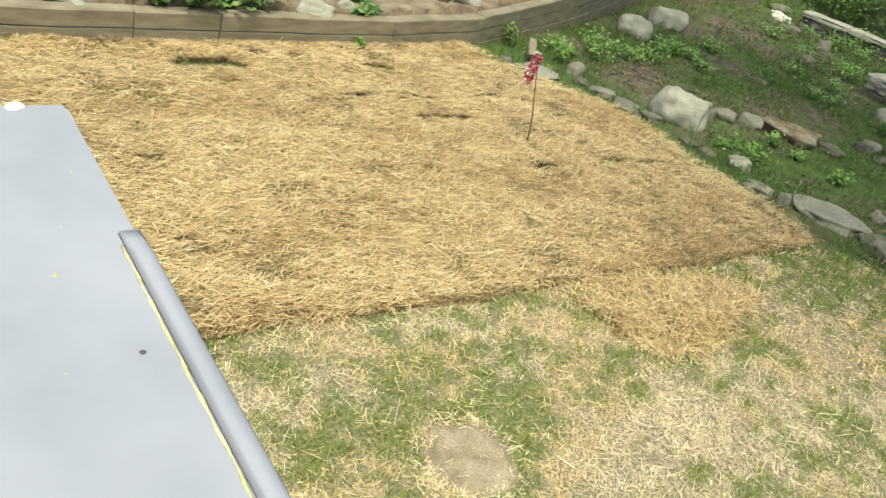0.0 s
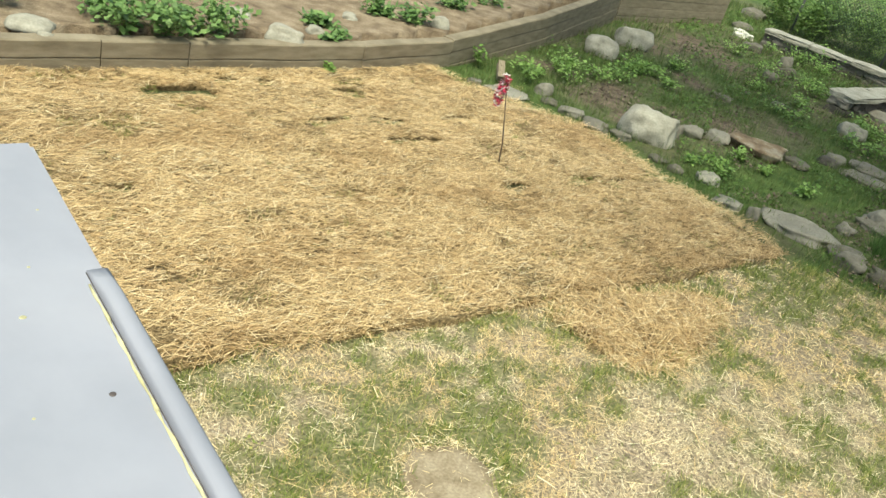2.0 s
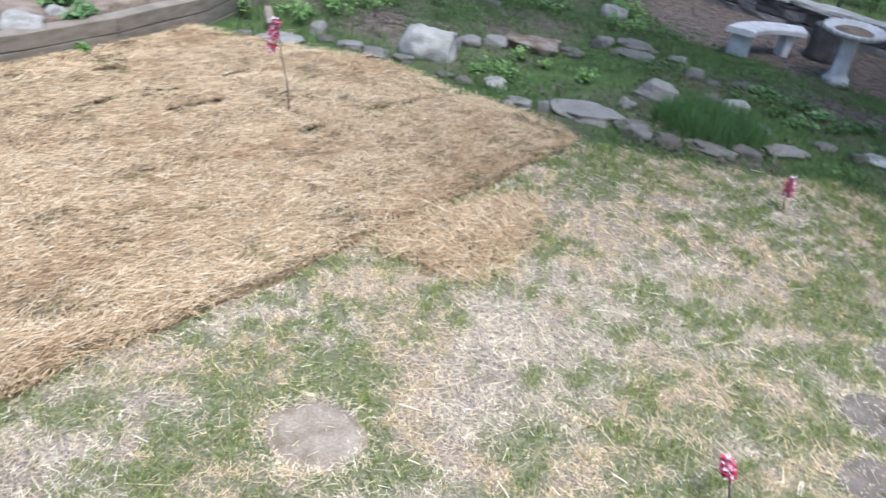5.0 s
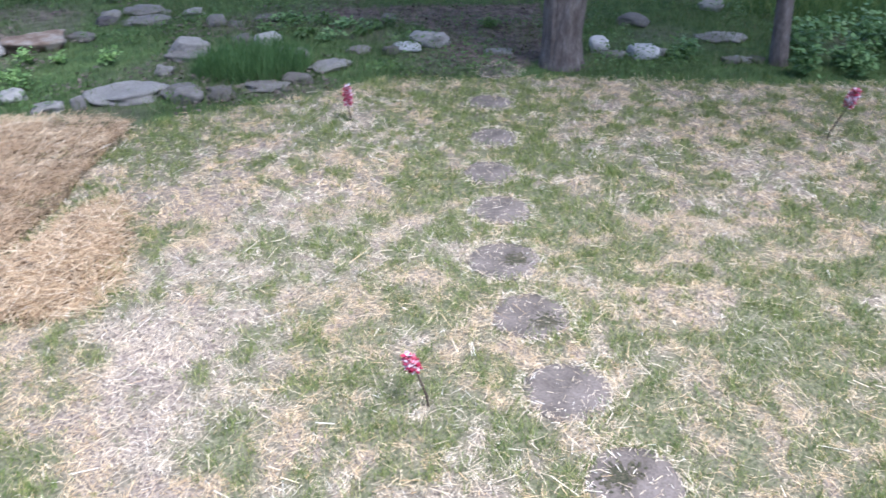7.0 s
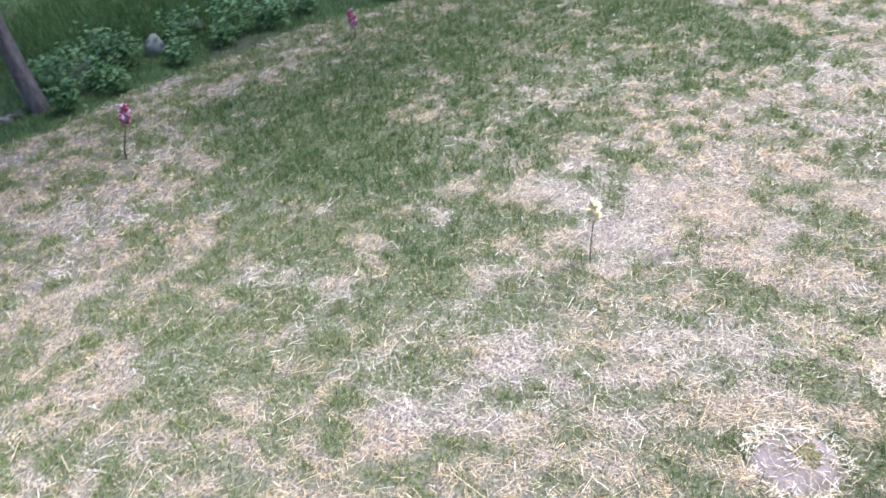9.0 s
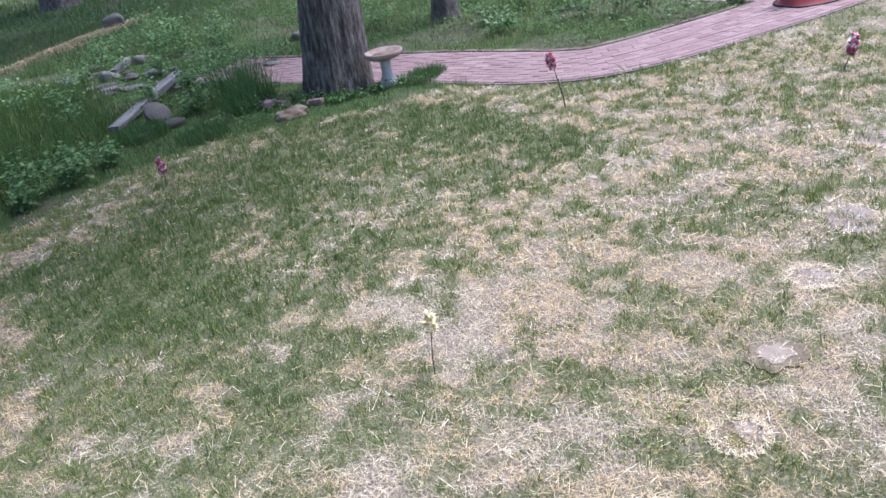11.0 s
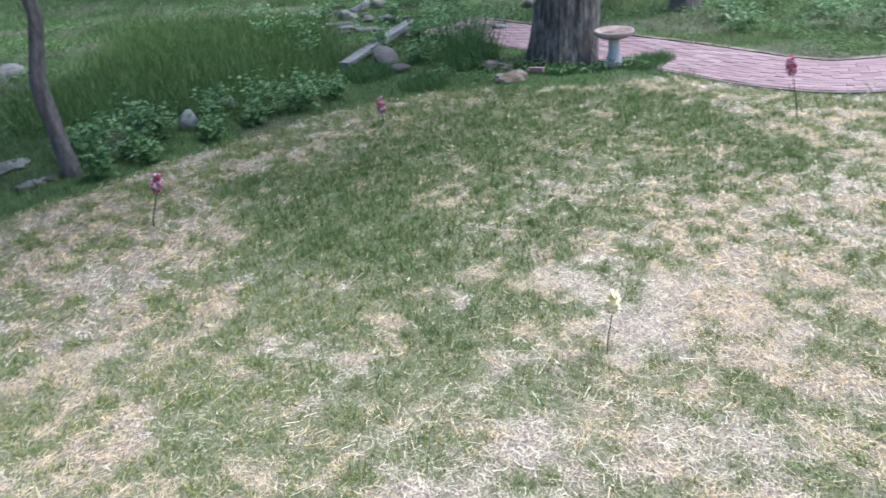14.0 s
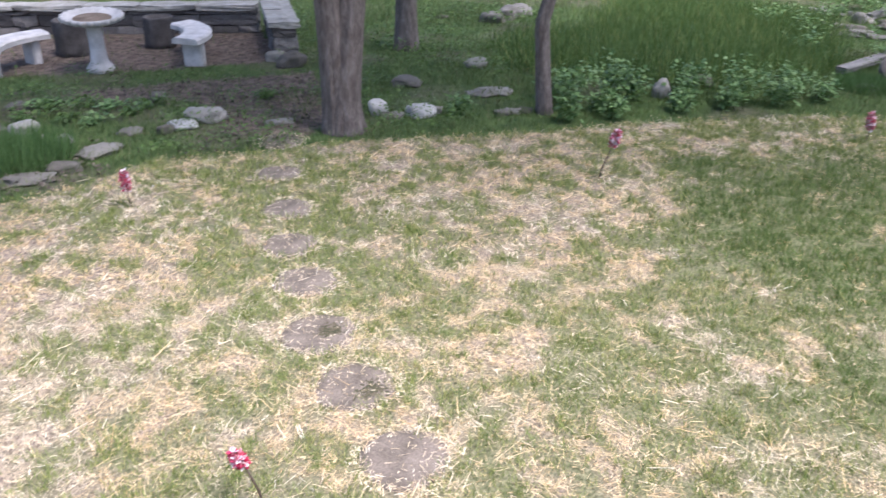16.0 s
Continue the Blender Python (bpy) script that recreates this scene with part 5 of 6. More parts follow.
RUBBLE_ROCKS = [(14.91, 1.5, 0.19, 0.19), (15.94, 0.93, 0.27, 0.18), (10.77, 0.47, 0.3, 0.11), (10.54, 0.86, 0.22, 0.08), (12.34, -0.55, 0.17, 0.24), (12.99, -1.05, 0.25, 0.08), (14.68, -1.7, 0.2, 0.15), (10.58, -0.67, 0.26, 0.07), (9.84, -0.85, 0.4, 0.1), (9.0, 5.2, 0.3, 0.14), (21.78, 1.59, 0.45, 0.35), (14.54, 1.1, 0.25, 0.1), (14.46, 0.71, 0.3, 0.13), (15.44, 1.87, 0.27, 0.08), (15.56, 2.21, 0.32, 0.1), (13.4, 0.46, 0.19, 0.09)]
RUBBLE_SLABS = [(14.61, 2.45, 0.61, 0.04), (14.49, 2.08, 0.5, 0.04), (14.4, 1.76, 0.45, 0.06), (14.01, 2.21, 0.39, 0.04), (14.05, 1.39, 0.39, 0.06), (13.78, 1.07, 0.38, 0.06), (13.59, 0.72, 0.38, 0.05), (13.03, 0.34, 0.36, 0.04), (13.71, 1.54, 0.38, 0.05)]


def rock(name, x, y, w, h, label, group, material=None, flat=False):
    bm = bmesh.new()
    bmesh.ops.create_icosphere(bm, subdivisions=4 if w > 0.3 else 3, radius=0.5)
    off = Vector((x * 3.1, y * 2.7, w * 9))
    depth = w * rng.uniform(0.6, 0.85)
    w = w * 0.92
    tall = max(h * 1.1, 0.06)
    spin = rng.uniform(-0.4, 0.4) + math.atan2(y, x) + math.pi / 2
    cs, sn = math.cos(spin), math.sin(spin)
    # broken faces: planes that cut the lump
    dirs = np.array([v.co.normalized() for v in bm.verts])
    cuts = unit(rng.normal(0, 1, (11, 3)))
    reach = (rng.uniform(0.72, 1.0, 11) / np.maximum(dirs @ cuts.T, 1e-3)).min(axis=1)
    reach = np.minimum(reach, 1.12)
    low = 0.4 if h < 0.11 else 0.2
    for v, cut in zip(bm.verts, reach):
        d = v.co.normalized()
        k = 0.12 + float(cut) + low * noise.noise(d * 1.5 + off) + 0.07 * noise.noise(d * 4.1 + off) + 0.03 * noise.noise(d * 11 + off)
        c = [math.copysign(abs(q) ** 0.8, q) for q in d]
        a, b, z = c[0] * 0.5 * k * w, c[1] * 0.5 * k * depth, c[2] * 0.5 * k * tall
        if flat:
            z = max(-0.02, min(z, h * (0.8 + 0.2 * noise.noise(d * 3 + off))))
        v.co = Vector((cs * a - sn * b, sn * a + cs * b, z + tall * 0.22))
    ob = part(name, bm, material or ROCK, smooth=True)
    ob.location = (x, y, float(height(x, y)))
    return tagged(ob, label, "rock", group)


for rows, label, group in (
    (BED_ROCKS, "grey weathered fieldstone bordering the straw bed", "stones of the bed border"),
    (EDGE_ROCKS, "grey fieldstone lying in the grass edge", "stones of the bed border"),
    (SLOPE_ROCKS, "pale stone lying on the weedy slope", "stones on the slope"),
    (GARDEN_ROCKS, "grey lichen-spotted stone round the shade garden", "stones of the shade garden"),
    (TREE_ROCKS, "pale grey stone near the tree's foot", "stones by the tree"),
    (SHRUB_ROCKS, "grey stone half hidden among shrubs", "stones by the shrubs"),
    (RUBBLE_ROCKS, "pale rubble stone among weeds", "rubble stones"),
):
    for x, y, w, h in rows:
        brown = rows is BED_ROCKS and w == 0.66
        rock("rock", x, y, w, h, "rust-brown long boulder in the stone border" if brown else "flat brownish stone beside the big tree" if (x, y) == (9.84, -0.85) else label, group, ROCK_BROWN if brown else ROCK_WHITE if (x, y) in ((6.71, 5.04), (6.92, 4.66), (5.33, 6.4)) else ROCK_PALE if (rows is BED_ROCKS and w > 0.4 and h > 0.2) or (x, y) in ((8.95, 2.79), (4.36, 7.45), (1.83, 7.55)) else ROCK_BROWN if (x, y) == (9.84, -0.85) else None, rows is RUBBLE_ROCKS and h < 0.14)
for x, y, w, h in RUBBLE_SLABS:
    rock("stone_slab", x, y, w, h, "flat grey rubble slab lying among weeds", "rubble slabs", None, True)
for _ in range(18):
    x, y = rng.uniform(12.6, 16.1), rng.uniform(0.25, 2.75)
    if inside(RUBBLE, np.array([x]), np.array([y]))[0]:
        rock("rock", x, y, rng.uniform(0.1, 0.32), rng.uniform(0.05, 0.12), "pale rubble stone among weeds", "rubble stones")
for x, y, w, h in [(-2.3, 7.1, 0.34, 0.16), (-2.15, 7.55, 0.17, 0.1), (-2.85, 7.35, 0.22, 0.1), (-3.75, 5.55, 0.3, 0.13), (-1.2, 9.1, 0.25, 0.16), (-2.05, 8.4, 0.16, 0.08), (-3.6, 5.5, 0.13, 0.05), (-2.6, 8.9, 0.3, 0.14), (-1.6, 10.2, 0.3, 0.16)]:
    r = rock("rock", x, y, w, h, "pale stone lying on the raised bed's soil", "stones of the raised bed", ROCK_PALE)
    r.location.z = 0.25


rock("rock", 3.45, 9.36, 0.24, 0.1, "small dark slate-grey stone on the shady slope", "stones on the slope", DARKPOT)


# grass growing up against the stones
tufts = np.array([(x + (w * 0.5 + rng.normal(0.0, 0.04)) * math.cos(a), y + (w * 0.42 + rng.normal(0.0, 0.04)) * math.sin(a)) for rows in (BED_ROCKS, EDGE_ROCKS, SLOPE_ROCKS, GARDEN_ROCKS, TREE_ROCKS, SHRUB_ROCKS, RUBBLE_ROCKS) for x, y, w, h in rows for a in rng.uniform(0, 6.28, 90)])
tufts = tufts[~inside(MATS, tufts[:, 0], tufts[:, 1])]
k = len(tufts)
q = blade_quads(np.column_stack([tufts, height(tufts[:, 0], tufts[:, 1]) - 0.01]), rng.uniform(0.05, 0.14, k), rng.uniform(0.004, 0.008, k), np.abs(rng.normal(0.45, 0.3, k)))
tagged(new("rock_grass", quads("rock_grass", q, MEADOW)), "green grass growing up against the scattered stones", "grass", kind="stuff")


# ---- stepping stones ----
MOSS = mat("damp_moss", [(0, (0.055, 0.056, 0.03)), (0.5, (0.085, 0.08, 0.046)), (1, (0.135, 0.115, 0.075))], source="island", fine=120, bump=0.8, rough=0.95)
ALGAE = mat("olive_algae", [(0, (0.13, 0.12, 0.04)), (0.5, (0.2, 0.175, 0.07)), (1, (0.29, 0.24, 0.13))], source="island", fine=120, bump=0.8, rough=0.95)
# stones with a mossy patch: its middle and reach on the stone
MOSSY = {(2.74, 2.36): (0.02, -0.09, 0.085), (3.04, 2.84): (0.06, -0.04, 0.075), (2.18, 1.29): (-0.03, 0.06, 0.09), (2.31, -1.17): (0.04, -0.07, 0.06), (2.63, -1.78): (-0.03, 0.04, 0.05)}


def stepping_stone(x, y, r):
    bm = bmesh.new()
    n = 40
    rings = []
    for rad, z in ((1.0, -0.04), (1.0, 0.004), (0.975, 0.012), (0.7, 0.014), (0.35, 0.012)):
        rings.append([bm.verts.new((r * rad * (1 + 0.05 * math.sin(3 * a + x * 9) + 0.03 * math.sin(7 * a + y) + 0.022 * math.sin(13 * a + x)) * math.cos(a), r * rad * (1 + 0.02 * math.sin(2 * a + y * 5)) * math.sin(a), z + 0.002 * math.sin(5 * a + rad * 7))) for a in (2 * math.pi * i / n for i in range(n))])
    for p, q in zip(rings, rings[1:]):
        for i in range(n):
            bm.faces.new((p[i], p[(i + 1) % n], q[(i + 1) % n], q[i]))
    bm.faces.new(rings[-1])
    ob = part("stepping_stone", bm, STEP_PALE if y > 2.5 and x < 1 else STEP_WET if y < 0 else STEP, smooth=True)
    ob.location = (x, y, float(height(x, y)) - (0.009 if -3 < y < 0 else 0.004))
    moss = MOSSY.get((x, y))
    if moss:
        mx, my, mr = moss
        bm = bmesh.new()
        for _ in range(260):
            # small low cushions, thick in the middle and thinning out
            cx, cy = mx + mr * rng.normal(0, 0.55), my + mr * rng.normal(0, 0.42)
            if math.hypot(cx, cy) > 0.93 * r:
                continue
            rad = rng.uniform(0.003, 0.011)
            ring = [bm.verts.new((cx + rad * rng.uniform(0.6, 1.2) * math.cos(a), cy + rad * rng.uniform(0.6, 1.2) * math.sin(a), 0.0135)) for a in (math.tau * i / 7 for i in range(7))]
            mid = bm.verts.new((cx, cy, 0.0165 + 0.25 * rad))
            for i in range(7):
                bm.faces.new((ring[i], ring[(i + 1) % 7], mid))
        tagged(part("moss", bm, ALGAE if y < 0 else MOSS, ob, smooth=True), "olive algae film" if y < 0 else "dark damp moss", kind="stuff")
    tagged(ob, "round grey-brown concrete stepping stone sunk in the lawn" + (", with damp moss" if moss else ""), "paving stone", "stepping stones")


for s in STEPS:
    stepping_stone(*s)


def puddle(x, y, r):
    """Shallow muddy water in a hollow."""
    thing = empty("puddle", pose(x, y, float(height(x, y))), "small muddy puddle standing in a hollow of the lawn", "puddle")
    for name, rad, z, m, label in (("mud", 1.0, 0.005, MUD, "wet brown mud rim"), ("water", 0.6, 0.0085, WATER, "still muddy water, sky reflection partly put into its colour")):
        bm = bmesh.new()
        ring = [bm.verts.new((r * rad * (1 + 0.55 * noise.noise(Vector((2 * math.cos(a), 2 * math.sin(a), rad * 3)))) * math.cos(a), 1.15 * r * rad * (1 + 0.5 * noise.noise(Vector((3 * math.cos(a), 3 * math.sin(a), rad + 5)))) * math.sin(a), z)) for a in (2 * math.pi * i / 36 for i in range(36))]
        low = [bm.verts.new((v.co.x, v.co.y, -0.04)) for v in ring]
        bm.faces.new(ring)
        for i in range(36):
            bm.faces.new((ring[i], low[i], low[(i + 1) % 36], ring[(i + 1) % 36]))
        part(name, bm, m, thing, label)


puddle(*PUDDLE)


# ---- trees ----
def tube(bm, pts, radii, sides=16, rough=0.0, seed=0.0, ridge=0.0):
    rings = []
    for k, (p, r) in enumerate(zip(pts, radii)):
        p = Vector(p)
        d = (Vector(pts[min(k + 1, len(pts) - 1)]) - Vector(pts[max(k - 1, 0)])).normalized()
        s = d.cross(Vector((0.3, 1, 0.1))).normalized()
        t = d.cross(s)
        ring = []
        for i in range(sides):
            a = 2 * math.pi * i / sides
            e = s * math.cos(a) + t * math.sin(a)
            w = 1 + ridge * noise.noise(Vector((e.x * 9 + seed, e.y * 9, p.z * 1.1))) + rough * noise.noise(Vector((e.x * 2.2 + seed, e.y * 2.2, p.z * 0.9))) + rough * 0.5 * noise.noise(Vector((e.x * 7 + seed, e.y * 7, p.z * 1.7)))
            ring.append(bm.verts.new(p + e * r * w))
        rings.append(ring)
    for p, q in zip(rings, rings[1:]):
        for i in range(sides):
            bm.faces.new((p[i], p[(i + 1) % sides], q[(i + 1) % sides], q[i]))
    bm.faces.new(list(reversed(rings[0])))
    bm.faces.new(rings[-1])


def tree(x, y, d, lean, tall, label, crown, leaves, flare=1.35, kink=None, fork=False, spread=(0, 0), other=None):
    thing = empty("tree", pose(x, y, 0), label, "tree", "yard trees")
    r = d / 2
    pts, radii = [], []
    for k in range(41):
        z = -0.1 + (tall + 0.1) * (k / 40) ** 1.5
        off = Vector((lean[0] * z, lean[1] * z, z))
        if kink:
            off += Vector((kink[0], kink[1], 0)) * min(max(0.0, z - kink[2]), 0.6)
        pts.append(off)
        radii.append(r * (1 - 0.55 * z / tall) * (1 + (flare - 1) * math.exp(-max(z, 0) / 0.22)))
    bm = bmesh.new()
    forks = [pts]
    if fork:
        # two stems grown together at the foot, drawing apart above
        s = Vector((-y, x, 0)).normalized()
        forks = [[q - s * (0.01 + 0.11 * max(0.0, q.z - 0.3)) for q in pts], [q + s * (0.055 + 0.035 * q.z) for q in pts]]
        for stem, r0, thin, seed in zip(forks, (0.157, 0.135), (0.17, 0.06), (x, y)):
            tube(bm, stem, [r0 * max(0.35, 1 - thin * q.z) * (1 + (flare - 1) * math.exp(-max(q.z, 0) / 0.15)) for q in stem], 48, 0.13, seed, 0.07)
    else:
        tube(bm, pts, radii, 110 if d > 0.6 else 48, 0.13, x, 0.09 if d > 0.6 else 0.05)
    bark = BARK if d > 0.6 else BARK_SMOOTH
    part("trunk", bm, bark, thing, smooth=True)
    top = pts[-1]
    centres = []
    for i in range(6):
        a = i * 1.05 + x
        way = other if other and i % 2 else spread
        tip = top + Vector((math.cos(a) * crown * 0.6 + way[0], math.sin(a) * crown * 0.6 + way[1], rng.uniform(0.4, 1.6)))
        base = forks[i % len(forks)][-6 - i % 3]
        mid = (base + tip) / 2 + Vector((0, 0, 0.25))
        bm = bmesh.new()
        tube(bm, [base, mid, tip], [r * 0.3, r * 0.2, r * 0.06], 8, 0.1)
        part("limb", bm, bark, thing, smooth=True)
        centres.append(tip)
    # crown out of view, its leaf count chosen for the shade it casts
    n = leaves
    c = np.array([centres[i] for i in rng.integers(0, 6, n)])
    p = c + rng.normal(0, 1, (n, 3)) * np.array([crown * 0.32, crown * 0.32, crown * 0.22])
    clump = smooth_noise(p[:, 0] + x, p[:, 1] + p[:, 2], 0.7, 71)
    p = p[(clump > 0.38) & (p[:, 2] > max(3.7, top.z - 0.5))]
    ob = new("crown", quads("crown", leaf_quads(p, rng.uniform(0.14, 0.3, len(p)), 0.6), LEAF_DARK))
    ob.parent = thing
    return thing


# spread and other shift the unseen crowns to shade chosen ground
tree(6.09, 5.0, 0.4, (0.0, 0.0), 5.0, "grey-brown tree with a forked double trunk at the lawn's edge", 4.2, 5600, 1.3, fork=True, spread=(-1.7, 0.3), other=(-2.3, 3.4))
tree(7.68, 3.62, 0.155, (-0.036, 0.077), 4.4, "slender grey crooked tree among the shrubs", 3.2, 1900, 1.2, (0.136, -0.29, 0.9), spread=(0.2, -3.4))
tree(9.38, 6.48, 0.27, (0.02, 0.0), 6.0, "dark trunk of a tree in the shade", 4.2, 7000, spread=(-0.3, -1.8))
tree(10.63, -1.62, 0.81, (0.0, -0.09), 6.5, "large old tree with thick furrowed grey bark beside the path", 4.6, 1500, 1.1, spread=(1.0, -0.5))
tree(13.3, -4.0, 0.4, (0.0, -0.02), 6.0, "dark trunk rising from tall weeds behind the path", 3.0, 1200)
tree(29.0, 3.45, 1.12, (0, 0), 8.0, "broad trunk of a far tree on the meadow", 6.5, 24000, spread=(-4.0, -3.0))


# ---- lathe-turned garden pieces ----
def lathe(profile, sides=40, scallop=0.0, lobes=20, from_r=0.0):
    bm = bmesh.new()
    rings = []
    for r, z in profile:
        rings.append([bm.verts.new((r * (1 + (scallop * math.cos(lobes * a) if r > from_r else 0)) * math.cos(a), r * (1 + (scallop * math.cos(lobes * a) if r > from_r else 0)) * math.sin(a), z)) for a in (2 * math.pi * i / sides for i in range(sides))])
    for p, q in zip(rings, rings[1:]):
        for i in range(sides):
            bm.faces.new((p[i], p[(i + 1) % sides], q[(i + 1) % sides], q[i]))
    bm.faces.new(list(reversed(rings[0])))
    bm.faces.new(rings[-1])
    return bm


def bird_bath(x, y, h, r, label, bowl_mat, ped_mat, scallop, pr, tilt=0.0):
    thing = empty("bird_bath", pose(x, y, 0), label, "bird bath")
    part("pedestal", lathe([(pr * 1.6, -0.02), (pr * 1.6, 0.05), (pr * 1.35, 0.08), (pr, 0.13), (pr * 0.85, h * 0.45), (pr * 0.9, h * 0.75), (pr * 1.3, h - 0.09)]), ped_mat, thing, smooth=True)
    across = Vector((-y, x, 0)).normalized()
    lean = Matrix.Translation((0, 0, h - 0.08)) @ Matrix.Rotation(radians(tilt), 4, across) @ Matrix.Translation((0, 0, 0.08 - h))
    bowl = lathe([(r * 0.38, h - 0.11), (r * 0.75, h - 0.085), (r * 0.98, h - 0.05), (r, h - 0.012), (r * 0.97, h), (r * 0.88, h - 0.004), (r * 0.8, h - 0.035), (r * 0.4, h - 0.055), (0.01, h - 0.06)], 132, scallop, 22, r * 0.9)
    bowl.transform(lean)
    part("bowl", bowl, bowl_mat, thing, smooth=True)
    debris = lathe([(r * 0.66, h - 0.05), (r * 0.6, h - 0.036), (0.01, h - 0.03)], 30)
    debris.transform(lean)
    part("debris", debris, SOIL, thing, "brown leaf debris in the bowl", smooth=True)


bird_bath(10.12, -2.16, 0.44, 0.24, "weathered concrete bird bath with a brownish bowl beside the tree", BOWL, CONCRETE, 0.0, 0.075)
bird_bath(6.35, 8.92, 0.675, 0.35, "white scalloped concrete bird bath in the seating circle", CONCRETE, CONCRETE, 0.06, 0.1, -5)


def bench(x, y, turn, label):
    thing = empty("garden_bench", pose(x, y, 0, 0, 0, turn), label, "bench", "concrete benches")
    bm = bmesh.new()
    rings = []
    for i in range(15):
        a = -0.62 + 1.24 * i / 14
        rows = []
        for rad, z in ((0.82, 0.30), (0.82, 0.355), (0.85, 0.375), (1.14, 0.375), (1.17, 0.355), (1.17, 0.30)):
            rows.append(bm.verts.new((rad * math.sin(a), 1.0 - rad * math.cos(a), z)))
        rings.append(rows)
    for p, q in zip(rings, rings[1:]):
        for i in range(6):
            bm.faces.new((p[i], p[(i + 1) % 6], q[(i + 1) % 6], q[i]))
    bm.faces.new(rings[0])
    bm.faces.new(list(reversed(rings[-1])))
    part("seat", bm, CONCRETE, thing)
    for a in (-0.42, 0.42):
        bm = bmesh.new()
        bmesh.ops.create_cube(bm, size=1, matrix=pose(math.sin(a), 1 - math.cos(a), 0.14, 0, 0, math.degrees(a)) @ Matrix.Diagonal((0.1, 0.26, 0.33, 1)))
        bmesh.ops.bevel(bm, geom=bm.edges[:], offset=0.015, segments=2, affect="EDGES")
        part("leg", bm, CONCRETE, thing)


bench(7.5, 8.42, 49, "curved white concrete garden bench in the seating circle")
bench(5.75, 9.9, -160, "curved concrete garden bench against the low wall")
for x, y, r, h in ((6.75, 9.95, 0.22, 0.45), (7.7, 9.4, 0.2, 0.4)):
    bm = lathe([(r * 1.05, -0.02), (r, 0.06), (r * 0.96, h - 0.03), (r * 0.98, h), (r * 0.85, h), (r * 0.8, h - 0.05), (0.01, h - 0.06)], 28, 0.03, 7)
    ob = part("planter_pot", bm, DARKPOT, smooth=True)
    ob.location = (x, y, 0)
    tagged(ob, "dark round planter pot standing by the low wall", "pot", "pots by the wall")


# ---- low stone seat wall ----
def stone_block(w, d, h, seed, rough=1.0):
    bm = bmesh.new()
    bmesh.ops.create_cube(bm, size=1)
    bmesh.ops.subdivide_edges(bm, edges=bm.edges[:], cuts=3, use_grid_fill=True)
    for v in bm.verts:
        k = rough * 0.03 * noise.noise(v.co * 2.3 + Vector((seed, seed * 2, 0))) + 0.014 * noise.noise(v.co * 6 + Vector((seed, 0, seed)))
        v.co = Vector((v.co.x * w, v.co.y * d, v.co.z * h)) * (0.97 if sum(abs(c) > 0.49 for c in v.co) == 3 else 1) + v.co.normalized() * k
    return bm


def stone_wall(a, b, h, label, cap=True):
    length = math.hypot(b[0] - a[0], b[1] - a[1])
    turn = math.degrees(math.atan2(b[1] - a[1], b[0] - a[0]))
    thing = empty("low_stone_wall", pose(a[0], a[1], 0, 0, 0, turn), label, "wall", kind="structure")
    z, k = -0.05, 0
    while z < h - 0.1:
        ch = min(0.16, h - 0.07 - z)
        s = -0.2 * (k % 2)
        while s < length:
            w = 0.34 + 0.18 * rng.random()
            lo, hi = max(s, 0), min(s + w, length)
            if hi - lo > 0.08:
                o = part("stone", stone_block(hi - lo - 0.012, 0.3, ch - 0.012, s + z * 7), BLOCK, thing)
                o.location = ((lo + hi) / 2, rng.uniform(-0.012, 0.012), z + ch / 2)
            s += w
        z += ch
        k += 1
    s = 0
    while s < length and cap:
        w = min(0.7 + 0.3 * rng.random(), length - s)
        if w > 0.1:
            o = part("cap_stone", stone_block(w - 0.01, 0.4, 0.075, s), ROCK_PALE, thing, "pale flat capping slab")
            o.location = (s + w / 2, 0, h - 0.03)
        s += w


stone_wall((5.75, 13.85), (9.2, 8.97), 0.4, "low dark stone wall with pale capping slabs round the seating")
stone_wall((9.3, 8.75), (8.05, 7.45), 0.46, "rough pale rubble wing ending the low wall")
for x, y, w, h in ((7.8, 7.15, 0.36, 0.2), (7.95, 7.5, 0.3, 0.14)):
    rock("rock", x, y, w, h, "grey foot stone lying at the wing of the low wall", "stones by the low wall")
stone_wall((4.15, 11.95), (5.45, 13.35), 0.3, "short dry-laid stone wing with flat slabs on top")
stone_wall((3.75, 15.75), (5.75, 14.75), 0.3, "low stone retaining wall with pale capping beside the slope")


# ---- brick path, patio and planter ring ----
def path_base():
    bm = bmesh.new()
    left, right = [], []
    for i, c in enumerate(PATH_LINE):
        d = PATH_LINE[min(i + 1, len(PATH_LINE) - 1)] - PATH_LINE[max(i - 1, 0)]
        d = d / np.linalg.norm(d)
        n = np.array([-d[1], d[0]])
        left.append(bm.verts.new((*(c + n * 0.66), 0.012)))
        right.append(bm.verts.new((*(c - n * 0.66), 0.012)))
    for i in range(len(left) - 1):
        bm.faces.new((left[i], left[i + 1], right[i + 1], right[i]))
    ret = bmesh.ops.extrude_face_region(bm, geom=bm.faces[:])["geom"]
    for v in ret:
        if isinstance(v, bmesh.types.BMVert):
            v.co.z = -0.08
    ob = part("brick_path", bm, JOINT)
    return tagged(ob, "winding path of worn pinkish red bricks between lawn and weeds", "path", kind="structure")


brick_path = path_base()


def patio_base():
    bm = lathe([(PATIO_R, -0.08), (PATIO_R, 0.008), (0.02, 0.008)], 64)
    ob = part("brick_patio", bm, JOINT)
    ob.location = (*PATIO, 0)
    return tagged(ob, "round patio of red bricks at the end of the path", "patio", kind="structure")


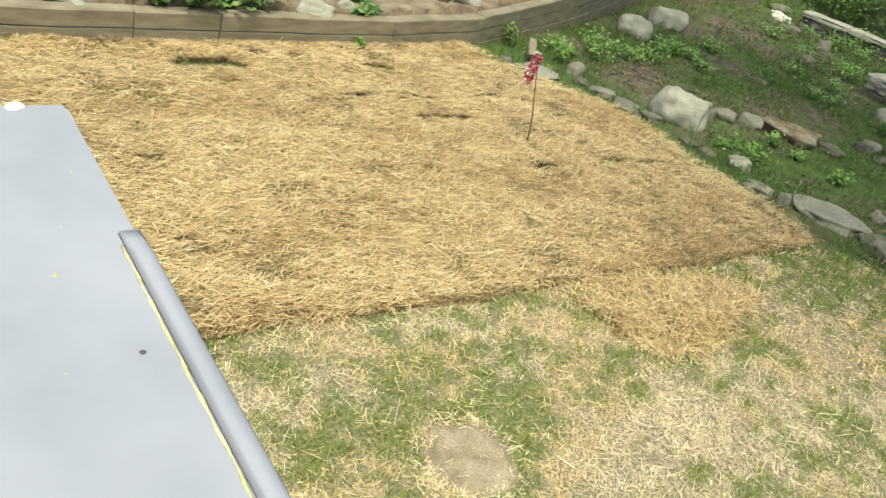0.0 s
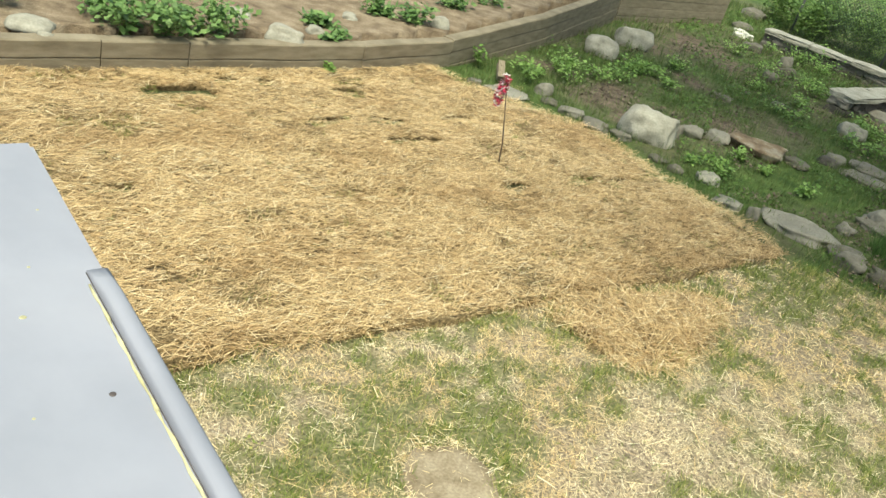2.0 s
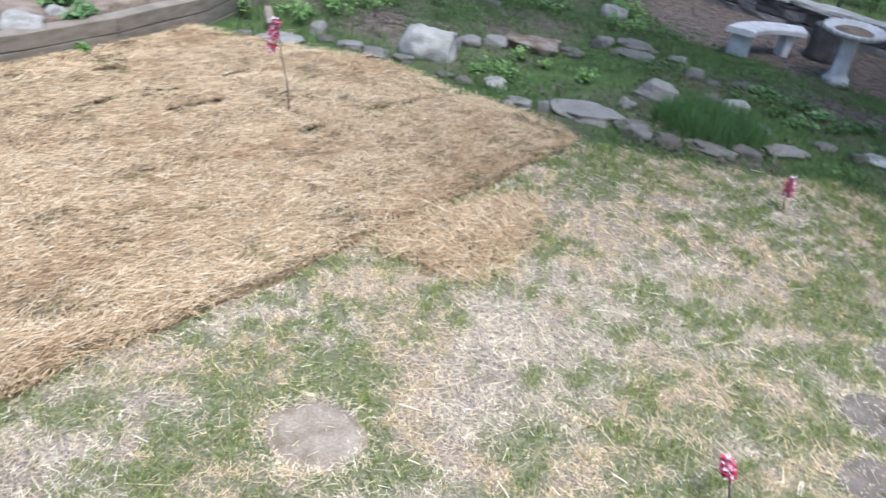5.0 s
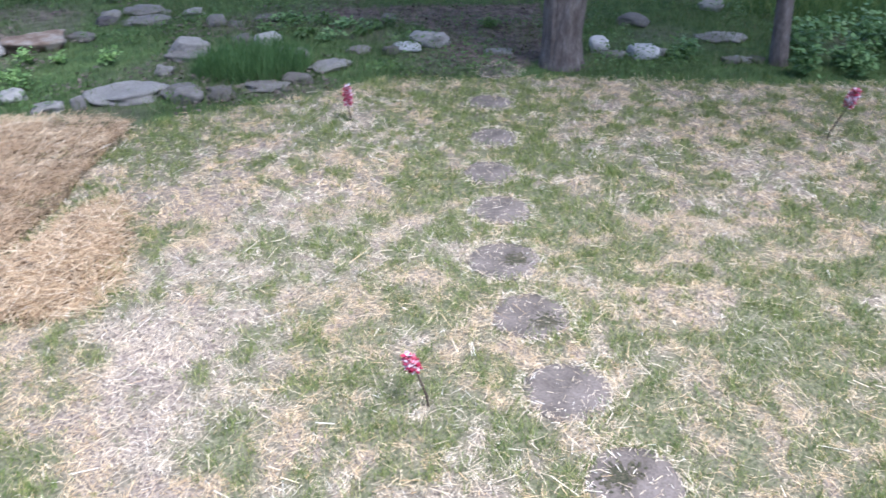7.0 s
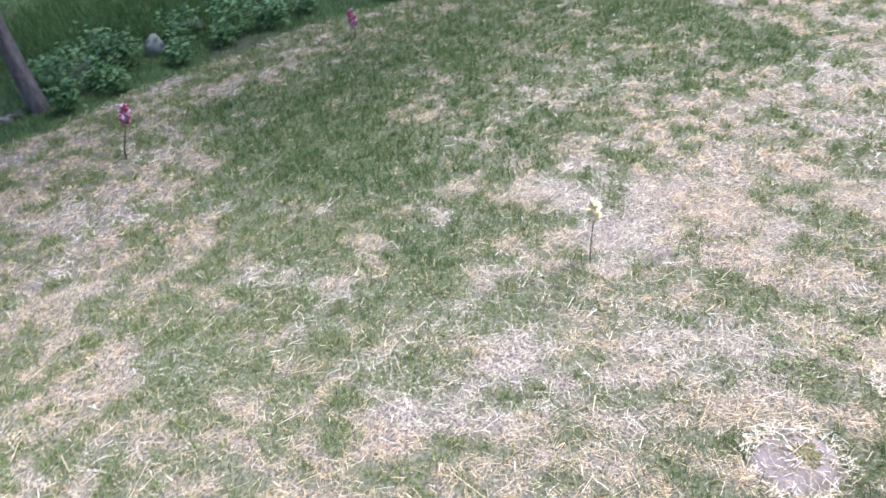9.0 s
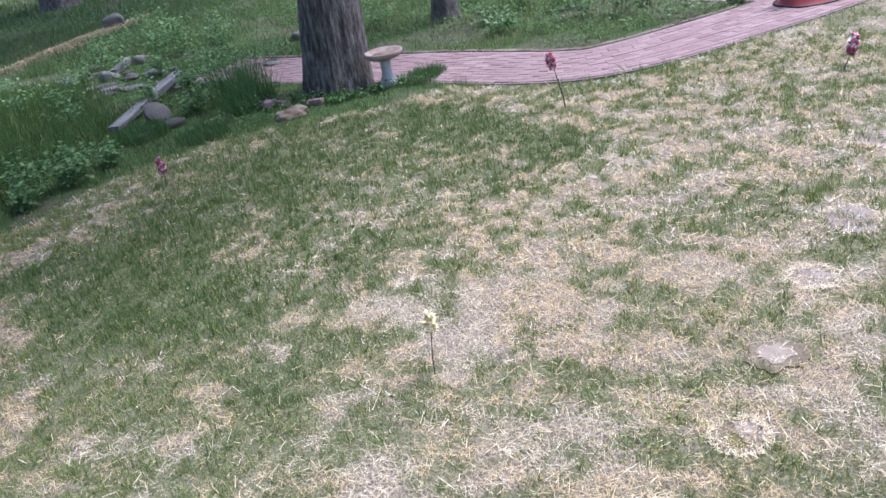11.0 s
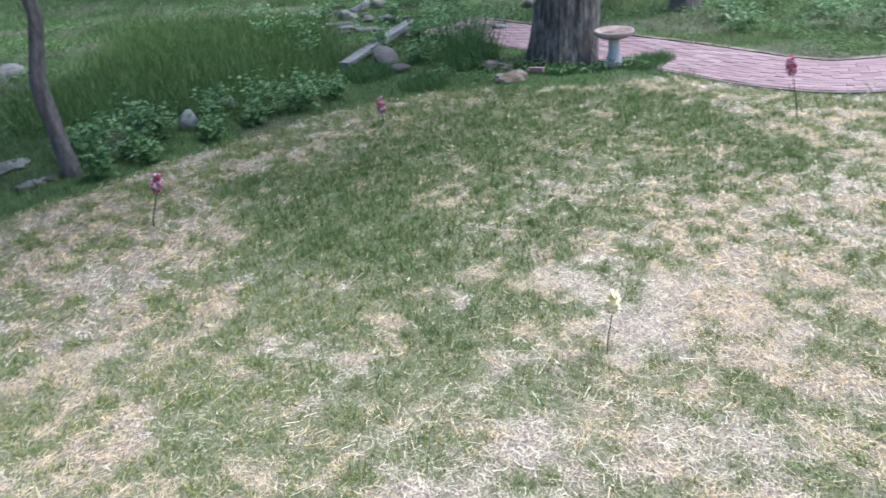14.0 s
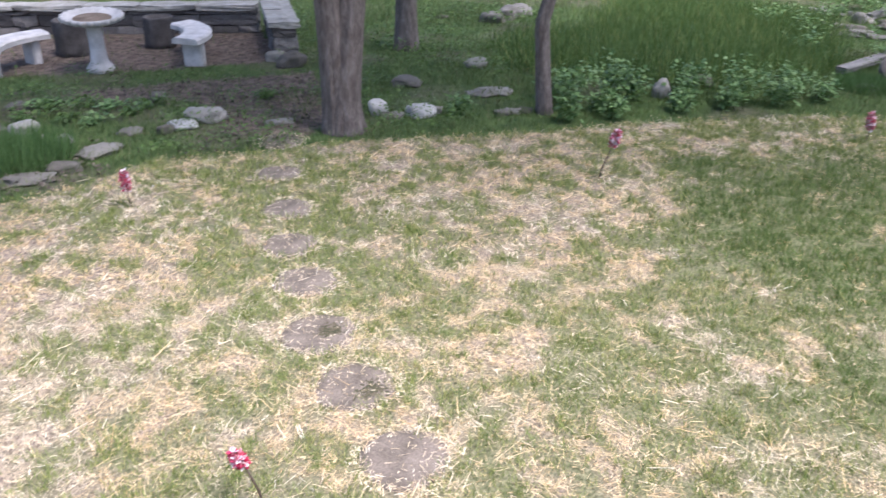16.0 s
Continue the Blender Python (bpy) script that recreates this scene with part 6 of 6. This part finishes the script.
patio = patio_base()
ring = empty("planter_ring", pose(PATIO[0], PATIO[1], 0), "round raised ring of dark stone blocks on the patio", "planter", kind="structure")
for row in range(3):
    for i in range(26):
        a = 2 * math.pi * (i + 0.5 * (row % 2)) / 26
        o = part("block", stone_block(0.245, 0.2, 0.135, i + row * 30), BLOCK, ring)
        o.location, o.rotation_euler = (1.06 * math.cos(a), 1.06 * math.sin(a), 0.075 + row * 0.14), (0, 0, a + math.pi / 2)
ob = part("ring_soil", lathe([(0.97, 0.0), (0.97, 0.32), (0.02, 0.36)], 40), SOIL, ring)


# ---- upturned wheelbarrow ----
def wheelbarrow():
    thing = empty("wheelbarrow", pose(9.08, -7.72, 0.02, 0, 0, 98), "red wheelbarrow turned upside down on the brick path", "wheelbarrow")
    bm = bmesh.new()
    rings = []
    for k, (sc, z) in enumerate(((1.03, 0.0), (1.0, 0.012), (0.97, 0.02), (0.86, 0.14), (0.74, 0.27), (0.68, 0.295))):
        ring = []
        for i in range(48):
            a = 2 * math.pi * i / 48
            pleat = 1 + (0.02 * math.cos(8 * a) if k in (3, 4) else 0)
            c, s = math.cos(a), math.sin(a)
            ex = 0.62 * (abs(c) ** 0.75) * (1 if c > 0 else -1)
            ey = 0.4 * (abs(s) ** 0.6) * (1 if s > 0 else -1) * (1 - 0.16 * c)
            ring.append(bm.verts.new((ex * sc * pleat + (0.05 if k > 3 else 0), ey * sc, z)))
        rings.append(ring)
    for p, q in zip(rings, rings[1:]):
        for i in range(48):
            bm.faces.new((p[i], p[(i + 1) % 48], q[(i + 1) % 48], q[i]))
    bm.faces.new(rings[-1])
    part("tray", bm, REDTRAY, thing, "red enamelled steel tray", smooth=True)
    bm = bmesh.new()
    tube(bm, [(0.03 + 0.635 * math.copysign(abs(math.cos(a)) ** 0.75, math.cos(a)) - 0.03, 0.41 * math.copysign(abs(math.sin(a)) ** 0.6, math.sin(a)) * (1 - 0.16 * math.cos(a)), 0.01) for a in (2 * math.pi * i / 48 for i in range(49))], [0.012] * 49, 8)
    part("rim", bm, RUBBER, thing, "dark rolled rim", smooth=True)
    wheel = part("wheel", lathe([(0.06, -0.05), (0.15, -0.05), (0.19, -0.025), (0.2, 0), (0.19, 0.025), (0.15, 0.05), (0.06, 0.05)], 32), RUBBER, thing, "black rubber wheel", smooth=True)
    wheel.matrix_local = pose(0.5, 0, 0.42, 90, 0, 0)
    hub = part("hub", lathe([(0.055, -0.06), (0.055, 0.06)], 16), METAL, wheel, smooth=True)
    for s in (-1, 1):
        bm = bmesh.new()
        tube(bm, [(0.5, s * 0.09, 0.42), (0.1, s * 0.17, 0.33), (-0.9, s * 0.28, 0.32)], [0.02] * 3, 8)
        part("handle", bm, RUBBER, thing, "black handle tube", smooth=True)
        bm = bmesh.new()
        tube(bm, [(-0.1, s * 0.2, 0.33), (-0.2, s * 0.22, 0.62), (-0.4, s * 0.22, 0.62), (-0.45, s * 0.23, 0.33)], [0.013] * 4, 8)
        part("leg", bm, RUBBER, thing, "black leg loop", smooth=True)


wheelbarrow()


# ---- flower stakes ----
def flower_stake(x, y, top, head_dir, head_len, head_w, label, yellow=False):
    """A thin bent stem with a spike of small glossy petals."""
    thing = empty("flower_stake", pose(x, y, 0), label, "flower stake", "flower stakes")
    tp = Vector(top)
    bm = bmesh.new()
    pts = [Vector((0, 0, -0.03)), tp * 0.3 + Vector((-tp.y, tp.x, 0)) * 0.1 + Vector((tp.x, tp.y, 0)) * -0.12, tp * 0.68 + Vector((tp.x, tp.y, 0)) * -0.05, tp]
    tube(bm, [Vector(p) for p in pts], [0.006, 0.006, 0.005, 0.004] if not yellow else [0.003] * 4, 8)
    part("stem", bm, WIRE, thing, "thin bent stem", smooth=True)
    d = Vector(head_dir).normalized()
    s = d.cross(Vector((0.2, 0.3, 1))).normalized()
    t = d.cross(s)
    for mat_i, count, name in ((0, 60, "petals"), (1, 40, "highlight_petals")) if yellow else ((0, 170, "petals"), (1, 75, "highlight_petals")):
        v = []
        for _ in range(count):
            k, a = rng.random(), rng.uniform(0, 6.28)
            out = s * math.cos(a) + t * math.sin(a)
            r = head_w * 0.5 * (0.45 + 0.55 * math.sin(math.pi * (0.15 + 0.8 * k)))
            base = tp + d * head_len * k + out * r * 0.2
            tip = tp + d * (head_len * k + rng.uniform(-0.012, 0.02)) + out * r * rng.uniform(0.8, 1.1)
            w = (d.cross(out) * 0.8 + d * rng.uniform(-0.6, 0.6)).normalized() * 0.11 * head_w
            v.append([base, (base + tip) / 2 + w, tip, (base + tip) / 2 - w])
        m = (STRAW if mat_i == 0 else YPETAL) if yellow else (RED if mat_i == 0 else PETAL)
        ob = new(name, quads(name, np.array([[list(q) for q in f] for f in v]), m))
        ob.parent = thing
    return thing


STAKE = "artificial red and white flower spike on a thin dark stake"


def toward(x, y, side, h):
    """Offset to the right as seen from the deck, and a height."""
    r = math.hypot(x, y)
    return Vector((side * y / r, -side * x / r, h))


def stake_at(x, y, side, h, side_end, h_end, width, label, yellow=False):
    a, b = toward(x, y, side, h), toward(x, y, side_end, h_end)
    flower_stake(x, y, a, b - a, (b - a).length, width, label, yellow)


# foot, then stem end and spike end: sideways offset and height
STAKES = [(3.7, 5.2, -0.016, 0.13, -0.015, 0.30, 0.10), (1.88, 2.2, -0.056, 0.205, -0.095, 0.285, 0.085), (6.19, 2.42, 0.08, 0.275, 0.12, 0.43, 0.11), (8.45, 0.65, 0.024, 0.121, 0.001, 0.30, 0.11), (7.56, -3.34, -0.074, 0.406, -0.119, 0.573, 0.12), (6.48, -5.77, 0.048, 0.137, 0.087, 0.342, 0.13)]
for row in STAKES:
    stake_at(*row, STAKE)
# the tall one on the mat droops from its bent top
stake_at(-0.09, 6.3, -0.145, 0.78, -0.165, 0.52, 0.115, STAKE)
stake_at(3.84, -0.72, 0.026, 0.27, 0.036, 0.385, 0.1, "faded yellow and white artificial flower on a thin dark stake", True)


# a bare marker stick near the yellow flower
bm = bmesh.new()
tube(bm, [(0, 0, -0.03), (0.002, 0.001, 0.06), (0.001, 0.004, 0.13)], [0.0035, 0.0032, 0.003], 8, 0.1)
ob = part("marker_stick", bm, STRAW, smooth=True)
ob.location = (3.47, -1.15, 0)
tagged(ob, "thin pale wooden stick standing upright in the lawn", "stick")


# ---- deck railing ----
def rail_cap(a, b, z, width, name, lip_from, paint=None):
    """A painted cap board whose outer edge runs from a to b, with a raised strip along that edge."""
    ax, ay = a
    length = math.hypot(b[0] - ax, b[1] - ay)
    dx, dy = (b[0] - ax) / length, (b[1] - ay) / length
    nx, ny = dy, -dx  # inward
    thing = empty(name, Matrix(((dx, nx, 0, ax), (dy, ny, 0, ay), (0, 0, 1, z), (0, 0, 0, 1))), "grey painted deck railing board with a raised edge strip and sealant", "railing", "deck railing boards")
    bm = bmesh.new()
    bmesh.ops.create_cube(bm, size=1, matrix=pose(length / 2, width / 2, -0.019) @ Matrix.Diagonal((length, width, 0.038, 1)))
    bmesh.ops.bevel(bm, geom=bm.edges[:], offset=0.012 if paint else 0.003, segments=5 if paint else 3, affect="EDGES")
    part("board", bm, paint or RAIL, thing, smooth=bool(paint))
    if lip_from is None:
        return thing
    bm = bmesh.new()
    prof = [(0.0096, -0.002), (0.0094, 0.0046), (0.0084, 0.0062), (0.005, 0.0064), (0.001, 0.0055), (-0.0012, 0.002), (-0.0014, -0.03), (0.004, -0.03)]
    rings = []
    for i in range(31):
        k = i / 30
        grow = min(1.0, 0.15 + k * 14)
        rings.append([bm.verts.new((lip_from + (length - lip_from) * k, py, pz * grow if pz > 0 else pz)) for py, pz in prof])
    for p, q in zip(rings, rings[1:]):
        for i in range(8):
            bm.faces.new((p[i], p[(i + 1) % 8], q[(i + 1) % 8], q[i]))
    bm.faces.new(rings[0])
    bm.faces.new(list(reversed(rings[-1])))
    bmesh.ops.recalc_face_normals(bm, faces=bm.faces[:])
    part("edge_strip", bm, RAIL, thing, "raised grey edge strip", smooth=True)
    bm = bmesh.new()
    n = 40
    tube(bm, [(lip_from + 0.012 + (length - lip_from - 0.012) * i / n, 0.0113 + 0.0003 * math.sin(i * 1.9), 0.0002) for i in range(n + 1)], [0.0007 + 0.0004 * math.sin(i * 2.7) for i in range(n + 1)], 8)
    # dark tube standing in for the thin shade inside the edge strip
    groove = bmesh.new()
    tube(groove, [(lip_from + 0.001, 0.0099, 0.0), (length, 0.0099, 0.0)], [0.0003, 0.0003], 8)
    part("groove", groove, SPECK_SHADE, thing, "thin dark line put in for shade beside the strip", smooth=True)
    part("sealant_bead", bm, YELLOW, thing, "thin yellow sealant bead", smooth=True)
    return thing


RAIL_Z = 2.335
rail_cap((-0.340, 0.371), (0.055, -0.004), RAIL_Z, 0.14, "railing_board", 0.15)
rail_cap((0.140, 0.037), (0.873, -0.842), RAIL_Z, 0.14, "railing_board", None, RAIL_GREY)


def spot(x, y, r, material, name, label, flat=0.25):
    bm = bmesh.new()
    bmesh.ops.create_icosphere(bm, subdivisions=2, radius=r)
    for v in bm.verts:
        v.co *= 1 + 0.35 * noise.noise(v.co * 400 + Vector((x * 90, y * 90, 0)))
        v.co.z *= flat
    ob = part(name, bm, material, smooth=True)
    ob.location = (x, y, RAIL_Z)
    return tagged(ob, label, name.replace("_", " "))


spot(-0.181, 0.186, 0.0016, SPECK_SHADE, "dirt_speck", "small dark dirt speck on the grey railing board")
spot(-0.358, 0.346, 0.006, WHITE, "paint_drip", "glossy white paint drip on the railing board's end")
for x, y, r in ((-0.241, 0.214, 0.0016), (-0.262, 0.25, 0.0009), (-0.20, 0.16, 0.0007), (-0.29, 0.30, 0.0008)):
    spot(x, y, r, YELLOW, "sealant_fleck", "small yellow sealant fleck on the grey board")
for x, y in ((-0.316, 0.251), (0.467, -0.471)):
    bm = bmesh.new()
    bmesh.ops.create_cube(bm, size=1, matrix=pose(x, y, (RAIL_Z - 0.038) / 2 - 0.05, 0, 0, -42) @ Matrix.Diagonal((0.09, 0.09, RAIL_Z - 0.038 + 0.1, 1)))
    bmesh.ops.bevel(bm, geom=bm.edges[:], offset=0.006, segments=2, affect="EDGES")
    tagged(part("railing_post", bm, RAIL), "grey painted square post carrying the deck railing", "post", "railing posts")


# ---- deck floor behind the railing and the plain house wall that closes the yard ----
along, inward = Vector((0.70, -0.714, 0)), Vector((-0.714, -0.70, 0))
deck = empty("deck_floor", pose(0, 0, 0), "grey painted deck floor of long boards behind the railing", "deck", kind="structure")
bm = bmesh.new()
bmesh.ops.create_cube(bm, size=1, matrix=Matrix.Diagonal((5.6, 0.138, 0.03, 1)))
bmesh.ops.bevel(bm, geom=bm.edges[:], offset=0.003, segments=1, affect="EDGES")
board = finish(bm, "board", RAIL)
for k in range(21):
    c = Vector((0.1, 0.0, 1.3)) + along * 0.2 + inward * (0.12 + 0.144 * k)
    o = new("board", board)
    o.parent = deck
    o.matrix_world = pose(c.x, c.y, c.z, 0, 0, -45.6)
SIDING = mat("pale_siding", [(0.3, (0.60, 0.59, 0.56)), (0.7, (0.70, 0.69, 0.66))], scale=4, fine=30, bump=0.2, rough=0.7, vary=0.1)
c = Vector((0.1, 0.0, 2.2)) + along * 0.2 + inward * 3.3
bm = bmesh.new()
bmesh.ops.create_cube(bm, size=1, matrix=Matrix.Diagonal((7.0, 0.2, 4.6, 1)))
bmesh.ops.bevel(bm, geom=bm.edges[:], offset=0.01, segments=1, affect="EDGES")
ob = part("wall_house", bm, SIDING)
ob.matrix_world = pose(c.x, c.y, c.z, 0, 0, -45.6)
tagged(ob, "plain pale house wall behind the deck", "wall", kind="structure")


# ---- old boards, litter, straw row ----
def plank(a, b, w, h, label, rise=0.0, name="old_plank"):
    length = math.hypot(b[0] - a[0], b[1] - a[1])
    bm = bmesh.new()
    bmesh.ops.create_cube(bm, size=1)
    bmesh.ops.subdivide_edges(bm, edges=bm.edges[:], cuts=5, use_grid_fill=True)
    for v in bm.verts:
        v.co = Vector((v.co.x * length, v.co.y * w * (1 + 0.15 * noise.noise(v.co * 3)), v.co.z * h)) + Vector((0, 0.01, 0.01)) * noise.noise(v.co * 5)
    ob = part(name, bm, TIMBER if name == "wood_stub" else OLDWOOD)
    ob.matrix_world = pose((a[0] + b[0]) / 2, (a[1] + b[1]) / 2, h / 2 + rise / 2, 0, -math.degrees(math.atan2(rise, length)), math.degrees(math.atan2(b[1] - a[1], b[0] - a[0])))
    return tagged(ob, label, "plank")


plank((11.2, 1.25), (13.3, 0.33), 0.14, 0.08, "silvered old plank propped on stones among weeds", 0.12)
plank((15.3, 1.4), (15.95, 1.15), 0.12, 0.1, "short grey log lying among rubble", 0.05, "old_log")
plank((-0.36, 8.6), (-0.42, 8.8), 0.07, 0.08, "grey wood stub leaning at the stone border", 0.16, "wood_stub")
bm = lathe([(0.17, -0.03), (0.18, 0.02), (0.165, 0.045), (0.02, 0.05)], 30)
ob = part("round_slab", bm, BLOCK, smooth=True)
ob.matrix_world = pose(11.25, 0.68, 0.09, 45, 10, -60)
tagged(ob, "round grey stone disc leaning against the plank", "stone disc")
for x, y, w in ((3.4, 16.1, 0.3), (3.32, 15.8, 0.2), (3.5, 15.75, 0.16)):
    rock("litter_piece", x, y, w, 0.1, "crumpled white litter lying on the slope", "litter on the slope", LITTER)
straw_pile(20.4, 2.35, 2.9, 0.42, math.atan2(-2.9, 4.3), 0.08, 2600, "straw_row", "pale straw row lying across the far meadow")
for k, (x, y) in enumerate(((10.38, -0.66), (10.42, -0.84), (10.1, -1.2))):
    bm = bmesh.new()
    bmesh.ops.create_cube(bm, size=1, matrix=pose(x, y, 0.035 + 0.05 * (k == 0), 3, 2, 30 * k) @ Matrix.Diagonal((0.2, 0.1, 0.065, 1)))
    bmesh.ops.bevel(bm, geom=bm.edges[:], offset=0.006, segments=2, affect="EDGES")
    tagged(part("loose_brick", bm, BRICK), "loose red brick lying near the big tree", "brick", "loose bricks")


for x, y, turn, m, label in ((9.86, -7.64, 25, LITTER, "pale block lying beside the upturned wheelbarrow"), (9.82, -6.99, 40, BRICK, "loose pinkish brick lying at the patio edge")):
    bm = bmesh.new()
    bmesh.ops.create_cube(bm, size=1, matrix=pose(x, y, 0.055, 2, 3, turn) @ Matrix.Diagonal((0.24, 0.1, 0.07, 1)))
    bmesh.ops.bevel(bm, geom=bm.edges[:], offset=0.008, segments=2, affect="EDGES")
    tagged(part("loose_block", bm, m), label, "block")


# ---- chain-link fence beyond the slope ----
def fence():
    a, b, h = (4.6, 17.5), (8.5, 12.6), 1.2
    length = math.hypot(b[0] - a[0], b[1] - a[1])
    turn = math.degrees(math.atan2(b[1] - a[1], b[0] - a[0]))
    thing = empty("wire_fence", pose(a[0], a[1], 0, 0, 0, turn), "dark chain-link wire fence behind the weeds", "fence")
    for i in range(4):
        bm = bmesh.new()
        tube(bm, [(length * i / 3, 0, -0.1), (length * i / 3, 0, h)], [0.025, 0.025], 10)
        part("post", bm, METAL, thing, smooth=True)
    v = []
    w = 0.004
    for k in range(-20, int(length / 0.07)):
        for s in (1, -1):
            x0 = k * 0.07 if s > 0 else k * 0.07 + h
            x1 = x0 + s * h
            z0, z1 = 0.0, h
            if min(x0, x1) < 0 or max(x0, x1) > length:
                continue
            v.append([(x0 - w, 0.002 * s, z0), (x0 + w, 0.002 * s, z0), (x1 + w, 0.002 * s, z1), (x1 - w, 0.002 * s, z1)])
    ob = new("wire_mesh", quads("wire_mesh", np.array(v), METAL))
    ob.parent = thing
    tagged(ob, kind="stuff")


fence()


# ---- bricks of the path and patio ----
def brick_mesh():
    bm = bmesh.new()
    bmesh.ops.create_cube(bm, size=1, matrix=Matrix.Diagonal((0.1985, 0.0895, 0.05, 1)))
    top = [e for e in bm.edges if all(v.co.z > 0 for v in e.verts)]
    bmesh.ops.bevel(bm, geom=top, offset=0.004, segments=1, affect="EDGES")
    return finish(bm, "brick", BRICK)


def path_bricks():
    d = np.gradient(PATH_LINE, axis=0)
    d = d / np.linalg.norm(d, axis=1, keepdims=True)
    n = np.stack([-d[:, 1], d[:, 0]], 1)
    spots = []
    for row in range(13):
        line = PATH_LINE + n * (row - 6) * 0.0955
        s = np.r_[0, np.cumsum(np.linalg.norm(np.diff(line, axis=0), axis=1))]
        a = 0.1 + 0.1 * (row % 2) + 0.03 * math.sin(row * 3)
        while a < s[-1] - 0.12:
            c = [float(np.interp(a, s, line[:, k])) for k in (0, 1)]
            t = [float(np.interp(a + 0.08, s, line[:, k]) - np.interp(a - 0.08, s, line[:, k])) for k in (0, 1)]
            spots.append((c[0], c[1], math.atan2(t[1], t[0])))
            a += 0.2
    return spots


me = brick_mesh()
spots = path_bricks()
near = [q for q in spots if 7.5 < q[0] < 9.7 and -6.2 < q[1] < -2.9][:300]
rest = [q for q in spots if q not in near]
for x, y, a in near:
    o = new("brick", me)
    o.parent = brick_path
    o.matrix_world = pose(x, y, -0.003 + 0.003 * math.sin(x * 40 + y * 31), 0.7 * math.sin(y * 50), 0.7 * math.sin(x * 60), math.degrees(a))
base_v = np.array([v.co for v in me.vertices])
base_f = [tuple(p.vertices) for p in me.polygons]


def joined(name, rows, parent, label):
    v, f = [], []
    for x, y, a in rows:
        k = len(v) * len(base_v)
        c, s_ = math.cos(a), math.sin(a)
        w = base_v.copy()
        w[:, 0], w[:, 1] = base_v[:, 0] * c - base_v[:, 1] * s_ + x, base_v[:, 0] * s_ + base_v[:, 1] * c + y
        w[:, 2] += -0.003 + 0.003 * math.sin(x * 40 + y * 31)
        f += [tuple(i + k for i in q) for q in base_f]
        v.append(w)
    m = bpy.data.meshes.new(name)
    m.from_pydata(np.concatenate(v).tolist(), [], f)
    m.materials.append(BRICK_I)
    o = new(name, m)
    o.parent = parent
    return tagged(o, label, kind="stuff")


joined("brick_rows", rest, brick_path, "rows of worn red paving bricks")
round_rows = []
for k in range(int((PATIO_R - 1.2) / 0.1)):
    r = PATIO_R - 0.06 - 0.1 * k
    n = int(2 * math.pi * r / 0.2)
    for i in range(n):
        a = 2 * math.pi * i / n + k
        x, y = PATIO[0] + r * math.cos(a), PATIO[1] + r * math.sin(a)
        if np.min(np.hypot(PATH_LINE[:, 0] - x, PATH_LINE[:, 1] - y)) > 0.68:
            round_rows.append((x - PATIO[0], y - PATIO[1], a + math.pi / 2))
joined("brick_rows", round_rows, patio, "ringed courses of red paving bricks")
# raised brick edging on the weedy side of the path
edge_rows = []
for i in range(2, len(PATH_LINE) - 2, 4):
    d = PATH_LINE[i + 1] - PATH_LINE[i - 1]
    d = d / np.linalg.norm(d)
    c = PATH_LINE[i] + np.array([-d[1], d[0]]) * 0.72
    if c[1] > -6.9:
        edge_rows.append((c[0], c[1], math.atan2(d[1], d[0])))
edging = joined("brick_edging", edge_rows, brick_path, "raised brown edging along the path's weedy side")
edging.location.z = 0.002
edging.data.materials[0] = EDGE_WOOD
